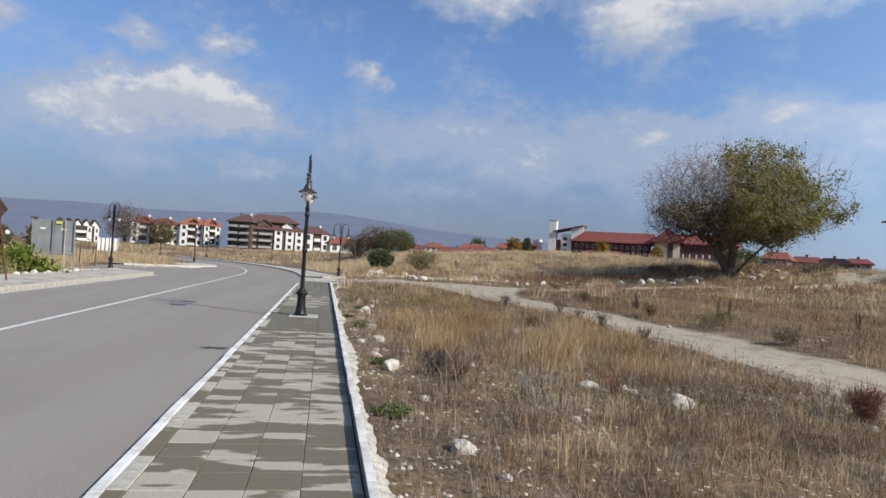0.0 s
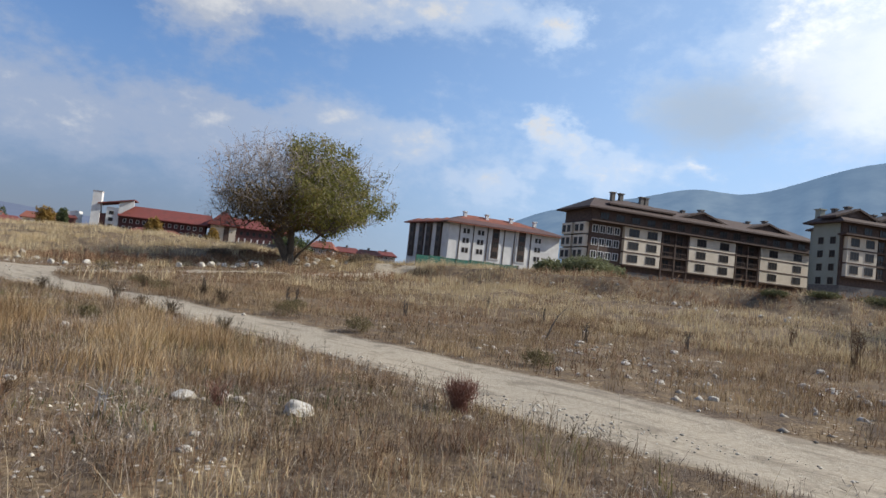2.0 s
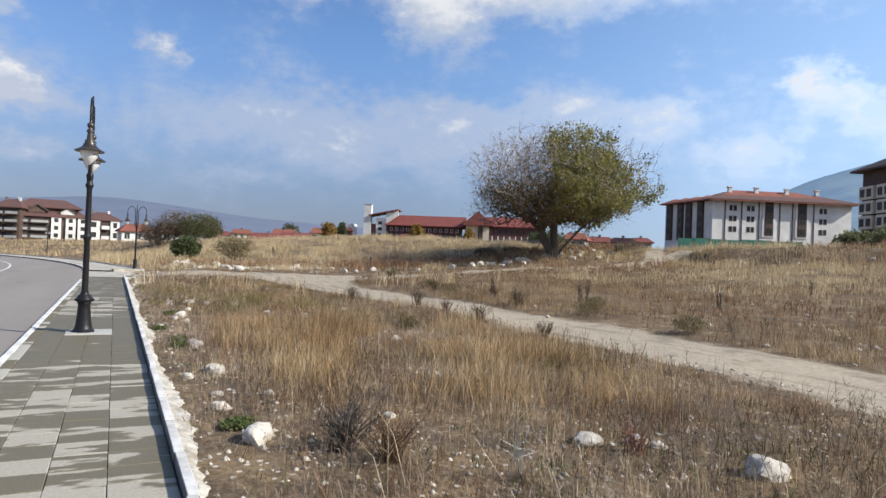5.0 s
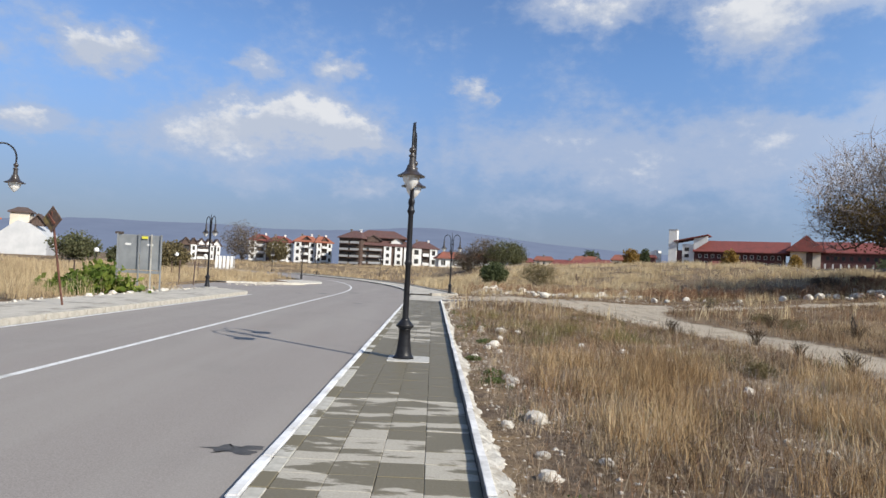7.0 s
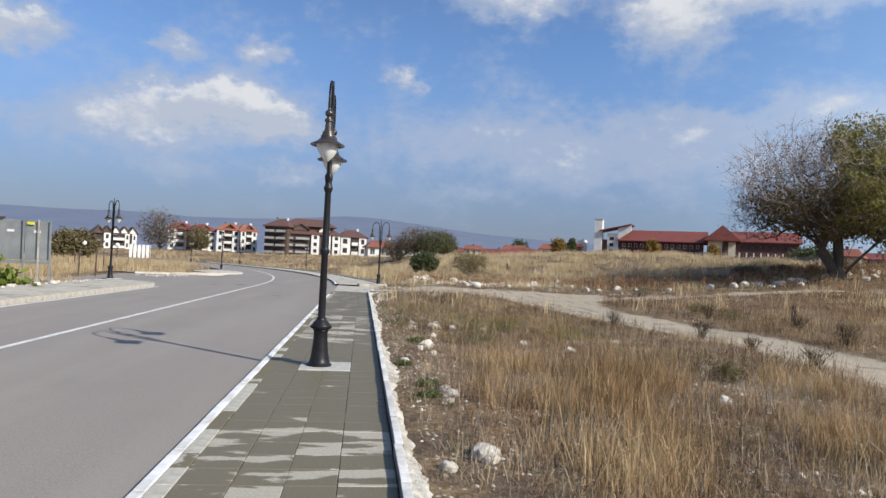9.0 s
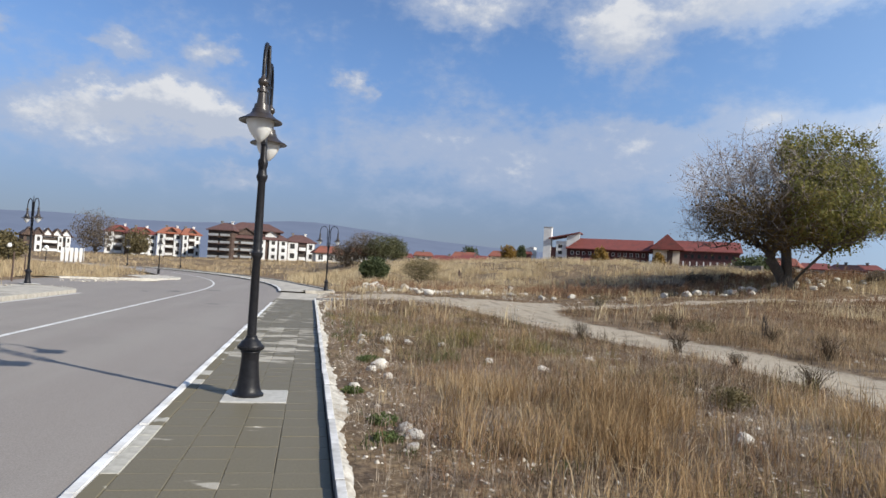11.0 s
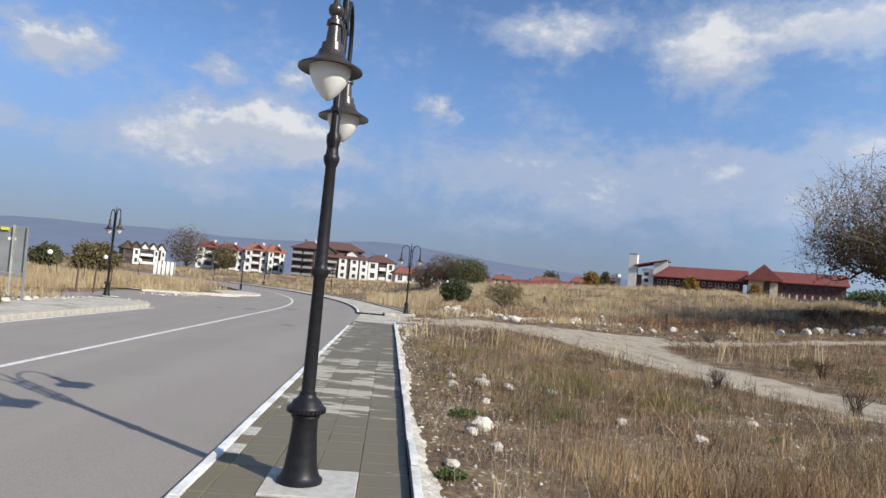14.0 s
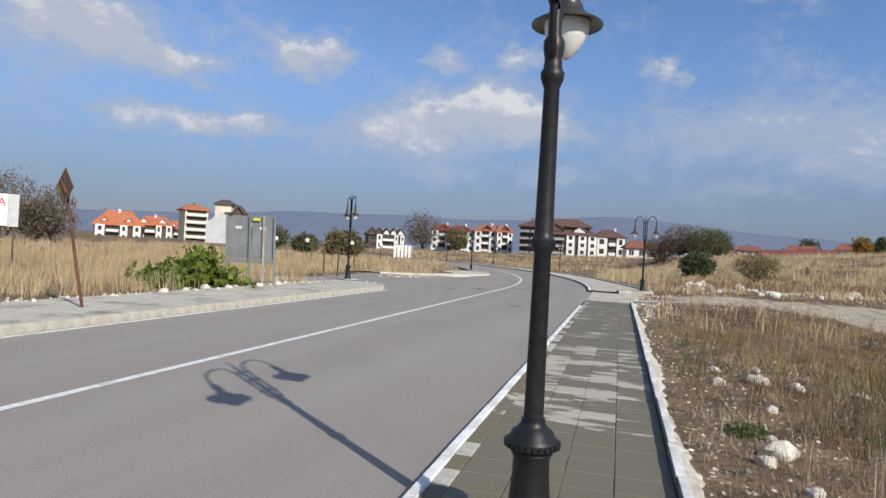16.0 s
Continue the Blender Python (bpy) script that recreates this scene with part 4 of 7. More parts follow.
def white_hotel():
    h = thing("white_hotel", facing((133, 121), (166.2, 105.9)), "white rendered hotel with dark balcony strips under a tiled roof", "hotel")
    zt = 19.0
    part("wall", boxes((0, 35.5, 0, 14, 2.0, zt)), WHITE_WALL, h, "white rendered walls")
    for x in (5.2, 9.7, 28.2):
        for s in range(3):
            for k in (-0.95, 0.15):
                window(h, x + k, 10.8 + 2.65 * s, 0.8, 1.35, -0.0, 0, True, 0)
    for a, b in ((12.7, 15.9), (21.1, 24.4)):
        st = part("balcony_strip", boxes((a, b, -0.25, 0.1, 9.8, zt)), WHITE_WALL, h, "tall strip of dark glazed balconies")
        part("recess", boxes((a + 0.5, b - 0.5, -0.32, -0.2, 10.1, zt - 0.3)), TIMBER, st)
        for s in range(3):
            window(h, a + 0.8, 10.5 + 2.65 * s, (b - a) - 1.6, 1.6, -0.33, 0, True, 1)
    for x in (3.2, 7.4, 11.8, 17.1, 20.4, 25.8):
        part("pilaster", boxes((x - 0.12, x + 0.12, -0.16, 0.1, 7.5, zt)), FRAME_DARK, h, "narrow dark timber strip")
    part("roof_skirt", hip_roof(0, 35.5, -0.4, 14, zt - 0.2, 2.6, 1.7, 0.62), MAROON_ROOF, h, "dark brown lower roof with wide eaves")
    part("roof", hip_roof(3.5, 30.5, 3.2, 12, zt + 1.1, 2.0, 0.6, 0.6), RUSSET_ROOF, h, "orange tiled upper roof")
    part("fascia", boxes((-1.6, 37.1, -2.1, -1.9, zt - 0.62, zt - 0.44)), ORANGE_DULL, h)
    for x in (7, 14, 22, 30):
        chimney(h, x, 6, zt + 2.2, 1.4, 0.9, WHITE_WALL)
    w = thing("white_hotel", facing((137.0, 141), (133.4, 122.2)), "side wing of the white hotel with dark glazed strips", "hotel")
    part("wall", boxes((0, 18.5, 0.3, 12, 2.0, zt - 0.3)), WHITE_WALL, w)
    for x in (1.2, 6.0, 9.6, 14.4):
        st = part("balcony_strip", boxes((x, x + 2.2, -0.25, 0.4, 8.8, zt - 0.6)), FRAME_DARK, w)
        for s in range(3):
            window(w, x + 0.4, 10.5 + 2.65 * s, 1.4, 1.6, -0.26, 0, True, 1)
    for x in (0, 4.6, 9.2, 13.8):
        part("roof", hip_roof(x, x + 4.2, -0.4, 10, zt - 0.2, 1.4, 0.8, 0.5, along_x=False), RUSSET_ROOF, w)
    f = thing("net_fence", facing((103, 103), (126, 92)), "green netting stretched along a site fence", "fence")
    z = 3.2
    for k in range(9):
        part("post", boxes((3.2 * k, 3.2 * k + 0.1, -0.05, 0.05, z - 0.6, z + 4.6)), TIMBER, f)
    for k in range(8):
        part("netting", boxes((3.2 * k + 0.1, 3.2 * k + 3.2, -0.015, 0.015, z + 0.2, z + 4.45 + random.uniform(-0.2, 0.1))), NET, f)


def red_hotel():
    h = thing("red_hotel", facing((81.2, 233.5), (124.0, 208.6)), "low maroon hotel with red tiled roofs and a white tower", "hotel")
    b = 7.9
    part("tower", boxes((0, 2.7, 0.5, 3.5, 2, 19.9)), WHITE_WALL, h, "slim white tower")
    part("tower_cap", boxes((-0.1, 2.8, 0.4, 3.6, 19.9, 20.2)), GREY_WALL, h)
    part("wall", boxes((2.7, 36, 1, 14, 2, 13.0)), RED_WALL, h, "maroon boarded walls")
    part("white_wall", boxes((4.6, 8.4, 0.6, 1.0, 2, 15.2)), WHITE_WALL, h)
    bm = bmesh.new()
    lo = [bm.verts.new(p) for p in ((1.9, -0.6, 15.9), (12.9, -0.6, 18.3), (12.9, 9, 18.3), (1.9, 9, 15.9))]
    hi = [bm.verts.new(v.co + Vector((0, 0, 0.35))) for v in lo]
    bm.faces.new(lo[::-1]), bm.faces.new(hi)
    for k in range(4):
        bm.faces.new((lo[k], lo[(k + 1) % 4], hi[(k + 1) % 4], hi[k]))
    part("lean_roof", bm, RED_ROOF, h, "sloping red roof over the entrance")
    bm = bmesh.new()
    v = [bm.verts.new(p) for p in ((8.3, 0.2, 13.0), (12.8, 0.2, 16.2), (12.8, 0.2, 18.2), (8.3, 0.2, 17.1))]
    w = [bm.verts.new(q.co + Vector((0, 0.5, 0))) for q in v]
    bm.faces.new(v), bm.faces.new(w[::-1])
    for k in range(4):
        bm.faces.new((v[(k + 1) % 4], v[k], w[k], w[(k + 1) % 4]))
    part("gable", bm, WHITE_WALL, h)
    part("roof", hip_roof(9, 37, 0, 14, 12.9, 4.0, 0.8, 0.98), RED_ROOF, h, "long dark red tiled roof")
    for s in range(2):
        for k in range(13):
            window(h, 9.8 + k * 2.02, b + 0.4 + 2.4 * s, 1.0, 1.25, 1.0, 0, False, 0)
    for k in range(3):
        window(h, 5.4, b + 0.5 + 2.2 * k, 1.4, 1.2, 0.6, 0, True, 0)
    part("canopy_roof", hip_roof(12, 30, -5, 0.2, 8.0, 1.6, 0.5, 0.6), RED_ROOF, h)
    part("canopy_wall", boxes((13, 29, -4, 0, 2, 8.0)), RED_WALL, h)
    g = thing("red_hotel", facing((113.0, 213.5), (141.5, 196.9)), "gabled hotel wing with a red roof and pale end bay", "hotel")
    part("wall", boxes((0, 27, 0, 14, 2, 13.6)), RED_WALL, g)
    part("bay", boxes((0.2, 8.6, -0.8, 0.2, 2, 13.8)), CREAM, g, "pale end bay")
    part("recess", boxes((4.6, 6.4, -0.95, -0.75, 6, 13.2)), TIMBER, g)
    part("end_roof", hip_roof(0, 9, -2, 14, 13.7, 5.0, 1.0, 0.9, along_x=False), RED_ROOF, g)
    part("roof", hip_roof(6, 27, 0, 14, 13.5, 3.7, 0.9, 0.98), RED_ROOF, g)
    for k in range(8):
        window(g, 10 + 2.1 * k, b + 3.1, 1.0, 1.3, 0, 0, True, 0)
        part("arch_post", boxes((9.6 + 2.1 * k, 10.0 + 2.1 * k, -1.2, -0.9, 5, b + 2.0)), WHITE_WALL, g)
    w = thing("side_house", facing((69, 243), (80.5, 236)), "low white house with a single-pitch roof", "house")
    bm = bmesh.new()
    v = [bm.verts.new(p) for p in ((0, 0, 2), (11, 0, 2), (11, 0, 12.9), (0, 0, 9.6))]
    q = [bm.verts.new(p.co + Vector((0, 8, 0))) for p in v]
    bm.faces.new(v), bm.faces.new(q[::-1])
    for k in range(4):
        bm.faces.new((v[(k + 1) % 4], v[k], q[k], q[(k + 1) % 4]))
    part("wall", bm, WHITE_WALL, w)
    part("red_wall", boxes((3, 11, -1.5, 0.0, 2, 10.2)), RED_WALL, w)
    part("roof", hip_roof(3, 11, -1.5, 0.2, 10.2, 0.9, 0.4, 0.9), RED_ROOF, w)
    wall = thing("field_wall", facing((73.9, 137.7), (73.5, 106)), "dark stone wall along the field", "wall")
    part("courses", worn_box(0, 31.5, 0, 0.5, 2.0, 5.75, 0.05), STONE_BASE, wall)


def house(name, az, d, w, dep, z0, ht, rise, wall, roof, label, twist=0.0, cols=3, storeys=2, ridge=0.5, white=True, balc=(), chim=1, category="house", group="", attic=False, bays=(), front=None):
    h = thing(name, at_az(az, d, 0, twist), label, category, group)
    part("wall", boxes((-w / 2, w / 2, 0, dep, z0 - 3, z0 + ht)), wall, h)
    part("roof", hip_roof(-w / 2, w / 2, 0, dep, z0 + ht, rise, 0.7, ridge), roof, h)
    sh = ht / storeys
    for s in range(storeys):
        for k in range(cols):
            x = -w / 2 + w * (k + 0.5) / cols
            ww = min(1.9, w / cols * 0.55)
            window(h, x - ww / 2, z0 + s * sh + sh * 0.25, ww, sh * 0.58, 0, 0, not white, 1)
        for a, b in balc:
            part("recess", boxes((a + 0.2, b - 0.2, -0.04, 0.3, z0 + s * sh + 0.25, z0 + (s + 1) * sh - 0.15)), FRAME_DARK, h)
            bl = part("balcony", boxes((a, b, -1.1, 0, z0 + s * sh + 0.05, z0 + s * sh + 0.25)), wall, h)
            part("balcony_front", boxes((a, b, -1.14, -1.0, z0 + s * sh + 0.25, z0 + s * sh + sh * 0.42)), front or WHITE_WALL, bl)
        for a, b in bays:
            y_ = -0.75 if s < storeys - 1 or not attic else -0.5
            part("bay", boxes((a, b, y_, 0.0, z0 + s * sh - 0.05, z0 + (s + 1) * sh - 0.08)), WHITE_WALL, h, "white rendered bay")
            ww = min(1.5, (b - a) * 0.42)
            window(h, (a + b - ww) / 2, z0 + s * sh + sh * 0.25, ww, sh * 0.52, y_, 0, True, 1)
    if attic:
        part("attic", boxes((-w / 2 - 0.06, w / 2 + 0.06, -0.09, 0.3, z0 + ht - sh * 0.38, z0 + ht - 0.02)), TIMBER, h, "dark timber attic band")
    for k in range(chim):
        chimney(h, -w / 2 + w * (k + 0.6) / (chim + 0.2), dep * 0.45, z0 + ht + rise * 0.55, rise * 0.4 + 0.4, 0.6, WHITE_WALL if k % 2 else STONE_BASE)
    return h


def far_town():
    # the large hotel at the bend
    h = house("bend_hotel", -4.6, 225, 21, 15, 2.6, 6.8, 3.8, TIMBER, MAROON_ROOF, "large dark timber hotel with brown hipped roofs and white bays", 4, 6, 3, 0.45, False, ((-9.9, -5.4), (-4.6, -0.2)), 2, "hotel", attic=True, bays=((0.6, 3.2), (4.4, 7.0), (7.6, 10.2)), front=GREY_WALL)
    part("upper_wall", boxes((-8, 8, 3, 12, 10, 12.2)), TIMBER, h)
    part("upper_roof", hip_roof(-8, 8, 3, 12, 12.2, 2.6, 1.2, 0.5), MAROON_ROOF, h)
    dormer(h, -3, 1.0, 10.4, 5.5, 2.6, 5, TIMBER, BROWN_ROOF)
    dormer(h, 5, 1.0, 10.2, 4.5, 2.2, 5, WHITE_WALL, BROWN_ROOF)
    house("bend_hotel", -7.4, 222, 7.5, 14, 2.2, 9.2, 2.6, TIMBER, MAROON_ROOF, "shaded timber hotel wing with open balconies", -18, 3, 4, 0.3, False, ((-3.4, -0.3), (0.3, 3.4)), 2, "hotel", attic=True, front=GREY_WALL)
    house("bend_hotel", -0.9, 230, 9.5, 12, 2.9, 6.4, 2.6, TIMBER, MAROON_ROOF, "hotel wing with white bays under a brown roof", 8, 3, 2, 0.3, False, ((-0.6, 1.6),), 2, "hotel", attic=True, bays=((-4.6, -1.0), (2.0, 4.6)))
    # white houses with orange roofs beside it
    for az, d, w, z0, ht, tw, lab in ((-9.6, 236, 5.5, 2.2, 7.4, 10, "white apartment house with orange roof and balconies"), (-11.2, 238, 7.5, 2.1, 7.6, -6, "white apartment house with orange tiled gable roof"),
                                      (-13.1, 240, 7.5, 2.0, 7.0, 12, "white and brown apartment house with red roof"), (-14.9, 250, 8, 2.0, 7.6, 0, "pale apartment house with a red tiled roof")):
        hh = house("apartment_house", az, d, w, 10, z0, ht, 2.3, TIMBER if az > -14 else GREY_WALL, ORANGE_DULL if az > -13 else RED_ROOF, lab, tw, 3, 3, 0.4, False, ((-w * 0.16, w * 0.16),), 2, "apartment building", "white apartment houses at the bend", True, ((-w * 0.5, -w * 0.18), (w * 0.18, w * 0.5)))
        dormer(hh, 0.4, 0.4, z0 + ht + 0.1, w * 0.45, 2.0, 4, TIMBER, RUSSET_ROOF)
    house("red_roofed_house", 1.6, 215, 9, 8, 2.6, 3.4, 2.2, WHITE_WALL, RUSSET_ROOF, "white house with a faded russet roof", 10, 3, 1, 0.5, True, (), 1)
    # dark-gabled chalet
    c = house("chalet", -19.6, 245, 13, 9, 1.3, 5.2, 1.6, TIMBER, TIMBER, "white chalet with black timber gables", 10, 4, 2, 0.8, False, ((-1.4, 2.6),), 3, bays=((-3.6, -1.6), (2.8, 4.2), (5.0, 6.4)))
    for x in (-5.2, -2.6, 0, 2.6, 5.2):
        dormer(c, x, -0.4, 6.0, 2.9, 2.9, 4, TIMBER if x < 0 else WHITE_WALL, TIMBER)
    # orange-roofed block to the west
    for az, d, w, z0, ht, rise in ((-40.4, 215, 12.5, -0.6, 4.6, 4.2), (-37.9, 225, 10.5, -0.5, 5.2, 2.8), (-36.0, 230, 8, -0.4, 4.4, 2.7)):
        o = house("orange_roofed_house", az, d, w, 10, z0, ht, rise, TIMBER, ORANGE_ROOF, "white house under a steep orange tiled roof", random.uniform(-8, 8), 4, 2, 0.45, False, ((-w * 0.24, w * 0.02),), 3, group="orange-roofed houses", bays=((-w * 0.46, -w * 0.27), (w * 0.05, w * 0.2), (w * 0.32, w * 0.48)))
        for k in (-0.28, 0.22):
            dormer(o, w * k, 0.8, z0 + ht + 0.2, 2.8, 2.2, 3, WHITE_WALL, ORANGE_ROOF)
    t5 = house("terrace_block", -34.7, 190, 5.8, 9, -0.6, 9.6, 1.4, CREAM, ORANGE_ROOF, "tall cream block with stepped balconies and orange roof", 12, 2, 5, 0.4, False, ((-2.6, 2.6),), 1, "apartment building")
    w = thing("blank_gable_block", at_az(-32.3, 160, -1.2, -14), "white block with a blank rounded gable", "apartment building")
    bm = bmesh.new()
    prof = [(-4.4, -3), (4.4, -3), (4.4, 5.6), (3.2, 6.8), (0.8, 8.4), (-1.2, 8.9), (-3.6, 6.9), (-4.4, 6.2)]
    v = [bm.verts.new((x, 0, z)) for x, z in prof]
    q = [bm.verts.new((x, 12, z)) for x, z in prof]
    bm.faces.new(v), bm.faces.new(q[::-1])
    for k in range(len(prof)):
        j = (k + 1) % len(prof)
        bm.faces.new((v[j], v[k], q[k], q[j]))
    # weaker light on this gable is put in as a greyer white render
    part("wall", bm, mat("dull_white_render", (0.43, 0.44, 0.45), (0.53, 0.535, 0.54), 0.4, 0.9, 0.1), w, "blank white end wall")
    part("penthouse", boxes((-3.0, 0.6, 1.5, 5, 7.5, 10.8)), CREAM, w)
    part("roof", hip_roof(-3.0, 0.6, 1.5, 5, 10.8, 1.0, 0.4, 0.4), BROWN_ROOF, w)
    dormer(w, 2.2, 1.5, 8.0, 3.0, 2.6, 3, TIMBER, BROWN_ROOF)
    # red roofs between the trees and the maroon hotel
    for az, d, w_, z0, ht, rise, roof in ((11.8, 200, 11, 3.4, 1.8, 1.8, RED_ROOF), (14.2, 205, 10, 3.8, 2.0, 1.9, RED_ROOF), (13.2, 230, 9, 5.0, 2.4, 2.0, RUSSET_ROOF), (16.4, 240, 9, 5.6, 3.2, 2.0, RUSSET_ROOF), (9.6, 260, 7, 5.0, 3.0, 1.6, RUSSET_ROOF), (7.9, 255, 6, 4.4, 2.4, 1.6, RED_ROOF)):
        house("low_house", az, d, w_, 9, z0, ht, rise, CREAM, roof, "low house with a long red tiled roof", random.uniform(-10, 10), 3, 1, 0.7, True, (), 1, group="low red-roofed houses")
    for az, d, w_, z0, ht, rise, roof in ((38.4, 190, 6.4, 7.0, 2.2, 2.1, RUSSET_ROOF), (40.6, 200, 8.4, 7.0, 2.0, 1.7, RED_ROOF), (42.6, 185, 7, 6.5, 1.9, 1.6, RUSSET_ROOF), (44.0, 210, 6, 7.8, 1.8, 1.5, RED_ROOF)):
        house("low_house", az, d, w_, 9, z0 - 0.9, ht, rise, GREY_WALL, roof, "village house with a red tiled roof", random.uniform(-10, 10), 3, 1, 0.6, True, (), 1, group="village houses behind the bank")
    house("white_cottage", 4.2, 175, 5, 6, 3.2, 2.2, 1.6, WHITE_WALL, ORANGE_ROOF, "small white cottage with a tiled roof", 14, 2, 1, 0.5, True, (), 1)


brown_hotel()
white_hotel()
red_hotel()
far_town()


# ---- mountains ----
def ridge(name, az0, az1, d, profile, material, label, seed):
    """A far ridge as a solid slope: a smooth skyline, with spurs running down from it."""
    rng = np.random.default_rng(seed)
    n, rows = 160, 14
    azs = np.linspace(az0, az1, n)
    pa, pe = zip(*profile)
    top = np.interp(azs, pa, pe)
    top = np.convolve(np.pad(top, 3, mode="edge"), np.ones(7) / 7, "valid")
    ph = rng.uniform(0, 6.28, 4)
    verts, faces = [], []
    for r in range(rows + 1):
        k = r / rows
        for j, a in enumerate(azs):
            spur = sum(math.sin(a * f + p) for f, p in zip((0.35, 0.8, 1.7, 3.1), ph)) / 4
            dd = d * (0.55 + 0.45 * k)
            z = d * math.tan(radians(top[j])) * (k ** 1.25) * (1 + 0.12 * spur * (1 - k)) - 30 * (1 - k)
            if r == rows:
                z += d * 0.0006 * (rng.random() - 0.5)
            verts.append((dd * math.sin(radians(a)), dd * math.cos(radians(a)), z))
    for r in range(rows):
        for j in range(n - 1):
            a = r * n + j
            faces.append((a, a + 1, a + n + 1, a + n))
    return tagged(raw(name, verts, faces, material, True), label, "mountain", kind="structure")


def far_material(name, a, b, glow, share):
    """Wooded slopes behind kilometres of air: part diffuse, haze painted in as blue emission."""
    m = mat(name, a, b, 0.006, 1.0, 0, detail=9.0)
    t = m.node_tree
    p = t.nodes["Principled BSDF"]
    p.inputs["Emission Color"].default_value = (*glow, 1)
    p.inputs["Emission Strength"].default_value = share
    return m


# the blue emission paints haze over both ridges
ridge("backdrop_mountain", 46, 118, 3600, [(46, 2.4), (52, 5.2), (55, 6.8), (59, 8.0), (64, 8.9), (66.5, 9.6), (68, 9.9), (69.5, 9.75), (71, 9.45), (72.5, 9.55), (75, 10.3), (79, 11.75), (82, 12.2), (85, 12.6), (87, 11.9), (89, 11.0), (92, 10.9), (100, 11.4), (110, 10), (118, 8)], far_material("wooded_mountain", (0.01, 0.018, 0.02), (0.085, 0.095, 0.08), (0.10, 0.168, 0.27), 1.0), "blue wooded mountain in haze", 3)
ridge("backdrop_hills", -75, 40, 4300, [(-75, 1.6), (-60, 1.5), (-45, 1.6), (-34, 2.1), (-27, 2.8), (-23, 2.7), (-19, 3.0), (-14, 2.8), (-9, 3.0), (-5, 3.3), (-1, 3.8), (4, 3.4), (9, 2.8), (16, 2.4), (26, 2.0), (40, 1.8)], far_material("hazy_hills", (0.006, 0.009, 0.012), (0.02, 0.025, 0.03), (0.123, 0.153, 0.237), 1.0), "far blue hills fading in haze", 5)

# ---- trees and bushes ----
def tri_mesh(name, verts, tris, material, smooth_shade=False):
    """A mesh from numpy arrays of corners and triangles."""
    me = bpy.data.meshes.new(name)
    n, k = len(verts), len(tris)
    me.vertices.add(n)
    me.vertices.foreach_set("co", np.ascontiguousarray(verts, np.float32).ravel())
    me.loops.add(3 * k)
    me.loops.foreach_set("vertex_index", np.ascontiguousarray(tris, np.int32).ravel())
    me.polygons.add(k)
    me.polygons.foreach_set("loop_start", np.arange(0, 3 * k, 3, dtype=np.int32))
    if smooth_shade:
        me.polygons.foreach_set("use_smooth", np.ones(k, bool))
    me.update(calc_edges=True)
    me.materials.append(material)
    return me


def crown_points(rng, n, half_w, top, base):
    """Points that fill a dome of uneven outline, from its base height to its top."""
    out = []
    ph = rng.uniform(0, 6.28, 3)
    mid = base + (top - base) * 0.42
    while len(out) < n:
        u = rng.normal(0, 1, 3)
        u /= np.linalg.norm(u)
        r = rng.random() ** 0.42
        a = math.atan2(u[1], u[0])
        wob = 1 + 0.13 * math.sin(3 * a + ph[0]) * math.cos(3 * u[2] + ph[1]) + 0.10 * math.sin(5 * a + ph[2] + 4 * u[2])
        p = u * r * wob * np.array([half_w, half_w, top - mid if u[2] > 0 else mid - base])
        out.append(p + np.array([0, 0, mid]))
    return np.array(out)


def grow(rng, targets, trunks, thin=0.007, gnarl=0.07):
    """Branches that reach out from the main limbs to every target, thicker the more they carry. Gives (points, radius, radius, level) and the tips."""
    nodes, parent = [], []
    for limb in trunks:
        last = -1
        for p in limb:
            nodes.append(np.array(p, float))
            parent.append(last)
            last = len(nodes) - 1
    order = np.argsort(np.linalg.norm(targets - np.array([0, 0, targets[:, 2].min() * 0.6]), axis=1))
    buf = np.zeros((len(nodes) + 4 * len(targets), 3))
    dist = np.zeros(len(buf))
    m = len(nodes)
    buf[:m] = nodes
    dist[:m] = np.linalg.norm(buf[:m], axis=1)
    tips = []
    for k in order:
        t = targets[k]
        d = np.linalg.norm(buf[:m] - t, axis=1) + 0.35 * np.clip(dist[:m] - np.linalg.norm(t) + 0.3, 0, None) * 4
        j = int(np.argmin(d))
        a = buf[j].copy()
        gap = np.linalg.norm(t - a)
        steps = int(min(3, 1 + gap // 0.9))
        last = j
        for s in range(1, steps + 1):
            q = a + (t - a) * s / steps
            if s < steps:
                q = q + rng.normal(0, gnarl * gap / steps, 3) + np.array([0, 0, 0.06 * gap])
            buf[m] = q
            dist[m] = np.linalg.norm(q)
            parent.append(last)
            last = m
            m += 1
        tips.append(t)
    load = np.ones(m)
    for k in range(m - 1, -1, -1):
        if parent[k] >= 0:
            load[parent[k]] += load[k]
    rad = thin * load ** 0.46
    limbs = []
    for k in range(m):
        if parent[k] >= 0:
            r1 = min(rad[parent[k]], rad[k] * 1.5)
            limbs.append(([buf[parent[k]], buf[k]], r1, rad[k], 0 if rad[k] > 0.12 else (2 if rad[k] > 0.045 else 5)))
    return limbs, tips


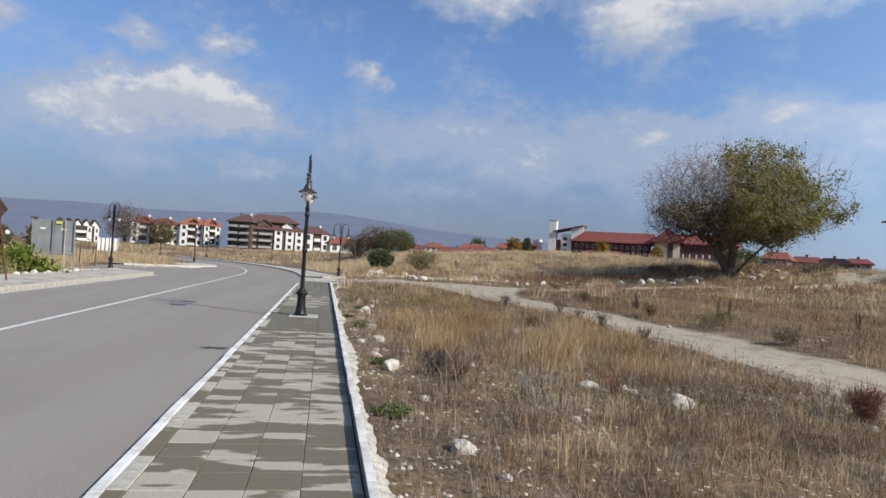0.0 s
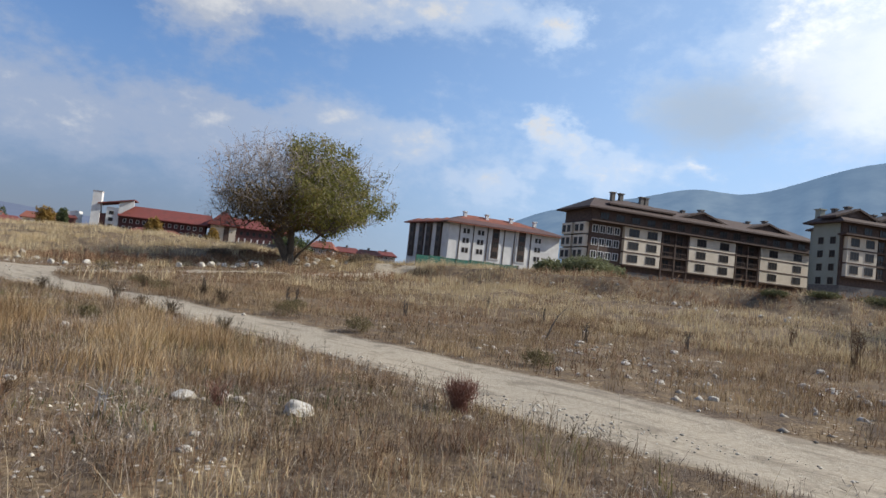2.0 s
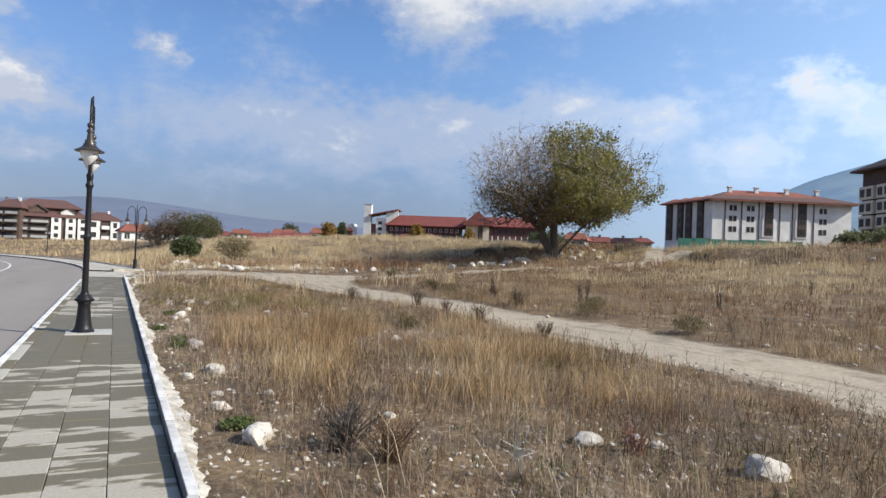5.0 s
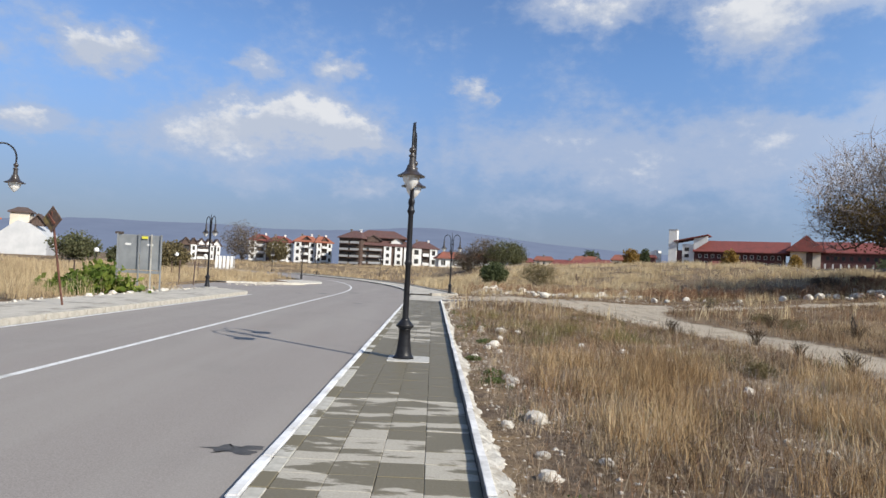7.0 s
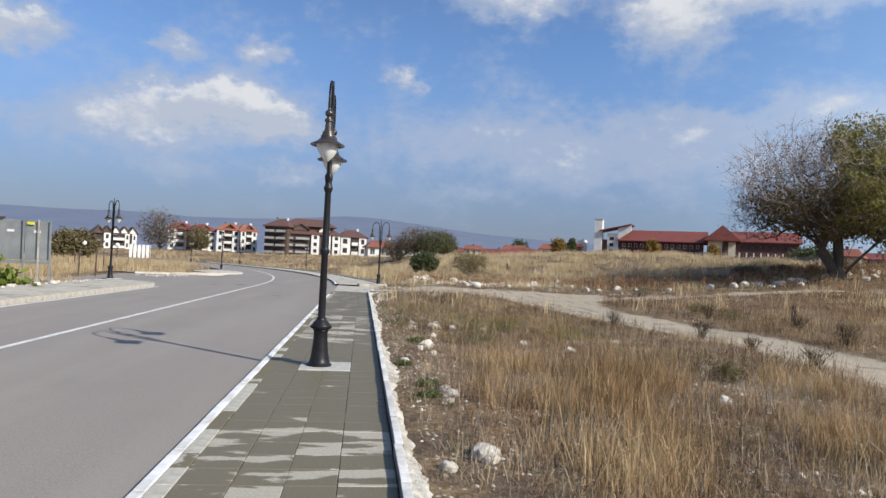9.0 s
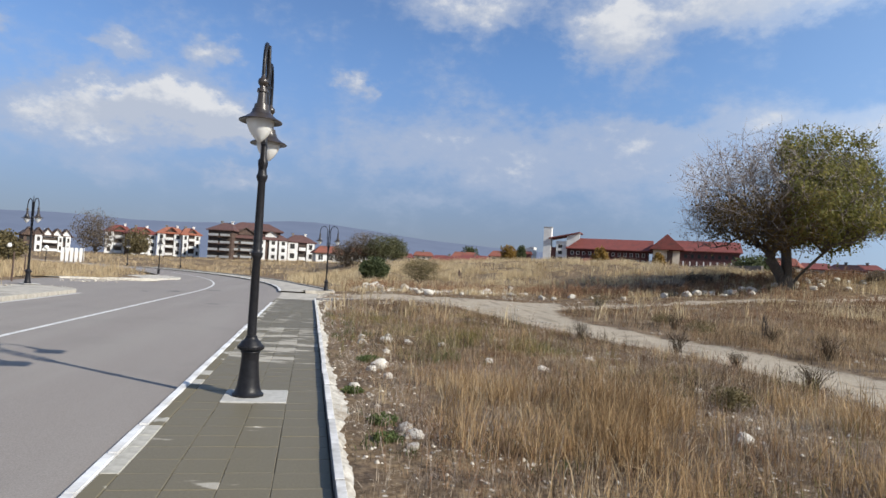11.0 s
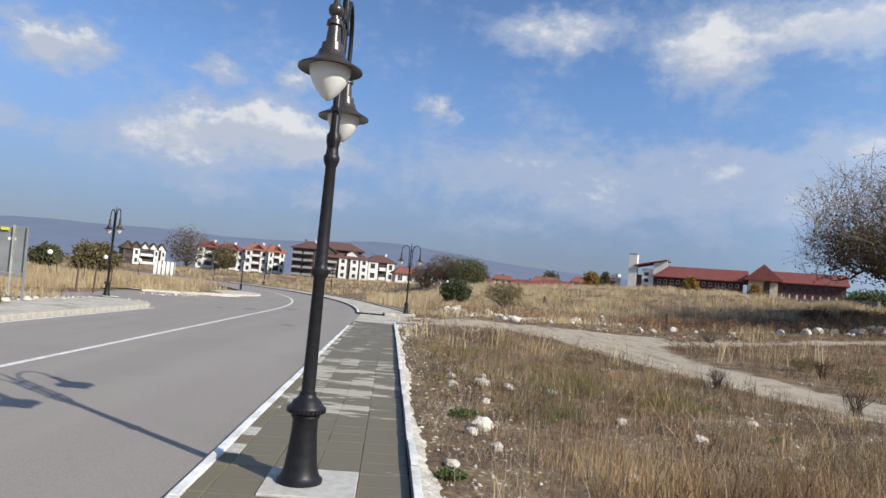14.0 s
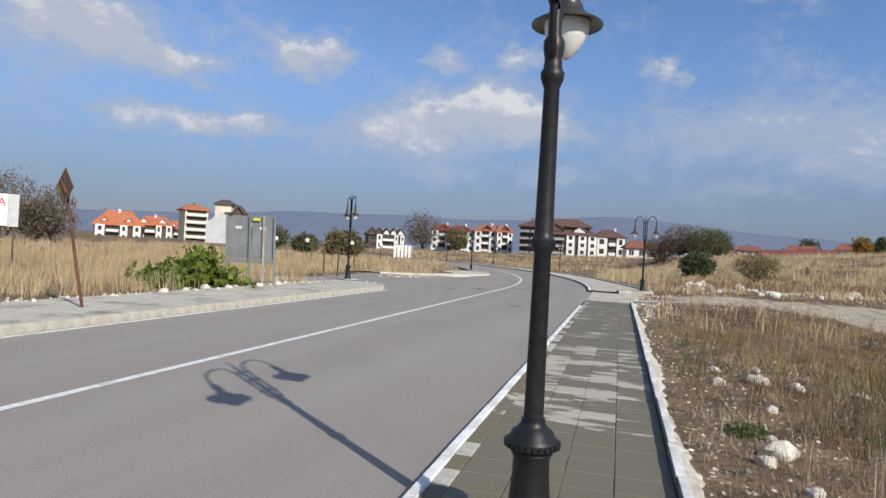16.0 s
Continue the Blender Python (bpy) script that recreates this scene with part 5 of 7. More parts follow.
def limbs_mesh(name, limbs, material):
    """All branches as tapered prisms in one mesh."""
    vs, ts, n0 = [], [], 0
    for pts, a, b, lv in limbs:
        p, q = np.asarray(pts[0]), np.asarray(pts[1])
        d = q - p
        ln = np.linalg.norm(d)
        if ln < 1e-5:
            continue
        d = d / ln
        u = np.cross(d, (0.3, 0.5, 0.81))
        u /= np.linalg.norm(u)
        w = np.cross(d, u)
        sides = 8 if lv < 2 else (5 if lv < 4 else 3)
        ang = np.arange(sides) * 2 * math.pi / sides
        ring = np.cos(ang)[:, None] * u + np.sin(ang)[:, None] * w
        vs += [p + ring * a, q + ring * b]
        k = np.arange(sides)
        k2 = (k + 1) % sides
        ts += [np.stack([n0 + k, n0 + k2, n0 + sides + k2], -1), np.stack([n0 + k, n0 + sides + k2, n0 + sides + k], -1)]
        n0 += 2 * sides
    return tri_mesh(name, np.vstack(vs), np.vstack(ts), material, True)


def leaf_cloud(rng, centres, per, spread, size, droop=0.3):
    """Small folded leaves round the centres: corners and triangles."""
    c = np.repeat(np.asarray(centres, float), per, 0)
    n = len(c)
    c = c + rng.normal(0, spread, (n, 3))
    a = rng.normal(0, 1, (n, 3))
    a[:, 2] -= droop
    a /= np.linalg.norm(a, axis=1)[:, None]
    b = np.cross(a, rng.normal(0, 1, (n, 3)))
    b /= np.linalg.norm(b, axis=1)[:, None]
    s = size * rng.uniform(0.6, 1.3, (n, 1))
    nrm = np.cross(a, b)
    v = np.stack([c, c + a * s * 0.5 + b * s * 0.34 + nrm * s * 0.08, c + a * s, c + a * s * 0.5 - b * s * 0.34 + nrm * s * 0.08], 1).reshape(-1, 3)
    k = np.arange(n)[:, None] * 4
    t = np.stack([k + [0, 1, 2], k + [0, 2, 3]], 1).reshape(-1, 3)
    return v, t


LEAF_GREEN = leafy("walnut_leaves", [(0.085, 0.09, 0.028), (0.165, 0.17, 0.05), (0.27, 0.255, 0.085), (0.37, 0.30, 0.11)], 0.7, 0.45)
LEAF_RUST = leafy("rusty_leaves", [(0.09, 0.06, 0.025), (0.16, 0.11, 0.04), (0.23, 0.17, 0.06)])
LEAF_DARK = leafy("dark_bush_leaves", [(0.05, 0.066, 0.03), (0.085, 0.105, 0.046), (0.13, 0.145, 0.068)])
LEAF_DULL = leafy("dull_bush_leaves", [(0.11, 0.09, 0.045), (0.17, 0.14, 0.07), (0.22, 0.18, 0.09)])
LEAF_YELLOW = leafy("yellow_leaves", [(0.20, 0.12, 0.03), (0.28, 0.175, 0.045), (0.32, 0.22, 0.07)])
LEAF_VINE = leafy("vine_leaves", [(0.06, 0.10, 0.018), (0.14, 0.20, 0.035), (0.28, 0.31, 0.065)], 0.6, 0.45)
LEAF_SAP = leafy("sapling_leaves", [(0.14, 0.15, 0.045), (0.22, 0.225, 0.075), (0.33, 0.30, 0.12)], 0.7, 0.45)
LEAF_RED = leafy("red_brown_twigs", [(0.24, 0.12, 0.09), (0.36, 0.19, 0.14), (0.46, 0.28, 0.20)])
LEAF_FAR = leafy("far_tree_leaves", [(0.075, 0.08, 0.04), (0.12, 0.125, 0.06), (0.17, 0.165, 0.085)])
LEAF_BARE = leafy("withered_leaves", [(0.10, 0.078, 0.055), (0.16, 0.125, 0.09), (0.22, 0.17, 0.12)])


def walnut(x, y, half_w, top, seed, turn, label):
    """A broad old tree, bare twigs on one half and leafy on the other."""
    rng = np.random.default_rng(seed)
    pts = crown_points(rng, 4600, half_w, top, 2.9)
    out = np.hypot(pts[:, 0], pts[:, 1])
    pts = pts[(pts[:, 2] > 4.1 - 0.2 * out + 0.8 * np.sin(1.3 * pts[:, 0]))]
    trunks = [[(0, 0, 0.2), (-0.5, 0.1, 1.3), (-1.3, 0.2, 2.6), (-2.6, 0.3, 4.2), (-4.2, 0.6, 5.6)], [(0.05, 0.1, 0.2), (0.1, 0.2, 1.6), (0.0, 0.4, 3.4), (-0.4, 0.6, 5.4), (-0.2, 0.5, 7.6)],
              [(0.2, 0, 0.2), (0.8, -0.1, 1.2), (1.9, -0.2, 2.5), (3.3, -0.2, 4.0), (5.0, 0.1, 5.2)], [(0.1, -0.1, 0.2), (0.4, -0.8, 1.5), (0.9, -2.2, 3.2), (1.4, -3.8, 5.0)], [(-0.1, 0.1, 0.2), (-0.2, 1.0, 1.6), (-0.2, 2.4, 3.4), (0.2, 4.2, 5.2)]]
    limbs, tips = grow(rng, pts, trunks, 0.0105)
    z = float(height(x, y)) - 0.1
    tr = thing("walnut_tree", pose(x, y, z, 0, 0, turn), label, "tree")
    o = new("branchwork", limbs_mesh("branchwork", [l for l in limbs if l[3] < 4], BARK))
    o.parent = tr
    tagged(o, "dark forked limbs")
    # fine bare shoots at the ends of the thin branches
    fine = [l for l in limbs if l[3] >= 4]
    shoots = []
    for pts_, a, b, lv in fine:
        d = np.asarray(pts_[1]) - np.asarray(pts_[0])
        for s in range(2):
            e = d / (np.linalg.norm(d) + 1e-6) + rng.normal(0, 0.6, 3) + np.array([0, 0, 0.25])
            shoots.append(([pts_[1], np.asarray(pts_[1]) + e * rng.uniform(0.35, 0.8)], 0.013, 0.006, 5))
    o = new("twig_haze", limbs_mesh("twig_haze", [(l[0], max(l[1], 0.016), max(l[2], 0.012), 5) for l in fine] + shoots, TWIG))
    o.parent = tr
    tagged(o, "haze of bare grey twigs")
    part("trunk", lathe([(-0.3, 0.95), (0.1, 0.72), (0.45, 0.60), (0.9, 0.50), (1.2, 0.34)], 14), BARK, tr, "short thick trunk", smooth_shade=True)
    t = np.array(tips)
    right = t[:, 0] / half_w
    up = t[:, 2] / top
    rnd = rng.random(len(t))
    seeds = t[(right > -0.02) & (rnd < 0.11)]
    gap = np.min(np.linalg.norm(t[:, None] - seeds[None], axis=2), axis=1)
    green = t[(right > 0.0 + 0.06 * rng.normal(size=len(t))) & (gap < 0.8) & (rng.random(len(t)) < 0.97)]
    low = t[(right <= 0.22) & (right > -0.7) & (up > 0.24) & (up < 0.56) & (rnd < 0.55)]
    sparse = t[(right <= 0.05) & (rnd < 0.5)]
    topleaf = t[(right > -0.10) & (right < 0.10) & (up > 0.85)]
    v, k = leaf_cloud(rng, np.vstack([green, topleaf]), 30, 0.32, 0.22, 0.7)
    o = new("foliage", tri_mesh("foliage", v, k, LEAF_GREEN))
    o.parent = tr
    tagged(o, "olive and yellow autumn leaves")
    v, k = leaf_cloud(rng, sparse, 4, 0.4, 0.13)
    o = new("foliage", tri_mesh("foliage", v, k, LEAF_BARE))
    o.parent = tr
    tagged(o, "sparse shrivelled brown leaves")
    v, k = leaf_cloud(rng, low, 14, 0.42, 0.19, 0.7)
    o = new("foliage", tri_mesh("foliage", v, k, LEAF_RUST))
    o.parent = tr
    tagged(o, "rusty withered leaves")
    return tr


def tree(name, x, y, half_w, top, seed, leaf, label, per=12, size=0.4, density=0.9, group="", z=None, levels=4, low=0.12, category="tree"):
    rng = np.random.default_rng(seed)
    n = {3: 260, 4: 420, 5: 800}.get(levels, 2600)
    pts = crown_points(rng, n, half_w, top, top * max(0.12, low))
    trunks = [[(0, 0, -0.1), (0.02 * top, 0, top * 0.16), (0.0, 0.02 * top, top * 0.36), (0.03 * top, 0, top * 0.6)]]
    for a in rng.uniform(0, 6.28, 3):
        c, s_ = math.cos(a), math.sin(a)
        trunks.append([(0.02 * top, 0, top * 0.14), (0.2 * half_w * c, 0.2 * half_w * s_, top * 0.26), (0.42 * half_w * c, 0.42 * half_w * s_, top * 0.42)])
    limbs, tips = grow(rng, pts, trunks, 0.0012 * top + 0.002)
    zz = (float(height(x, y)) if z is None else z) - 0.05
    tr = thing(name, pose(x, y, zz, 0, 0, rng.uniform(0, 360)), label, category, group)
    o = new("branchwork", limbs_mesh("branchwork", [(l[0], max(l[1], 0.002 * top), max(l[2], 0.0015 * top), l[3]) for l in limbs], BARK if per > 5 else TWIG))
    o.parent = tr
    t = np.array(tips)
    t = t[rng.random(len(t)) < density]
    if per and len(t):
        v, k = leaf_cloud(rng, t, per, min(half_w * 0.09, 0.42), size)
        o = new("crown", tri_mesh("crown", v, k, leaf))
        o.parent = tr
    return tr


def bush(name, x, y, half_w, top, seed, leaf, label, n=900, size=0.16, z=None, group=""):
    """A round bush of leaf clumps over thin stems."""
    rng = np.random.default_rng(seed)
    zz = float(height(x, y)) if z is None else z
    b = thing(name, pose(x, y, zz), label, "bush", group)
    u = rng.normal(0, 1, (n, 3))
    u /= np.linalg.norm(u, axis=1)[:, None]
    lump = 0.82 + 0.18 * np.sin(3 * np.arctan2(u[:, 1], u[:, 0]) + seed) * np.cos(4 * u[:, 2])
    r = (rng.random(n) ** 0.35 * lump)[:, None]
    c = u * r * np.array([half_w, half_w, top * 0.5]) + np.array([0, 0, top * 0.5])
    v, k = leaf_cloud(rng, c, 6, half_w * 0.07, size)
    bm = bmesh.new()
    for j in range(14 if half_w > 0.6 else 0):
        e = c[rng.integers(n)]
        tube(bm, [(0.1 * rng.normal(), 0.1 * rng.normal(), 0), tuple(e * 0.5), tuple(e)], [0.03, 0.02, 0.008], 4, False)
    if half_w > 0.6:
        part("woody_base", bm, BARK, b)
    o = new("foliage", tri_mesh("foliage", v, k, leaf))
    o.parent = b
    return b


walnut(37.4, 55.3, 8.7, 12.4, 12, -35, "broad old walnut tree, half bare and half olive-leaved")
# the shady tree at the south end of the bank
tree("shade_tree", 49.6, -8.2, 9.0, 11.6, 31, LEAF_DARK, "large dark green tree casting deep shade", 20, 0.18, 0.95, levels=6, low=0.16)
tree("sapling", 46.0, 1.7, 0.95, 2.9, 33, LEAF_SAP, "young tree with sparse yellow-green leaves", 4, 0.15, 0.85, levels=3, z=1.4)
tree("sapling", 56.0, 0.2, 0.9, 2.6, 34, LEAF_SAP, "young tree with sparse yellow-green leaves", 3, 0.14, 0.7, levels=3)
bush("round_bush", 6.15, 73.3, 1.6, 2.3, 41, LEAF_DARK, "dense dark green bush at the roadside field", 1500, 0.2, z=0.55)
bush("brown_bush", 10.4, 71.0, 2.1, 2.6, 42, LEAF_DULL, "brownish half-dry bush in the field", 900, 0.10, z=0.55)
for k, (x, y, hw, tp) in enumerate(((72, 42.5, 3.6, 3.4), (74.5, 41.0, 2.6, 2.4), (69.0, 46, 2.2, 2.6))):
    bush("willow_bush", x, y, hw, tp, 50 + k, leafy("grey_green_leaves", [(0.13, 0.14, 0.065), (0.20, 0.21, 0.11), (0.27, 0.265, 0.15)]), "grey-green willow scrub below the hotel", 1500, 0.3, group="willow scrub")
# wood beyond the bend
for k, (x, y, hw, tp, leaf) in enumerate(((6.4, 129, 3.2, 4.6, LEAF_BARE), (9.2, 128, 3.6, 5.5, LEAF_BARE), (12.2, 127, 3.3, 5.3, LEAF_FAR), (14.8, 128, 2.4, 4.6, LEAF_FAR))):
    tree("field_tree", x, y, hw, tp, 60 + k, leaf, "spreading willow-like tree in the field", 7 if k < 2 else 12, 0.20, 0.9, "trees beyond the bend", levels=5, low=0.05)
for k, (x, y, hw, tp, leaf, per) in enumerate(((-52.5, 186, 5.4, 11.5, LEAF_BARE, 6), (-44, 190, 3.4, 7.2, LEAF_DULL, 10), (-40.6, 106, 3.0, 4.4, LEAF_DULL, 14), (-66, 128, 4, 5.0, LEAF_FAR, 14), (-53, 118, 2.2, 3.4, LEAF_FAR, 14),
                                               (-74, 85.5, 3.2, 7.6, LEAF_BARE, 4), (-77, 81.5, 3.8, 9.4, LEAF_BARE, 4), (-84, 78, 4.2, 10.6, LEAF_BARE, 5), (-71, 80.5, 2.6, 5.6, LEAF_BARE, 10), (-70, 70, 3.4, 4.6, LEAF_DARK, 12), (-92, 76, 5, 10.5, LEAF_BARE, 9), (-100, 72, 5, 10, LEAF_BARE, 9))):
    tree("roadside_tree", x, y, hw, tp, 70 + k, leaf, "thin autumn tree behind the dry meadow", per, 0.30 if leaf is LEAF_BARE else 0.40, 0.95, "trees beyond the west meadow", levels=5 if per < 10 else 4, low=0.06)
for k, (az, d, hw, tp, leaf) in enumerate(((16.9, 215, 2.6, 7.4, LEAF_YELLOW), (18.0, 225, 1.8, 8.0, LEAF_DARK), (24.6, 200, 2.4, 7.0, LEAF_YELLOW), (29.3, 190, 1.8, 6.0, LEAF_YELLOW), (13.6, 240, 3.4, 8, LEAF_DARK), (36.5, 130, 4.0, 4.0, LEAF_DARK))):
    a = radians(az)
    tree("garden_tree", d * math.sin(a), 8 + d * math.cos(a), hw, tp, 90 + k, leaf, "small tree in the hotel garden", 10, 0.5, 1.0, "garden trees by the maroon hotel", z=None)


# ---- dry grass ----
def blades(rng, x, y, h, w, lean, z=None):
    """Bent blades: five corners and three triangles each."""
    n = len(x)
    z = height(x, y) - 0.02 if z is None else z
    a = rng.uniform(0, 2 * math.pi, n)
    c, s = np.cos(a), np.sin(a)
    b = rng.uniform(0, 2 * math.pi, n)
    lx, ly = np.cos(b) * lean * h, np.sin(b) * lean * h
    hw = w / 2
    base = np.stack([x, y, z], -1)
    side = np.stack([c * hw, s * hw, np.zeros(n)], -1)
    mid = base + np.stack([lx * 0.35, ly * 0.35, h * 0.55], -1)
    tip = base + np.stack([lx, ly, h * np.sqrt(np.clip(1 - lean ** 2 * 0.5, 0.3, 1))], -1)
    v = np.stack([base - side, base + side, mid - side * 0.8, mid + side * 0.8, tip], 1).reshape(-1, 3)
    k = np.arange(n)[:, None] * 5
    t = np.stack([k + [0, 1, 3], k + [0, 3, 2], k + [2, 3, 4]], 1).reshape(-1, 3)
    return v, t


def waves(x, y, s, seed):
    """Cheap smooth noise between 0 and 1."""
    r = np.random.default_rng(seed)
    out = 0
    for k in range(7):
        a, p, f = r.uniform(0, 6.28), r.uniform(0, 6.28), s * r.uniform(0.6, 1.9)
        out = out + np.sin((x * math.cos(a) + y * math.sin(a)) * f + p + 0.7 * np.sin((x * math.sin(a) - y * math.cos(a)) * f * 0.7 + p * 2))
    return np.clip(0.5 + out / 7 * 0.9, 0, 1)


def grass(name, seed, region, tufts, per, h, w, keep, material, label, spread=0.06, lean=0.45, hnoise=0.6):
    rng = np.random.default_rng(seed)
    x0, x1, y0, y1 = region
    x, y = rng.uniform(x0, x1, tufts), rng.uniform(y0, y1, tufts)
    clump = waves(x, y, 2.2 / max(1, w / 0.012), seed + 60)
    m = rng.random(tufts) < keep(x, y) * np.clip(1.9 * clump - 0.25, 0.08, 1.25)
    x, y = x[m], y[m]
    th = h * (1 - hnoise / 2 + hnoise * rng.random(len(x))) * (0.62 + 0.76 * waves(x, y, 2.6 / max(1, w / 0.012), seed + 40))
    x, y, th = (np.repeat(q, per) for q in (x, y, th))
    n = len(x)
    x, y = x + rng.normal(0, spread, n), y + rng.normal(0, spread, n)
    hh = th * rng.uniform(0.45, 1.1, n)
    v, t = blades(rng, x, y, hh, w * rng.uniform(0.6, 1.3, n), np.abs(rng.normal(0, lean, n)))
    return tagged(new(name, tri_mesh(name, v, t, material)), label, "grass", kind="stuff")


GOLD = leafy("golden_grass", [(0.13, 0.078, 0.04), (0.30, 0.195, 0.098), (0.49, 0.345, 0.185), (0.68, 0.54, 0.345)], 0.75, 0.3)
STRAW = leafy("pale_straw", [(0.21, 0.145, 0.08), (0.38, 0.285, 0.165), (0.55, 0.43, 0.26), (0.66, 0.55, 0.36)], 0.75, 0.3)
PALE = leafy("bleached_grass", [(0.25, 0.18, 0.10), (0.44, 0.34, 0.20), (0.60, 0.49, 0.31), (0.70, 0.60, 0.41)], 0.75, 0.3)
SCRUB = leafy("brown_stubble", [(0.06, 0.037, 0.023), (0.145, 0.09, 0.054), (0.265, 0.175, 0.105), (0.41, 0.30, 0.19)], 0.85, 0.2)
OLIVE = leafy("green_weeds", [(0.04, 0.055, 0.02), (0.075, 0.095, 0.03), (0.12, 0.125, 0.05)], 0.8, 0.3)


def tall_patch(x, y):
    """Where the tall golden grass stands in the near field."""
    edge = np.clip((x - 1.5) / 0.9, 0, 1) * np.clip((8.2 - x) / 1.5, 0, 1)
    a = np.clip((y - 8.5) / 4, 0, 1) * np.clip((19.5 - y) / 3.5, 0, 1) * np.clip((8.0 - x) / 2.5, 0, 1)
    b = np.clip((y - 16.5) / 4, 0, 1) * np.clip((40 - y) / 4, 0, 1) * 0.28
    return edge * np.maximum(a * np.clip(2.6 * waves(x, y, 1.6, 5) - 0.95, 0.05, 1), b * 0.07) * 0.8


def off_track(x, y):
    return (track(x, y) < 0.3) & (x > 0.62)


def open_field(x, y):
    r = x + bend(y)
    road = (r > -10.4) & (r < 2.0) & (y > 40) | (x < 0.8) & (x > -13.4) & (y <= 41)
    return ~road & (track(x, y) < 0.35)


grass("tall_grass", 1, (1.2, 8.4, 7, 40), 34000, 11, 0.46, 0.007, lambda x, y: tall_patch(x, y) * off_track(x, y), GOLD, "tall golden dry grass", 0.10, 0.58, 0.9)
grass("stubble", 2, (0.62, 9, -6, 46), 30000, 10, 0.14, 0.007, lambda x, y: off_track(x, y) * np.clip(0.25 + 0.9 * waves(x, y, 1.1, 7), 0, 1) * np.clip((x - 0.5) / 1.6, 0.12, 1), SCRUB, "short brown stubble and dead weeds", 0.07, 0.7)
grass("straw_tufts", 3, (0.9, 9, -6, 46), 5600, 14, 0.24, 0.006, lambda x, y: off_track(x, y) * np.clip(waves(x, y, 0.9, 8) * 1.5 - 0.35, 0, 1) * np.clip((x - 0.8) / 1.2, 0, 1) * np.where(y > 25, 0.45, 1), STRAW, "loose straw-coloured tufts", 0.06, 0.45)
VERGE = leafy("verge_straw", [(0.12, 0.08, 0.046), (0.245, 0.168, 0.096), (0.40, 0.295, 0.175), (0.57, 0.455, 0.295)], 0.75, 0.3)
grass("verge_grass", 4, (10.4, 30, -14, 46), 17000, 10, 0.32, 0.012, lambda x, y: off_track(x, y) * np.clip(2.0 * waves(x, y, 0.5, 9) - 0.55, 0.1, 1) * np.where(y > 33, 0.2, 1), VERGE, "dry grass beyond the cart track", 0.13, 0.4)
grass("verge_stubble", 5, (10.4, 34, -14, 50), 9000, 9, 0.2, 0.016, lambda x, y: off_track(x, y) * waves(x, y, 0.6, 10), SCRUB, "brown undergrowth beyond the cart track", 0.16, 0.6)
grass("meadow_grass", 6, (-2, 62, 30, 112), 27000, 9, 0.72, 0.03, lambda x, y: open_field(x, y) * np.clip(0.1 + waves(x, y, 0.22, 11) * 1.1, 0, 1) * (1 - 0.85 * ((np.abs(y - 60 - 0.08 * x) < 4.5) & (x < 34))) * np.where((x < 40) & (y < 53.5), 0.06, 1), PALE, "pale meadow grass below the village", 0.3, 0.3)
grass("field_stubble", 14, (1.5, 36, 34, 58), 9000, 9, 0.16, 0.014, lambda x, y: off_track(x, y) * np.clip(0.15 + waves(x, y, 0.8, 25), 0, 1), SCRUB, "low brown stubble by the track mouth", 0.14, 0.7)
grass("bank_grass", 7, (24, 66, -22, 60), 18000, 8, 0.46, 0.028, lambda x, y: open_field(x, y) * np.clip(0.1 + waves(x, y, 0.3, 12), 0, 1) * np.where(np.hypot(x, y - 5) > 52, 0.3, 1) * np.where((y > 36) & (x < 38), 0.3, 1), PALE, "pale grass below the bank", 0.25, 0.4)
grass("bank_scrub", 8, (20, 72, -25, 64), 13000, 8, 0.32, 0.03, lambda x, y: open_field(x, y) * (waves(x, y, 0.35, 13) > 0.52), SCRUB, "dark scrub on the bank", 0.3, 0.5)
grass("brow_grass", 12, (-60, 100, 100, 215), 8500, 8, 0.7, 0.07, lambda x, y: open_field(x, y) * np.clip(0.2 + waves(x, y, 0.12, 14), 0, 1), STRAW, "pale grass on the rising ground", 0.6, 0.3)
grass("west_meadow", 13, (-34, -13.2, 14, 62), 10500, 11, 0.7, 0.013, lambda x, y: open_field(x, y) * (~((x > -18) & (y > 42) & (y < 58))) * np.clip(0.3 + waves(x, y, 0.5, 17), 0, 1) * np.clip((-13 - x) / 2, 0.1, 1), STRAW, "tall pale grass behind the west pavement", 0.16, 0.35)
grass("west_grass", 9, (-75, -14, 45, 115), 8500, 9, 0.75, 0.035, lambda x, y: open_field(x, y) * (~((x > -18) & (y > 42) & (y < 58))) * np.clip(0.25 + waves(x, y, 0.3, 15), 0, 1) * np.clip((-13 - x) / 2, 0.1, 1), STRAW, "tall pale grass west of the road", 0.25, 0.3)
LITTER = leafy("dead_litter", [(0.10, 0.07, 0.05), (0.22, 0.165, 0.115), (0.38, 0.31, 0.23), (0.58, 0.51, 0.41)], 0.85, 0.2)
grass("dry_litter", 16, (0.6, 8.5, 2.5, 22), 10500, 9, 0.13, 0.006, lambda x, y: off_track(x, y) * np.clip(0.35 + 0.8 * waves(x, y, 0.8, 35), 0, 1), LITTER, "matted dead stems lying on the soil", 0.10, 1.1, 0.9)
grass("green_tufts", 10, (0.7, 8, 0, 40), 2600, 12, 0.15, 0.010, lambda x, y: off_track(x, y) * (waves(x, y, 1.4, 16) > 0.66), OLIVE, "low green weeds between the stones", 0.08, 0.6)
WILD = leafy("yellow_green_grass", [(0.09, 0.092, 0.028), (0.16, 0.15, 0.05), (0.25, 0.215, 0.085), (0.35, 0.29, 0.13)], 0.75, 0.3)


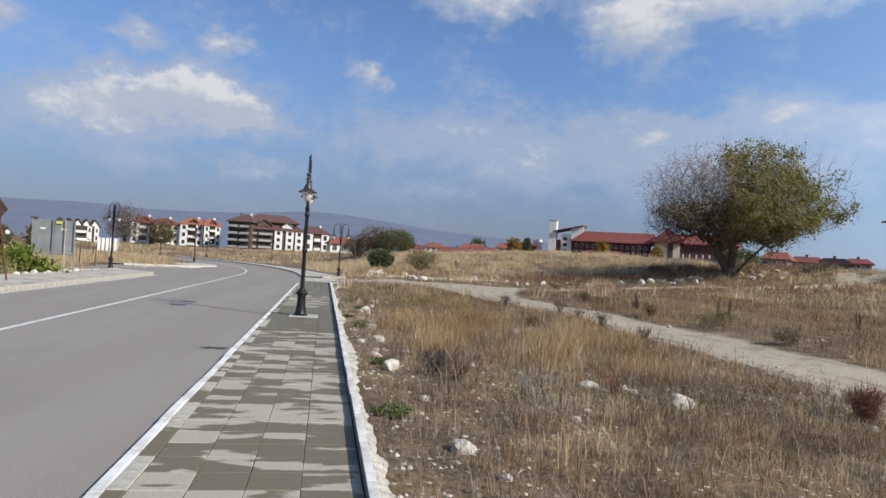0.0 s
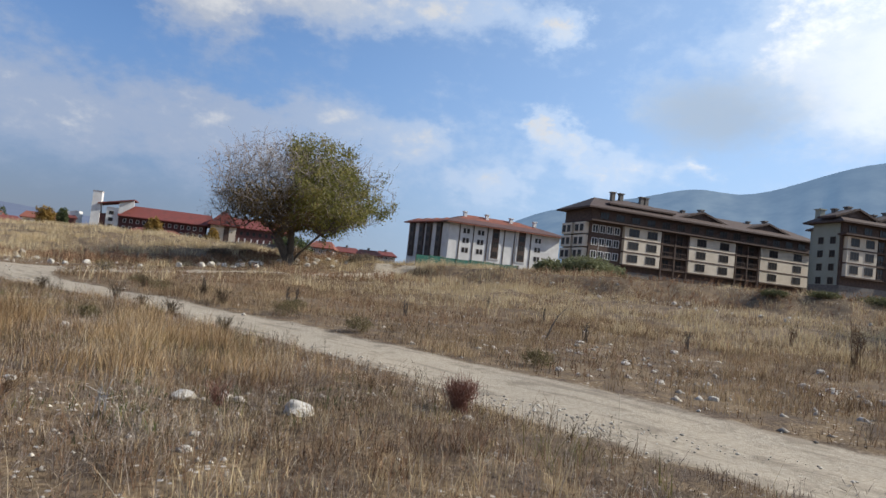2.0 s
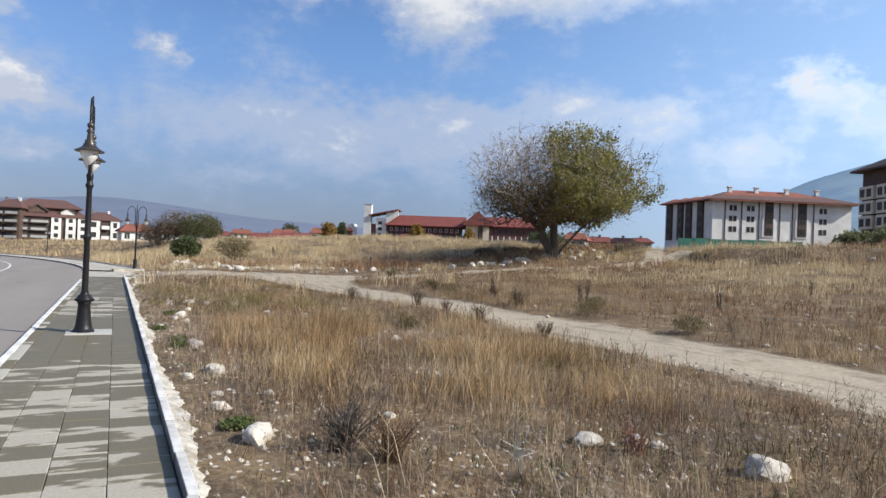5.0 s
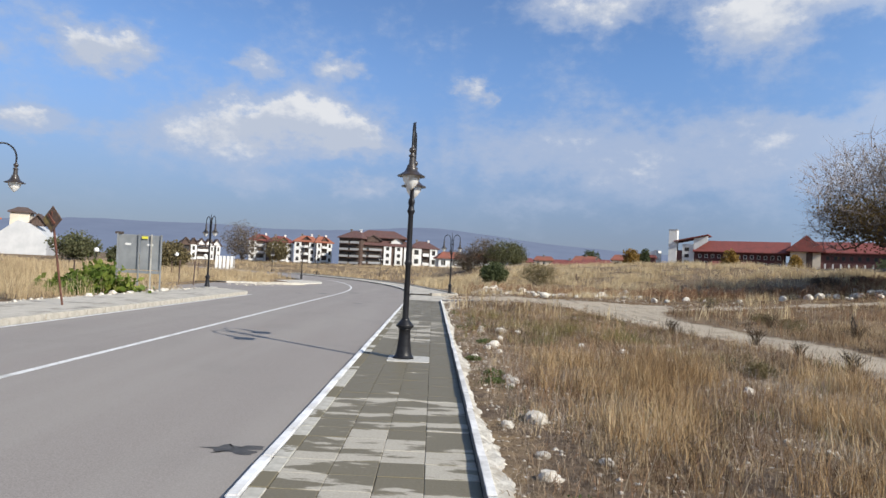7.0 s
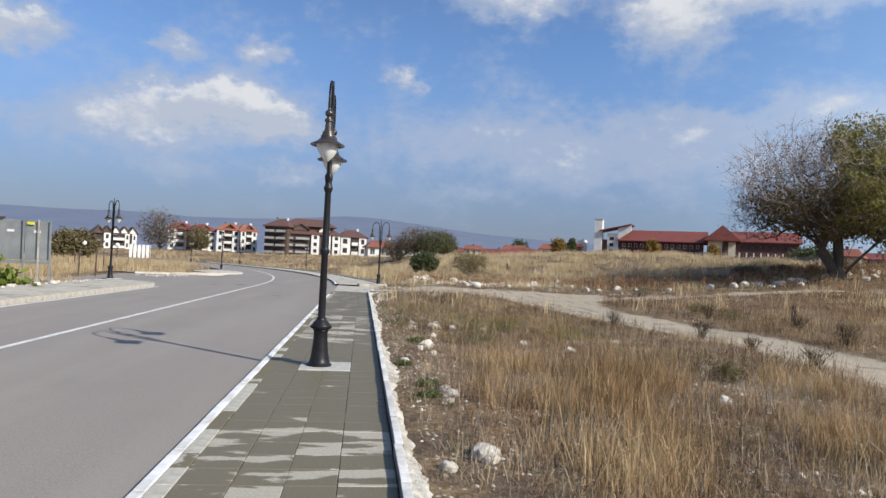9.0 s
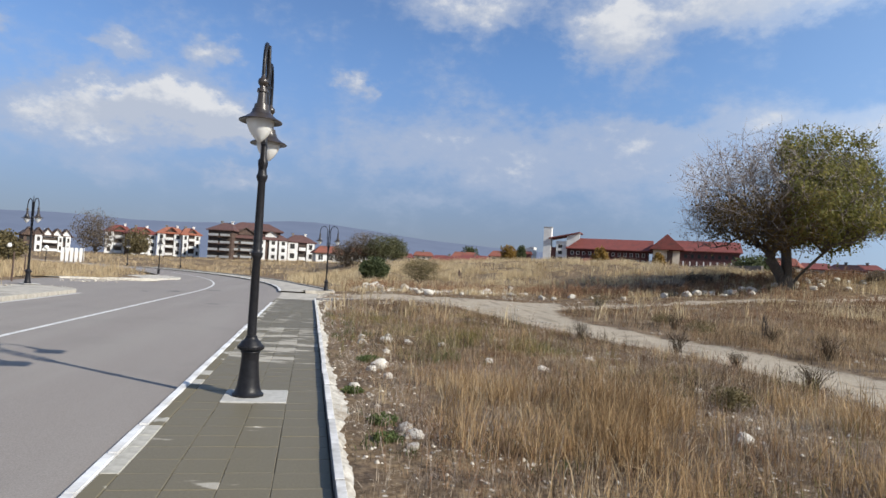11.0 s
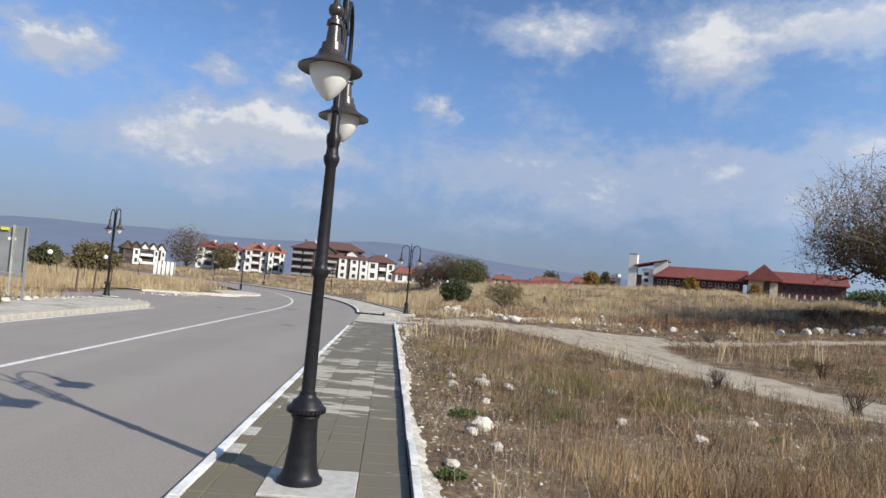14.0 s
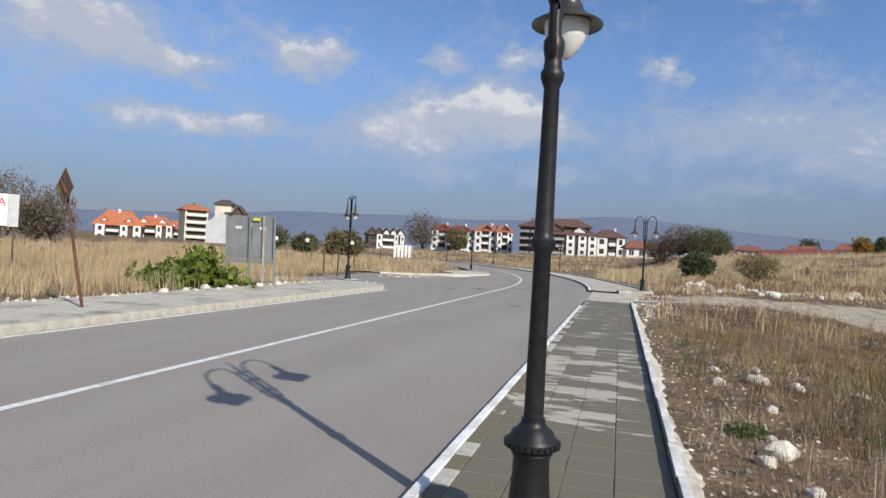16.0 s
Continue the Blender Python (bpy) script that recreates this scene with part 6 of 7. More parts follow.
def wild_patch(x, y):
    """The greener clumps in the far part of the near field."""
    a = np.exp(-((x - 4.2) / 1.5) ** 2 - ((y - 25.2) / 2.2) ** 2)
    b = np.exp(-((x - 2.0) / 0.8) ** 2 - ((y - 29.5) / 2.5) ** 2) * 0.7
    c = np.exp(-((x - 2.5) / 0.42) ** 2 - ((y - 21.5) / 0.6) ** 2) + 0.8 * np.exp(-((x - 5.4) / 0.4) ** 2 - ((y - 22.9) / 0.5) ** 2)
    d = 0.8 * np.exp(-((x - 5.6) / 0.9) ** 2 - ((y - 12.3) / 0.7) ** 2)
    return np.clip(0.8 * (a + b) + c + d, 0, 1) + 0.06 * (waves(x, y, 1.2, 33) > 0.6)


grass("wild_grass", 15, (0.8, 9, -2, 40), 11000, 10, 0.30, 0.008, lambda x, y: off_track(x, y) * wild_patch(x, y), WILD, "yellow-green wild grass in loose clumps", 0.09, 0.45, 0.8)
FRESH = leafy("fresh_green_blades", [(0.06, 0.085, 0.03), (0.11, 0.145, 0.05), (0.18, 0.20, 0.08)], 0.7, 0.35)
grass("green_clump", 18, (1.6, 6.2, 20, 24), 2600, 12, 0.26, 0.007, lambda x, y: np.clip(np.exp(-((x - 2.55) / 0.25) ** 2 - ((y - 21.4) / 0.35) ** 2) + 0.6 * np.exp(-((x - 5.4) / 0.25) ** 2 - ((y - 22.9) / 0.3) ** 2), 0, 1), FRESH, "fresh green grass in thick clumps", 0.05, 0.5)
grass("dead_stalks", 11, (1.2, 26, -6, 44), 5000, 3, 0.5, 0.006, lambda x, y: off_track(x, y) * 0.8, SCRUB, "scattered dead stalks", 0.05, 0.3)

def forbs(name, seed, region, n, h, keep, material, label, thick=0.006, twigs=8, head=0.011):
    """Dead branching weeds: a stem, side twigs and dry seed heads."""
    rng = np.random.default_rng(seed)
    x0, x1, y0, y1 = region
    x, y = rng.uniform(x0, x1, n), rng.uniform(y0, y1, n)
    m = rng.random(n) < keep(x, y)
    x, y = x[m], y[m]
    n = len(x)
    hh = h * rng.uniform(0.45, 1.15, n) * (0.6 + 0.8 * waves(x, y, 1.5 / max(1, h / 0.4), seed + 3))
    base = np.stack([x, y, height(x, y) - 0.02], -1)
    up = np.stack([rng.normal(0, 0.22, n), rng.normal(0, 0.22, n), np.ones(n)], -1) * hh[:, None]
    a = rng.uniform(0, 6.28, n)
    side = np.stack([np.cos(a), np.sin(a), 0 * a], -1) * thick / 2
    sv = np.stack([base - side, base + side, base + up + side * 0.5, base + up - side * 0.5], 1)
    k = np.arange(n)[:, None] * 4
    tris = [np.stack([k + [0, 1, 2], k + [0, 2, 3]], 1).reshape(-1, 3)]
    verts = [sv.reshape(-1, 3)]
    base, up, hh = (np.repeat(q, twigs, 0) for q in (base, up, hh))
    q = n * twigs
    f = rng.uniform(0.15, 0.98, (q, 1))
    p = base + up * f
    a, e = rng.uniform(0, 6.28, q), rng.uniform(0.3, 1.2, q)
    d = np.stack([np.cos(a) * np.cos(e), np.sin(a) * np.cos(e), np.sin(e)], -1)
    tip = p + d * (hh * rng.uniform(0.18, 0.46, q))[:, None] * (1.15 - 0.7 * f)
    s = np.cross(d, rng.normal(0, 1, (q, 3)))
    s = s / np.linalg.norm(s, axis=1)[:, None]
    w = thick * 0.4
    o = sum(len(v) for v in verts)
    verts.append(np.stack([p - s * w, p + s * w, tip], 1).reshape(-1, 3))
    tris.append(o + np.arange(3 * q).reshape(-1, 3))
    if head:
        o = o + 3 * q
        r = rng.normal(0, 1, (q, 3))
        r = head * rng.uniform(0.5, 1.3, (q, 1)) * r / np.linalg.norm(r, axis=1)[:, None]
        verts.append(np.stack([tip - d * head * 0.7, tip + r * 0.6, tip + d * head], 1).reshape(-1, 3))
        tris.append(o + np.arange(3 * q).reshape(-1, 3))
    return tagged(new(name, tri_mesh(name, np.vstack(verts), np.vstack(tris), material)), label, "weeds", kind="stuff")


GREY_WEED = leafy("grey_dead_weeds", [(0.10, 0.075, 0.058), (0.23, 0.18, 0.145), (0.40, 0.335, 0.275), (0.60, 0.53, 0.45)], 0.85, 0.2)
RUST_WEED = leafy("rusty_dead_weeds", [(0.11, 0.055, 0.035), (0.22, 0.12, 0.07), (0.34, 0.21, 0.125), (0.46, 0.33, 0.21)], 0.85, 0.2)
DARK_WEED = leafy("dark_dead_weeds", [(0.05, 0.038, 0.026), (0.12, 0.088, 0.056), (0.21, 0.16, 0.10)], 0.85, 0.2)
BLEACHED = leafy("bleached_stems", [(0.40, 0.32, 0.21), (0.58, 0.49, 0.34), (0.72, 0.64, 0.48)], 0.75, 0.3)
grass("bleached_stems", 17, (1.2, 8.8, 2, 24), 5200, 2, 0.52, 0.005, lambda x, y: off_track(x, y) * np.clip(0.15 + tall_patch(x, y) * 2, 0, 1), BLEACHED, "lone bleached stems leaning over the grass", 0.05, 0.75, 0.8)
off = lambda x, y: off_track(x, y) * np.clip((x - 0.55) / 0.9, 0.1, 1)
forbs("dead_weeds", 201, (0.7, 8.8, 0.5, 17), 7000, 0.24, lambda x, y: off(x, y) * np.clip(1.8 * waves(x, y, 1.3, 51) - 0.35, 0.1, 1), GREY_WEED, "grey branching dead weeds with pale seed heads", head=0.007)
forbs("rusty_weeds", 202, (0.8, 9.2, 0.5, 30), 6500, 0.25, lambda x, y: off(x, y) * np.clip(2.0 * waves(x, y, 1.0, 52) - 0.6, 0.05, 1), RUST_WEED, "low rust-brown dead weeds", 0.006, 7, 0.011)
forbs("dark_weeds", 203, (1.2, 9.0, 4, 40), 5600, 0.36, lambda x, y: off(x, y) * np.clip(2.4 * waves(x, y, 1.1, 53) - 1.0, 0.03, 1), DARK_WEED, "dark withered weeds in loose patches", 0.007, 12, 0.013)
forbs("dead_weeds", 204, (0.7, 9.0, 17, 44), 6500, 0.2, lambda x, y: off(x, y) * np.clip(1.8 * waves(x, y, 0.9, 54) - 0.4, 0.08, 1), GREY_WEED, "grey branching dead weeds with pale seed heads", 0.007, 8, 0.014)
forbs("rusty_weeds", 205, (11, 26, -8, 46), 5200, 0.36, lambda x, y: off_track(x, y) * np.clip(2.0 * waves(x, y, 0.6, 55) - 0.5, 0.05, 1), RUST_WEED, "rust-brown dead weeds beyond the cart track", 0.010, 10, 0.018)
forbs("dark_weeds", 206, (11, 17, -4, 44), 2600, 0.40, lambda x, y: off_track(x, y) * np.clip(2.2 * waves(x, y, 0.8, 56) - 0.7, 0.05, 1) * np.clip((17 - x) / 4, 0, 1), DARK_WEED, "dark withered weeds along the cart track", 0.009, 13, 0.018)
forbs("bank_weeds", 207, (17, 48, 51, 62), 2600, 0.85, lambda x, y: open_field(x, y) * np.exp(-((y - 56.5 - 0.09 * (x - 20)) / 2.6) ** 2), RUST_WEED, "dark brown scrub along the foot of the bank", 0.03, 12, 0.09)
forbs("bank_weeds", 208, (30, 62, -18, 58), 9000, 0.62, lambda x, y: open_field(x, y) * (np.abs(np.hypot(x, y - 5) - 54.5) < 5) * np.clip(2.0 * waves(x, y, 0.35, 58) - 0.3, 0.1, 1), RUST_WEED, "shaggy brown weeds on the bank", 0.03, 9, 0.07)
forbs("mound_weeds", 209, (2.5, 20, 53, 70), 2600, 0.6, lambda x, y: open_field(x, y) * np.exp(-((y - 60 - 0.2 * (x - 5)) / 3.2) ** 2), RUST_WEED, "rusty weeds over the rubble mound", 0.022, 9, 0.06)

# ---- stones ----
def stone_mesh(seed, sub=3):
    rng = np.random.default_rng(seed)
    bm = bmesh.new()
    bmesh.ops.create_icosphere(bm, subdivisions=sub, radius=0.5)
    cut = [(Vector(rng.normal(0, 1, 3)).normalized(), rng.uniform(0.34, 0.46)) for _ in range(6)]
    for v in bm.verts:
        for n, d in cut:
            k = v.co.dot(n)
            if k > d:
                v.co -= n * (k - d) * 0.85
        v.co += v.co.normalized() * (0.12 * noise.noise(v.co * 4 + Vector((seed, 0, 0))) + 0.05 * noise.noise(v.co * 10))
        v.co.z *= 0.78
    return mesh_of("stone", bm, STONE, True)


STONES = [stone_mesh(s) for s in range(7)]


def stone(x, y, size, k=0, sink=0.28, z=None, group="stones in the field", label="rounded pale limestone lying in dry grass", flat=1.0):
    rng = np.random.default_rng(int(abs(x * 971 + y * 577)) + k)
    zz = float(height(x, y)) if z is None else z
    o = new("stone", STONES[k % len(STONES)])
    o.matrix_world = pose(x, y, zz + size * (0.36 * flat - sink * 0.5 * flat), rng.uniform(-14, 14), rng.uniform(-14, 14), rng.uniform(0, 360)) @ Matrix.Diagonal((size * rng.uniform(0.9, 1.2), size * rng.uniform(0.8, 1.05), size * flat, 1))
    return tagged(o, label, "stone", group)


for k, (x, y, s) in enumerate(((3.9, 8.45, 0.28), (4.36, 8.3, 0.21), (4.45, 8.15, 0.14), (4.6, 7.1, 0.36), (1.19, 12.92, 0.24), (1.08, 9.5, 0.34), (1.33, 5.2, 0.24), (1.17, 13.0, 0.33), (0.8, 12.65, 0.15), (1.32, 20.3, 0.33), (1.18, 20.0, 0.21),
                               (1.98, 24.6, 0.34), (1.33, 24.1, 0.26), (2.4, 24.2, 0.26), (3.15, 23.9, 0.22), (0.8, 18.5, 0.15), (1.18, 16.05, 0.2), (1.4, 20.9, 0.14), (1.44, 25.3, 0.2), (2.1, 25.6, 0.2), (1.24, 15.75, 0.2), (1.15, 15.3, 0.14),
                               (1.28, 7.35, 0.14), (1.5, 4.4, 0.12), (2.85, 6.3, 0.13), (3.2, 6.8, 0.12), (1.36, 19.2, 0.2), (0.95, 10.8, 0.2), (1.0, 11.5, 0.16), (1.55, 11.3, 0.14), (5.95, 22.05, 0.2), (4.85, 15.45, 0.22), (6.8, 6.4, 0.14), (5.2, 10.3, 0.16), (5.5, 9.8, 0.13), (2.4, 9.7, 0.14),
                               (3.6, 21.5, 0.2), (4.4, 20.6, 0.22), (2.6, 18.4, 0.16), (5.0, 19.4, 0.2), (6.3, 18.6, 0.16), (1.7, 22.4, 0.18))):
    stone(x, y, s * 0.98, k, 0.46, flat=0.86)
for k, (x, y, s) in enumerate(((17.6, 5.0, 0.55), (17.9, 4.5, 0.5), (17.3, 3.25, 0.6), (16.9, 3.6, 0.4), (19.9, 12.4, 0.55), (18.5, 11.7, 0.4), (14.3, 7.1, 0.45), (13.1, 5.5, 0.4), (21, 9.6, 0.5), (19, 13.3, 0.5), (13.0, 8.9, 0.35), (16.0, 8.8, 0.4), (15.1, 2.2, 0.5), (22, 5.6, 0.5), (23, 14, 0.5), (26, 9, 0.5), (14.0, 3.2, 0.3), (12.6, 13.2, 0.3))):
    stone(x, y, s * 0.55, k + 3, 0.5, flat=0.85)
# rubble thrown up at the end of the track, and along the foot of the bank
rr = np.random.default_rng(77)
for k in range(96):
    x = rr.uniform(3.2, 17)
    y = 57.2 + 0.26 * (x - 5) + rr.normal(0, 2.3)
    s = rr.uniform(0.14, 0.36) if rr.random() < 0.84 else rr.uniform(0.4, 0.72)
    stone(x, y, s, k, 0.3, group="rubble beside the track", label="broken white rubble stone beside the cart track")
for k in range(46):
    x = rr.uniform(15, 46)
    y = 52 + 0.13 * (x - 15) + rr.normal(0, 1.2)
    stone(x, y, rr.uniform(0.3, 0.75), k, 0.35, group="stones below the bank", label="pale fieldstone heaped below the bank")
for k in range(34):
    x, y = rr.uniform(43, 48.5), rr.uniform(8, 40)
    stone(x, y, rr.uniform(0.14, 0.4), k, 0.42, group="stones below the bank", label="pale fieldstone heaped below the bank")
for k, (x, y, s) in enumerate(((-12.9, 33.4, 0.3), (-13.1, 32.4, 0.34), (-13.0, 31.3, 0.24), (-12.8, 35.2, 0.3), (-12.7, 36.4, 0.34), (-13.0, 37.5, 0.26), (-12.9, 30.1, 0.3), (-12.6, 38.8, 0.24), (-13.2, 34.3, 0.22))):
    stone(x, y, s, k, 0.25, z=-0.02, group="stones behind the west pavement", label="chalky stone behind the pavement")


def gravel(name, seed, n, where, smin, smax, material, label):
    """Small stones past counting, each a low lump of eight faces."""
    rng = np.random.default_rng(seed)
    x, y, z = where(rng, n)
    n = len(x)
    s = smin + (smax - smin) * rng.random(n) ** 3
    o = np.array([(1, 0, 0), (0, 1, 0), (-1, 0, 0), (0, -1, 0), (0, 0, 0.7), (0, 0, -0.5)], float)
    f = np.array([(0, 1, 4), (1, 2, 4), (2, 3, 4), (3, 0, 4), (1, 0, 5), (2, 1, 5), (3, 2, 5), (0, 3, 5)])
    a = rng.uniform(0, 6.28, n)
    p = np.repeat(o[None], n, 0) * (1 + rng.uniform(-0.35, 0.35, (n, 6, 3)))
    c, q = np.cos(a)[:, None], np.sin(a)[:, None]
    p = np.stack([p[..., 0] * c - p[..., 1] * q, p[..., 0] * q + p[..., 1] * c, p[..., 2]], -1) * s[:, None, None] * 0.5
    p += np.stack([x, y, z], -1)[:, None]
    t = (np.arange(n)[:, None, None] * 6 + f[None]).reshape(-1, 3)
    return tagged(new(name, tri_mesh(name, p.reshape(-1, 3), t, material)), label, "gravel", kind="stuff")


GRAVEL = mat("pale_gravel", (0.32, 0.285, 0.24), (0.54, 0.50, 0.43), 3, 0.95, 0, island=0.45)


def in_field(x0, x1, y0, y1, f):
    def where(rng, n):
        x, y = rng.uniform(x0, x1, n), rng.uniform(y0, y1, n)
        m = (rng.random(n) < f(x, y)) & (x > 0.5)
        x, y = x[m], y[m]
        return x, y, height(x, y)
    return where


gravel("gravel", 21, 24000, in_field(0.5, 9, 0, 46, lambda x, y: np.clip(0.12 + 0.9 * (waves(x, y, 0.9, 21) > 0.6) + 0.7 * (x < 1.7), 0, 1)), 0.008, 0.085, GRAVEL, "pale stones strewn over the dry soil")
gravel("gravel", 26, 2600, in_field(0.6, 5, 6, 12, lambda x, y: np.exp(-((x - 2.0) / 0.75) ** 2 - ((y - 9.1) / 0.5) ** 2)), 0.01, 0.07, GRAVEL, "patch of pale gravel among the weeds")
gravel("gravel", 22, 5000, in_field(11, 30, -8, 30, lambda x, y: np.exp(-((x - 16.5 - 0.1 * (y - 6)) / 3.2) ** 2 - ((y - 6) / 7.5) ** 2) + 0.04), 0.04, 0.24, GRAVEL, "grey gravel spill beyond the track")
gravel("rubble", 23, 2600, in_field(3, 17, 52, 64, lambda x, y: np.exp(-((y - 57.5 - 0.28 * (x - 5)) / 2.0) ** 2)), 0.06, 0.35, GRAVEL, "small white rubble")
gravel("gravel", 25, 4500, in_field(1.5, 22, 40, 57, lambda x, y: np.clip(0.15 + 0.9 * (waves(x, y, 0.7, 24) > 0.55), 0, 1) * np.where(track(x, y) < 0.45, 1, 0.08)), 0.03, 0.17, GRAVEL, "pale stones strewn over the low field")
gravel("rubble", 24, 3000, in_field(0.6, 7, 34, 50, lambda x, y: np.clip(0.9 - 0.15 * x, 0, 1) * (track(x, y) < 0.5)), 0.04, 0.2, GRAVEL, "broken stones at the track mouth")


def side_road_mouth(rng, n):
    x, y = rng.uniform(-17, -9.9, n), rng.uniform(39.5, 60, n)
    m = rng.random(n) < np.exp(-((y - 42.6 - 0.25 * np.sin(x)) / 1.1) ** 2) * np.clip((-10.4 - x) / 1.5, 0, 1) + 0.9 * np.exp(-((x + 13.4 - 0.05 * (y - 50)) / 0.8) ** 2) * (y > 52)
    return x[m], y[m], np.full(int(m.sum()), ROAD_Z + 0.01)


gravel("rubble", 27, 5000, side_road_mouth, 0.02, 0.22, GRAVEL, "pale broken stones across the side road's mouth")


def west_verge(rng, n):
    x, y = rng.uniform(-14.2, -12.7, n), rng.uniform(22, 42, n)
    return x, y, np.where(x > -13.1, 0.05, height(x, y))


gravel("rubble", 28, 900, west_verge, 0.02, 0.2, GRAVEL, "chalky rubble along the back of the pavement")


# lime mortar spilt behind the edging
def spill():
    rng = np.random.default_rng(8)
    ys = np.arange(-8, 41.6, 0.045)
    w = 0.05 + 0.20 * waves(ys, ys * 0, 1.3, 31) ** 1.6 + 0.07 * waves(ys, ys * 0, 7.0, 32) + 0.05 * waves(ys, ys * 0, 17.0, 33)
    verts, faces = [], []
    n = 7
    for y, ww in zip(ys, w):
        h = 0.022 + 0.035 * noise.noise(Vector((y * 1.7, 3, 0)))
        for k in range(n):
            u = k / (n - 1)
            z = h * (1 - u) - 0.075 * u ** 1.8 + 0.022 * noise.noise(Vector((y * 6, u * 2.2, 7))) + 0.012 * noise.noise(Vector((y * 19, u * 6, 1)))
            verts.append((0.428 + ww * u + (0.012 * rng.normal() if k == n - 1 else 0), y + 0.008 * rng.normal(), z if k < n - 1 else -0.1))
    for j in range(len(ys) - 1):
        for k in range(n - 1):
            a = j * n + k
            faces.append((a, a + 1, a + n + 1, a + n))
    return tagged(raw("mortar_spill", verts, faces, LIME, True), "lumpy white lime mortar along the edging", "mortar", kind="structure")


spill()


# ---- single plants ----
def dry_shrub(x, y, h, half_w, n, material, label, name="dry_shrub", seed=0, z=None, thick=0.012):
    """A dead shrub: thin forking stems from one root."""
    rng = np.random.default_rng(seed)
    bm = bmesh.new()
    for k in range(n):
        a, r = rng.uniform(0, 6.28), half_w * rng.uniform(0.2, 1)
        p = Vector((0.05 * rng.normal(), 0.05 * rng.normal(), 0))
        e = Vector((r * math.cos(a), r * math.sin(a), h * rng.uniform(0.55, 1)))
        mid = p.lerp(e, 0.5) + Vector((0, 0, 0.12 * h)) + Vector(rng.normal(0, 0.05 * h, 3))
        tube(bm, [p, mid, e], [thick, thick * 0.7, thick * 0.3], 3, False)
        for j in range(3):
            q = mid.lerp(e, rng.uniform(0, 0.8))
            s = q + Vector(rng.normal(0, 0.14 * h, 3)) + Vector((0, 0, 0.12 * h))
            tube(bm, [q, s], [thick * 0.55, thick * 0.25], 3, False)
    b = thing(name, pose(x, y, (float(height(x, y)) if z is None else z) - 0.02), label, "shrub")
    part("woody_base", bm, material, b)
    return b


dry_shrub(6.95, 6.7, 0.50, 0.30, 240, LEAF_RED, "reddish-brown dry bush beside the cart track", "red_bush", 1, thick=0.0045)
dry_shrub(1.7, 8.95, 0.42, 0.40, 70, BARK, "dark dead shrub among the stubble", seed=2, thick=0.007)
dry_shrub(1.95, 8.5, 0.36, 0.35, 50, SCRUB, "brown dead shrub among the stubble", seed=12, thick=0.006)
dry_shrub(2.7, 7.8, 0.40, 0.07, 6, mat("bleached_twig", (0.42, 0.40, 0.37), (0.58, 0.56, 0.52), 6, 0.9, 0), "bleached white dead stem", "white_weed", 3, thick=0.006)
dry_shrub(4.15, 8.1, 0.3, 0.22, 40, LEAF_RED, "low reddish weed beside a stone", "red_weed", 4, thick=0.005)
for k, (x, y, h) in enumerate(((24.4, 5.2, 1.5), (26.5, 4.4, 1.2), (27.8, 3.0, 1.1), (28.5, 5.8, 1.0), (25.4, 3.4, 0.9), (31, 1.4, 1.2), (33, 4.0, 1.0), (30, 8.5, 0.8))):
    dry_shrub(x, y, h * 1.1, 0.22 + 0.06 * (k % 3), 12, SCRUB, "dark dead mullein stalks in the grass", "dead_stalk", 20 + k, thick=0.016)
for k, (x, y) in enumerate(((20.4, 12.5), (22.3, 9.7), (24.5, 17), (19, 20), (16, 24), (17.2, 25), (27, 22), (13.9, 27))):
    dry_shrub(x, y, 0.75, 0.10, 6, BARK, "single upright dead stem", "dead_plant", 40 + k, thick=0.018)
for k, (x, y, h) in enumerate(((9.2, 24.1, 0.5), (8.75, 19.0, 0.48), (7.7, 26.6, 0.5), (8.9, 21.3, 0.36), (8.4, 15.5, 0.4), (12.3, 22.6, 0.6), (12.9, 30.5, 0.6), (13.4, 26.0, 0.5))):
    dry_shrub(x, y, h, h * 0.7, 46, DARK_WEED, "dark bushy weed at the cart track's edge", "dark_weed", 60 + k, thick=0.006)
st = thing("leaning_stick", pose(18.9, 13.2, float(height(18.9, 13.2))), "bare stick leaning out of the stones", "stick")
part("stem", tube(bmesh.new(), [(0, 0, -0.1), (0.25, -0.1, 0.5), (0.42, -0.2, 0.85), (0.75, -0.3, 1.15)], [0.035, 0.03, 0.02, 0.01], 5), BARK, st)
for k, (x, y, r) in enumerate(((12.4, 15.2, 0.5), (12.9, 19.5, 0.6), (13.2, 9.6, 0.45), (12.7, 28.5, 0.6), (14.5, 21.2, 0.5), (16.5, 44.6, 0.8), (13.2, 31.8, 0.5), (5.9, 17.2, 0.35))):
    bush("weed_clump", x, y, r, r * 0.95, 130 + k, LEAF_DULL, "low dull weed clump at the track's edge", 300, 0.035, group="weed clumps by the track")
for k, (x, y, r) in enumerate(((0.80, 6.5, 0.26), (0.98, 16.35, 0.2), (1.2, 21.0, 0.26), (0.93, 15.6, 0.16), (0.75, 18.1, 0.16), (1.0, 10.0, 0.2))):
    bush("green_weed", x, y, r, r * 0.42, 150 + k, FRESH, "low patch of fresh green weeds", 240, 0.032, group="green weeds by the edging")
for k, (x, y, r) in enumerate(((33, 60.5, 1.5), (30, 59.8, 1.2), (27.5, 59, 0.9), (46, 55, 1.4), (48.5, 56.5, 1.6), (21, 57.5, 0.8), (36.8, 61.5, 1.2))):
    bush("bank_bush", x, y, r, r * 0.62, 170 + k, LEAF_BARE, "dry brown scrub under the walnut tree", 420, 0.11, group="scrub at the bank")
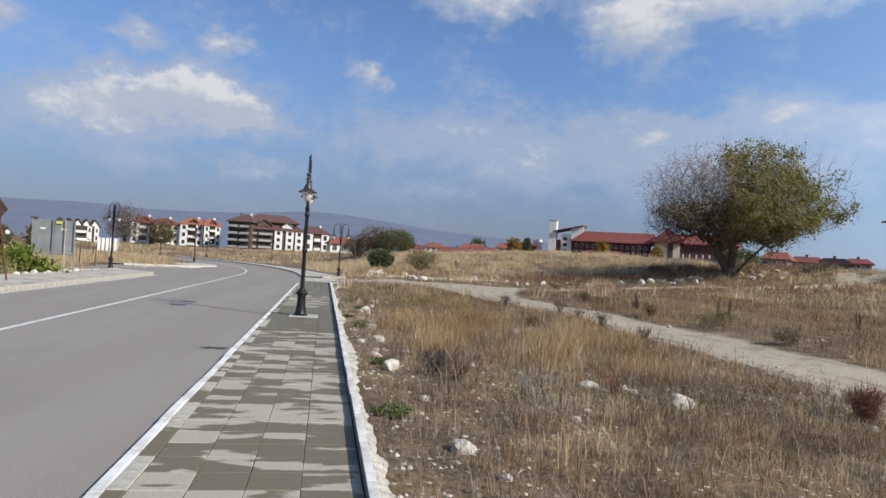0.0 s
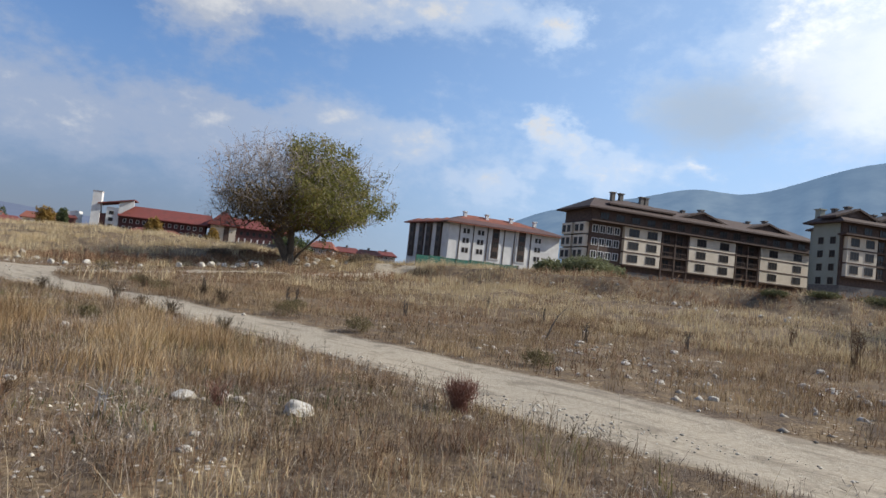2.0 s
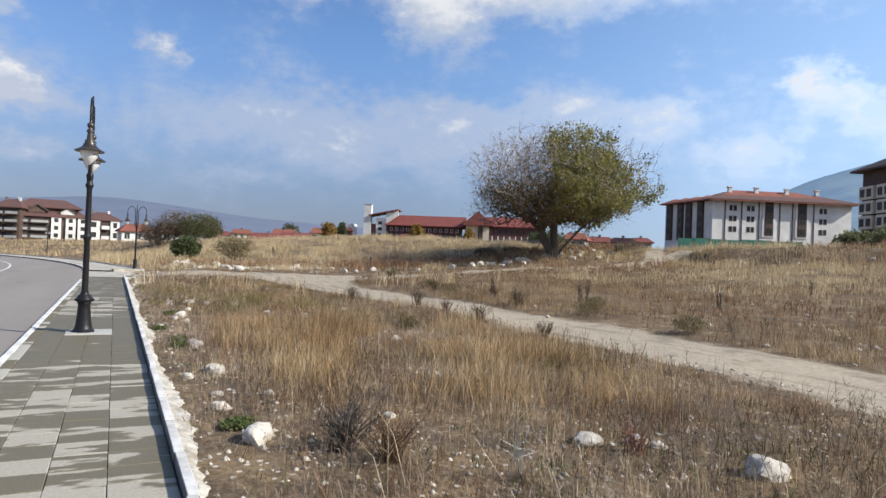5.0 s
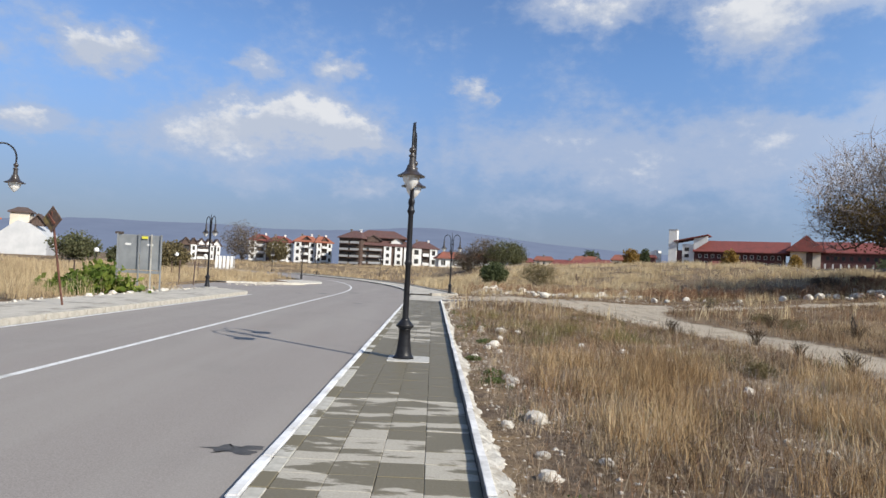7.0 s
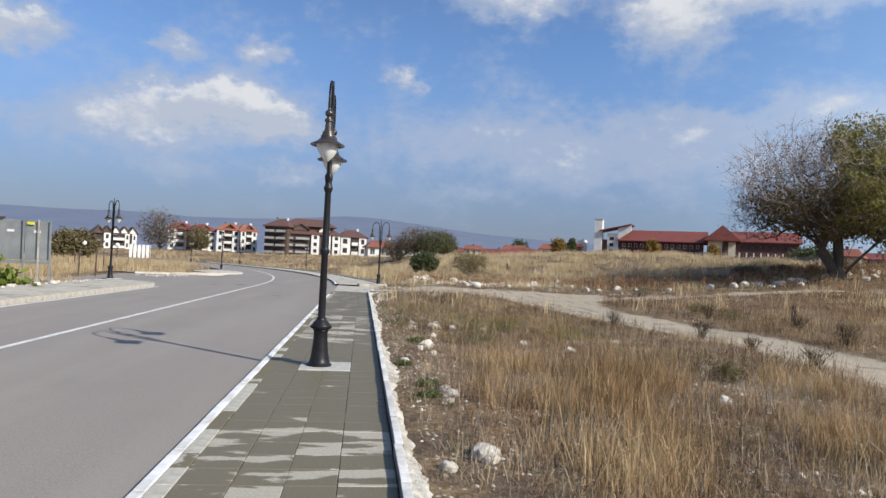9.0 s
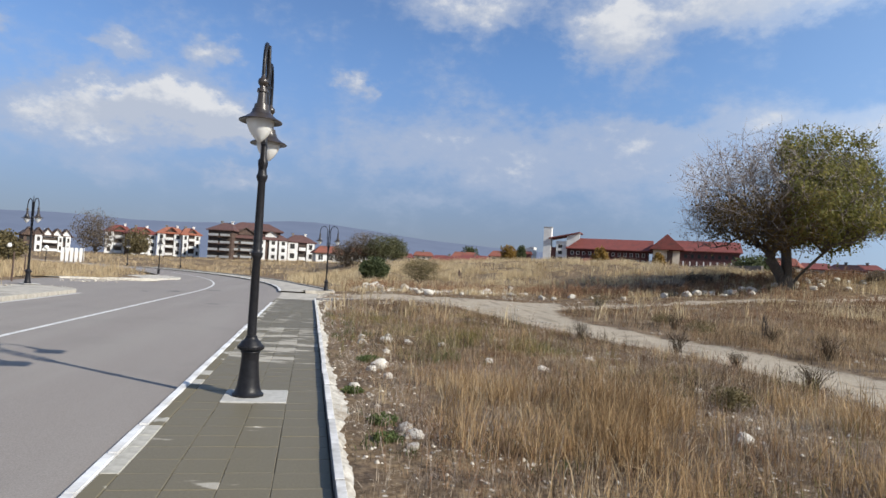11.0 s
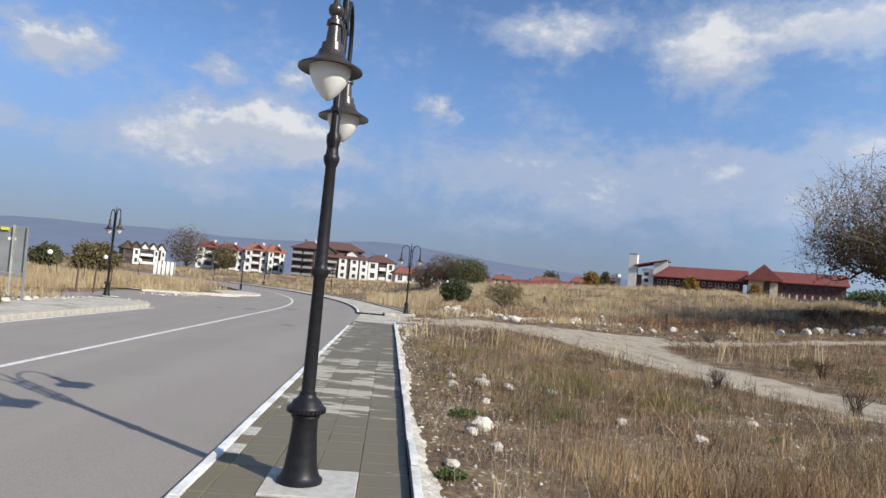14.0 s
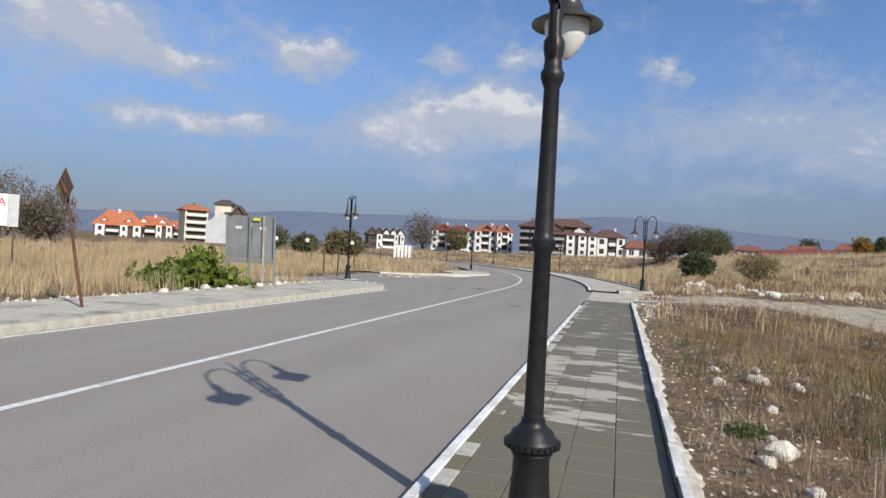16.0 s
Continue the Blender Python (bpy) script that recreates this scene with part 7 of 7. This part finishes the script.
for k, (x, y, r) in enumerate(((53.5, 12.5, 0.9), (54.5, 9.0, 1.1), (52.5, 15.5, 0.8))):
    bush("bramble", x, y, r * 1.5, r * 0.42, 190 + k, LEAF_FAR, "green bramble on the bank", 420, 0.10, group="brambles on the bank")


# ---- west side of the road ----
def west_pavement():
    ys = list(np.arange(-60, 40.1, 1.0))
    end = [(40.6, 0.15), (41.2, 0.45), (41.7, 0.9), (42.1, 1.6), (42.3, 2.4)]
    verts, faces = [], []
    pts = [(y, 0.0) for y in ys] + end
    for y, cut in pts:
        for x, z in ((-9.78 - cut, ROAD_Z - 0.1), (-9.78 - cut, 0.055), (-9.80 - cut, 0.068), (-9.98 - cut, 0.07), (-10.0 - cut, 0.06), (-13.05, 0.05), (-13.2, -0.12)):
            verts.append((x + 0.01 * math.sin(y * 3), y, z))
    n = 7
    for j in range(len(pts) - 1):
        for k in range(n - 1):
            a = j * n + k
            faces.append((a + 1, a, a + n, a + n + 1))
    return tagged(raw("pavement_west", verts, faces, OLD_PAVE), "dusty pale pavement with damp stains", "pavement", kind="structure")


west_pavement()
wk = thing("kerb_west", pose(0, 0, 0), "weathered concrete kerb stones", "kerb", kind="structure")
k0 = None
for k in range(48):
    y = -8 + k * 1.0
    m = pose(0, y, random.uniform(-0.004, 0.004), 0, 0, random.uniform(-0.2, 0.2))
    if k0 is None:
        k0 = part("kerb_stone", worn_box(-9.99, -9.76, 0.006, 0.994, -0.2, 0.075, 0.014, 2), OLD_PAVE, wk, m=m)
    else:
        again(k0, m)
# rubble island across the side road's mouth, with its kerb
isl = []
for k in range(40):
    t = k / 39
    isl.append((-16 + 5.6 * math.sin(t * 2.6), 56 + 16 * t))
verts, faces = [], []
for k, (x, y) in enumerate(isl):
    verts += [(x + 0.15, y, ROAD_Z - 0.1), (x + 0.12, y, 0.02 + 0.03 * math.sin(k * 2.1)), (x - 0.9, y, 0.03), (x - 3.0, y, -0.12)]
for k in range(39):
    for j in range(3):
        a = 4 * k + j
        faces.append((a + 1, a, a + 4, a + 5))
tagged(raw("kerb_island", verts, faces, LIME), "broken whitish kerb round the side road's mouth", "kerb", kind="structure")
# the pavement that goes on past the track's mouth
ys = list(np.arange(50.0, 118, 1.5))
verts, faces = [], []
for y in ys:
    b = float(bend(y))
    wide = min(1.0, (y - 49.2) / 2.4) * (3.2 - 1.0 * min(1, (y - 50) / 14))
    for x, z in ((-1.5, ROAD_Z - 0.1), (-1.5, 0.03), (-1.32, 0.035), (-1.30, 0.02), (-1.3 + wide, 0.03), (-1.28 + wide, 0.12), (-1.12 + wide, 0.12), (-1.1 + wide, -0.15)):
        verts.append((x - b, y, z))
for j in range(len(ys) - 1):
    for k in range(7):
        a = 8 * j + k
        faces.append((a, a + 8, a + 9, a + 1))
tagged(raw("pavement_far", verts, faces, OLD_PAVE), "grey pavement running on round the bend", "pavement", kind="structure")
strip("kerb_line_far", [y for y in YS if 50 <= y < 112], lambda y: -1.64, lambda y: -1.5, 0.036, WHITE_KERB, "white-painted kerb top round the bend", "kerb")
strip("ramp", [42, 43, 45, 47, 49, 50], lambda y: -1.45, lambda y: 2.6, ROAD_Z + 0.03, OLD_PAVE, "rough concrete ramp across the track's mouth", "ramp")


def billboard():
    b = thing("billboard", facing((-14.95, 36.0), (-12.65, 36.3), 0) @ pose(0.2, 0, 0) @ Matrix.Diagonal((0.84, 1, 1, 1)), "grey sheet-metal backs of a roadside billboard", "billboard")
    sheet = mat("grey_sheet_metal", (0.23, 0.245, 0.255), (0.30, 0.315, 0.325), 1.5, 0.5, 0.1, metal=0.3, c=(0.16, 0.175, 0.185))
    lean = pose(0, 0, 0, 4, 0, 0)
    for k in range(2):
        p = part("panel", worn_box(0.04 + 1.16 * k, 1.15 + 1.16 * k, 0, 0.05, 1.0, 2.62, 0.006), sheet, b, m=lean)
        part("sticker", boxes((0.42 + 1.16 * k, 0.72 + 1.16 * k, -0.012, 0.0, 2.12, 2.22)), WHITE_WALL, p, "small white label")
    part("lower_rail", boxes((0.0, 2.36, -0.06, 0.0, 0.84, 0.97)), sheet, b, m=lean)
    part("yellow_label", boxes((1.3, 1.62, -0.075, -0.06, 2.45, 2.56)), mat("yellow_label", (0.55, 0.52, 0.06), (0.62, 0.58, 0.08), 5, 0.5, 0), b, m=lean)
    for x in (0.02, 1.13, 1.78, 2.3):
        part("post", boxes((x, x + 0.07, -0.11, -0.04, -0.2, 2.66)), CONCRETE if x == 1.78 else sheet, b, m=lean)
    part("lamp_box", boxes((-0.1, 0.25, -0.05, 0.2, 2.62, 2.72)), FRAME_DARK, b, m=lean)


billboard()


def old_sign():
    """A rusty post that leans, with a give-way plate seen from behind."""
    rust = mat("rust", (0.085, 0.035, 0.025), (0.15, 0.065, 0.045), 9, 0.8, 0.4, c=(0.06, 0.03, 0.025))
    s = thing("rusty_road_sign", pose(-11.2, 25.35, 0.05, 0, 0, 0), "rusty leaning post with a bent diamond road sign", "road sign")
    part("post", tube(bmesh.new(), [(0, 0, -0.1), (-0.10, -0.12, 0.8), (-0.22, -0.28, 2.0), (-0.30, -0.38, 2.78)], [0.032] * 4, 8), rust, s, smooth_shade=True)
    bm = worn_box(-0.29, 0.29, -0.012, 0.012, -0.29, 0.29, 0.01)
    plate = part("plate", bm, mat("rusted_plate", (0.07, 0.05, 0.042), (0.13, 0.085, 0.065), 7, 0.7, 0.3, c=(0.25, 0.19, 0.06)), s, "rusted diamond plate", m=pose(-0.28, -0.38, 2.55, 0, 0, -22) @ pose(0, 0, 0, 0, 45, 0))
    part("bracket", boxes((-0.2, 0.2, -0.05, -0.012, -0.03, 0.03)), rust, plate)


old_sign()


def estate_sign():
    b = thing("estate_sign", pose(-23.7, 33.9, 0, 0, 0, 44), "white advertising board with red lettering on thin posts", "sign board")
    part("board", worn_box(-1.25, 0.42, 0, 0.06, 1.72, 2.98, 0.01), WHITE_WALL, b)
    part("side_frame", boxes((0.43, 0.78, -0.02, 0.10, 1.70, 2.98)), mat("pale_metal_frame", (0.42, 0.43, 0.44), (0.5, 0.51, 0.52), 4, 0.5, 0.1, metal=0.2), b)
    for x in (-0.9, 0.0, 0.6):
        part("post", boxes((x, x + 0.06, 0.06, 0.12, -0.3, 2.9)), TIMBER, b)
    red = mat("red_lettering", (0.45, 0.03, 0.03), (0.5, 0.04, 0.04), 4, 0.6, 0)
    c = bpy.data.curves.new("letter", "FONT")
    c.body, c.size, c.extrude, c.align_x = "A", 0.42, 0.004, "RIGHT"
    c.materials.append(red)
    o = new("letter", c)
    o.parent = b
    o.matrix_local = pose(0.34, -0.008, 2.52, 90, 0, 0)
    part("writing_bar", boxes((-0.6, 0.1, -0.006, 0.0, 1.9, 2.08)), red, b)


estate_sign()


def vine():
    """A mound of broad-leaved creeper."""
    rng = np.random.default_rng(5)
    v = thing("creeper", pose(-14.7, 33.7, 0, 0, 0, 62), "sprawling creeper with broad bright green leaves", "bush")
    n = 520
    c = np.stack([rng.uniform(-1.5, 1.5, n), rng.normal(0, 0.55, n), rng.uniform(0.1, 1, n)], -1)
    c[:, 2] *= 1.35 * np.clip(1 - (c[:, 0] / 1.75) ** 2, 0.2, 1) * (0.75 + 0.3 * np.sin(c[:, 0] * 3))
    p, t = leaf_cloud(rng, c, 4, 0.10, 0.30, 0.9)
    bm = bmesh.new()
    for k in range(24):
        e = c[rng.integers(n)]
        tube(bm, [(e[0] * 0.6, 0, 0), tuple(e * [0.9, 0.6, 0.7]), tuple(e)], [0.02, 0.014, 0.008], 4, False)
    part("woody_base", bm, BARK, v)
    o = new("foliage", tri_mesh("leaves", p, t, LEAF_VINE))
    o.parent = v


vine()
# white slatted enclosure and posts in the meadow
wb = thing("white_enclosure", pose(-43.0, 141, -0.2, 0, 0, 18) @ Matrix.Scale(1.32, 4), "white slatted fence box in the dry meadow", "fence")
for k in range(5):
    part("slat", boxes((-1.3 + 0.56 * k, -0.9 + 0.56 * k, -0.03, 0.03, 0.0, 2.0)), WHITE_WALL, wb)
for k in range(4):
    part("slat", boxes((1.5, 1.56, 0.1 + 0.5 * k, 0.48 + 0.5 * k, 0.0, 2.0)), WHITE_WALL, wb)
part("rail", boxes((-1.35, 1.56, 0.03, 0.07, 1.4, 1.55)), GREY_WALL, wb)
for k, (x, y, h) in enumerate(((-16.9, 49.2, 1.6), (-15.6, 48.3, 1.6), (-19.5, 60, 1.4), (-24, 66, 1.4), (-30, 74, 1.5), (-21.5, 45, 1.3))):
    p = thing("meadow_post", pose(x, y, -0.1, random.uniform(-2, 2), random.uniform(-2, 2)), "thin dark wooden post in the grass", "post", "posts in the meadow")
    part("stake", tube(bmesh.new(), [(0, 0, -0.2), (0.01, 0, h)], [0.05, 0.045], 6), TIMBER, p)
for k, (az, d) in enumerate(((-26.9, 95), (-23.1, 98), (-20.6, 105), (-29.5, 90))):
    a = radians(az)
    g = thing("globe_lamp", pose(d * math.sin(a), 14 + d * math.cos(a), -0.2), "small white globe lamp on a short post", "lamp", "globe lamps in the meadow")
    part("post", tube(bmesh.new(), [(0, 0, 0), (0, 0, 2.0)], [0.06, 0.05], 6), IRON, g)
    part("globe", lathe([(2.0, 0.1), (2.08, 0.26), (2.3, 0.34), (2.52, 0.26), (2.62, 0.08)], 10), OPAL, g, smooth_shade=True)
for k, (x, y) in enumerate(((19.5, 56.8), (45.5, 57.3), (15.5, 77), (46.6, 58.4))):
    p = thing("field_post", pose(x, y, float(height(x, y)) - 0.1), "short dark post at the field's edge", "post", "posts at the field's edge")
    part("stake", tube(bmesh.new(), [(0, 0, -0.2), (0.02, 0, 1.25)], [0.10, 0.09], 6), TIMBER, p)
p = thing("utility_mast", at_az(64.6, 92, 3.2), "pale street lighting mast before the hotel", "mast")
part("mast", tube(bmesh.new(), [(0, 0, -0.3), (0, 0, 6.0)], [0.09, 0.06], 6), CONCRETE, p)

# dark shapes on the asphalt: a painted lamp-like shadow by the kerb, and patches
dm = mat("damp_asphalt", (0.055, 0.052, 0.048), (0.085, 0.08, 0.074), 8, 0.6, 0.1)
def stain(x, y, rx, ry, label):
    ring = [(rx * (0.75 + 0.25 * math.sin(5 * a + 1 + x) + 0.15 * math.sin(11 * a)) * math.cos(a) + x, ry * (0.75 + 0.3 * math.sin(4 * a + y)) * math.sin(a) + y, ROAD_Z + 0.003) for a in np.linspace(0, 6.2, 40)]
    tagged(raw("road_stain", ring + [(x, y, ROAD_Z + 0.003)], [(k, (k + 1) % 40, 40) for k in range(40)], dm), label, "stain", kind="structure")


stain(-1.86, 11.45, 0.30, 0.2, "lamp-like shadow painted dark on the asphalt by the kerb")
for x, y, rx, ry in ((-6.8, 45.6, 0.5, 0.45), (-5.2, 48.5, 0.5, 0.45), (-7.95, 44.3, 0.35, 0.3), (-3.6, 36.5, 0.3, 0.3)):
    stain(x, y, rx, ry, "small dark patch in the asphalt")

# ---- paving slabs ----
slab_a = mesh_of("slab", worn_box(-0.190, 0.190, -0.190, 0.190, -0.05, 0.0, 0.005), PAVING)
slab_c = mesh_of("slab", worn_box(-0.222, 0.222, -0.190, 0.190, -0.05, 0.0, 0.005), PAVING)
def edge_block_material():
    """Narrow concrete blocks: some dried pale, the others still wet."""
    m = mat("edge_block_concrete", (0.33, 0.315, 0.27), (0.47, 0.45, 0.395), 9, 0.85, 0.3)
    t = m.node_tree
    p = t.nodes["Principled BSDF"]
    dryc = p.inputs["Base Color"].links[0].from_socket
    g, info = t.nodes.new("ShaderNodeNewGeometry"), t.nodes.new("ShaderNodeObjectInfo")
    n = nd(t, "ShaderNodeTexNoise", i2=5.0, i3=4.0, i4=0.6)
    t.links.new(g.outputs["Position"], n.inputs[0])
    v = mth(t, "FRACT", mth(t, "ADD", mth(t, "MULTIPLY", info.outputs["Random"], 7.3), mth(t, "MULTIPLY", g.outputs["Random Per Island"], 5.1)))
    dry = smooth(t, mth(t, "ADD", v, mth(t, "MULTIPLY_ADD", n.outputs[0], 0.8, -0.4)), 0.40, 0.50)
    t.links.new(mixc(t, dry, (0.145, 0.127, 0.085), dryc), p.inputs["Base Color"])
    return m


STRIP = edge_block_material()
slab_b = mesh_of("edge_block", worn_box(-0.069, 0.069, -0.190, 0.190, -0.05, 0.004, 0.006), STRIP)
rest, rest_edge = bmesh.new(), bmesh.new()
rs = np.random.default_rng(4)
count = 0
for row in range(-64, 65):
    y = 17.146 + 0.385 * row + 0.1925
    if y > 41.5 or y < -6:
        continue
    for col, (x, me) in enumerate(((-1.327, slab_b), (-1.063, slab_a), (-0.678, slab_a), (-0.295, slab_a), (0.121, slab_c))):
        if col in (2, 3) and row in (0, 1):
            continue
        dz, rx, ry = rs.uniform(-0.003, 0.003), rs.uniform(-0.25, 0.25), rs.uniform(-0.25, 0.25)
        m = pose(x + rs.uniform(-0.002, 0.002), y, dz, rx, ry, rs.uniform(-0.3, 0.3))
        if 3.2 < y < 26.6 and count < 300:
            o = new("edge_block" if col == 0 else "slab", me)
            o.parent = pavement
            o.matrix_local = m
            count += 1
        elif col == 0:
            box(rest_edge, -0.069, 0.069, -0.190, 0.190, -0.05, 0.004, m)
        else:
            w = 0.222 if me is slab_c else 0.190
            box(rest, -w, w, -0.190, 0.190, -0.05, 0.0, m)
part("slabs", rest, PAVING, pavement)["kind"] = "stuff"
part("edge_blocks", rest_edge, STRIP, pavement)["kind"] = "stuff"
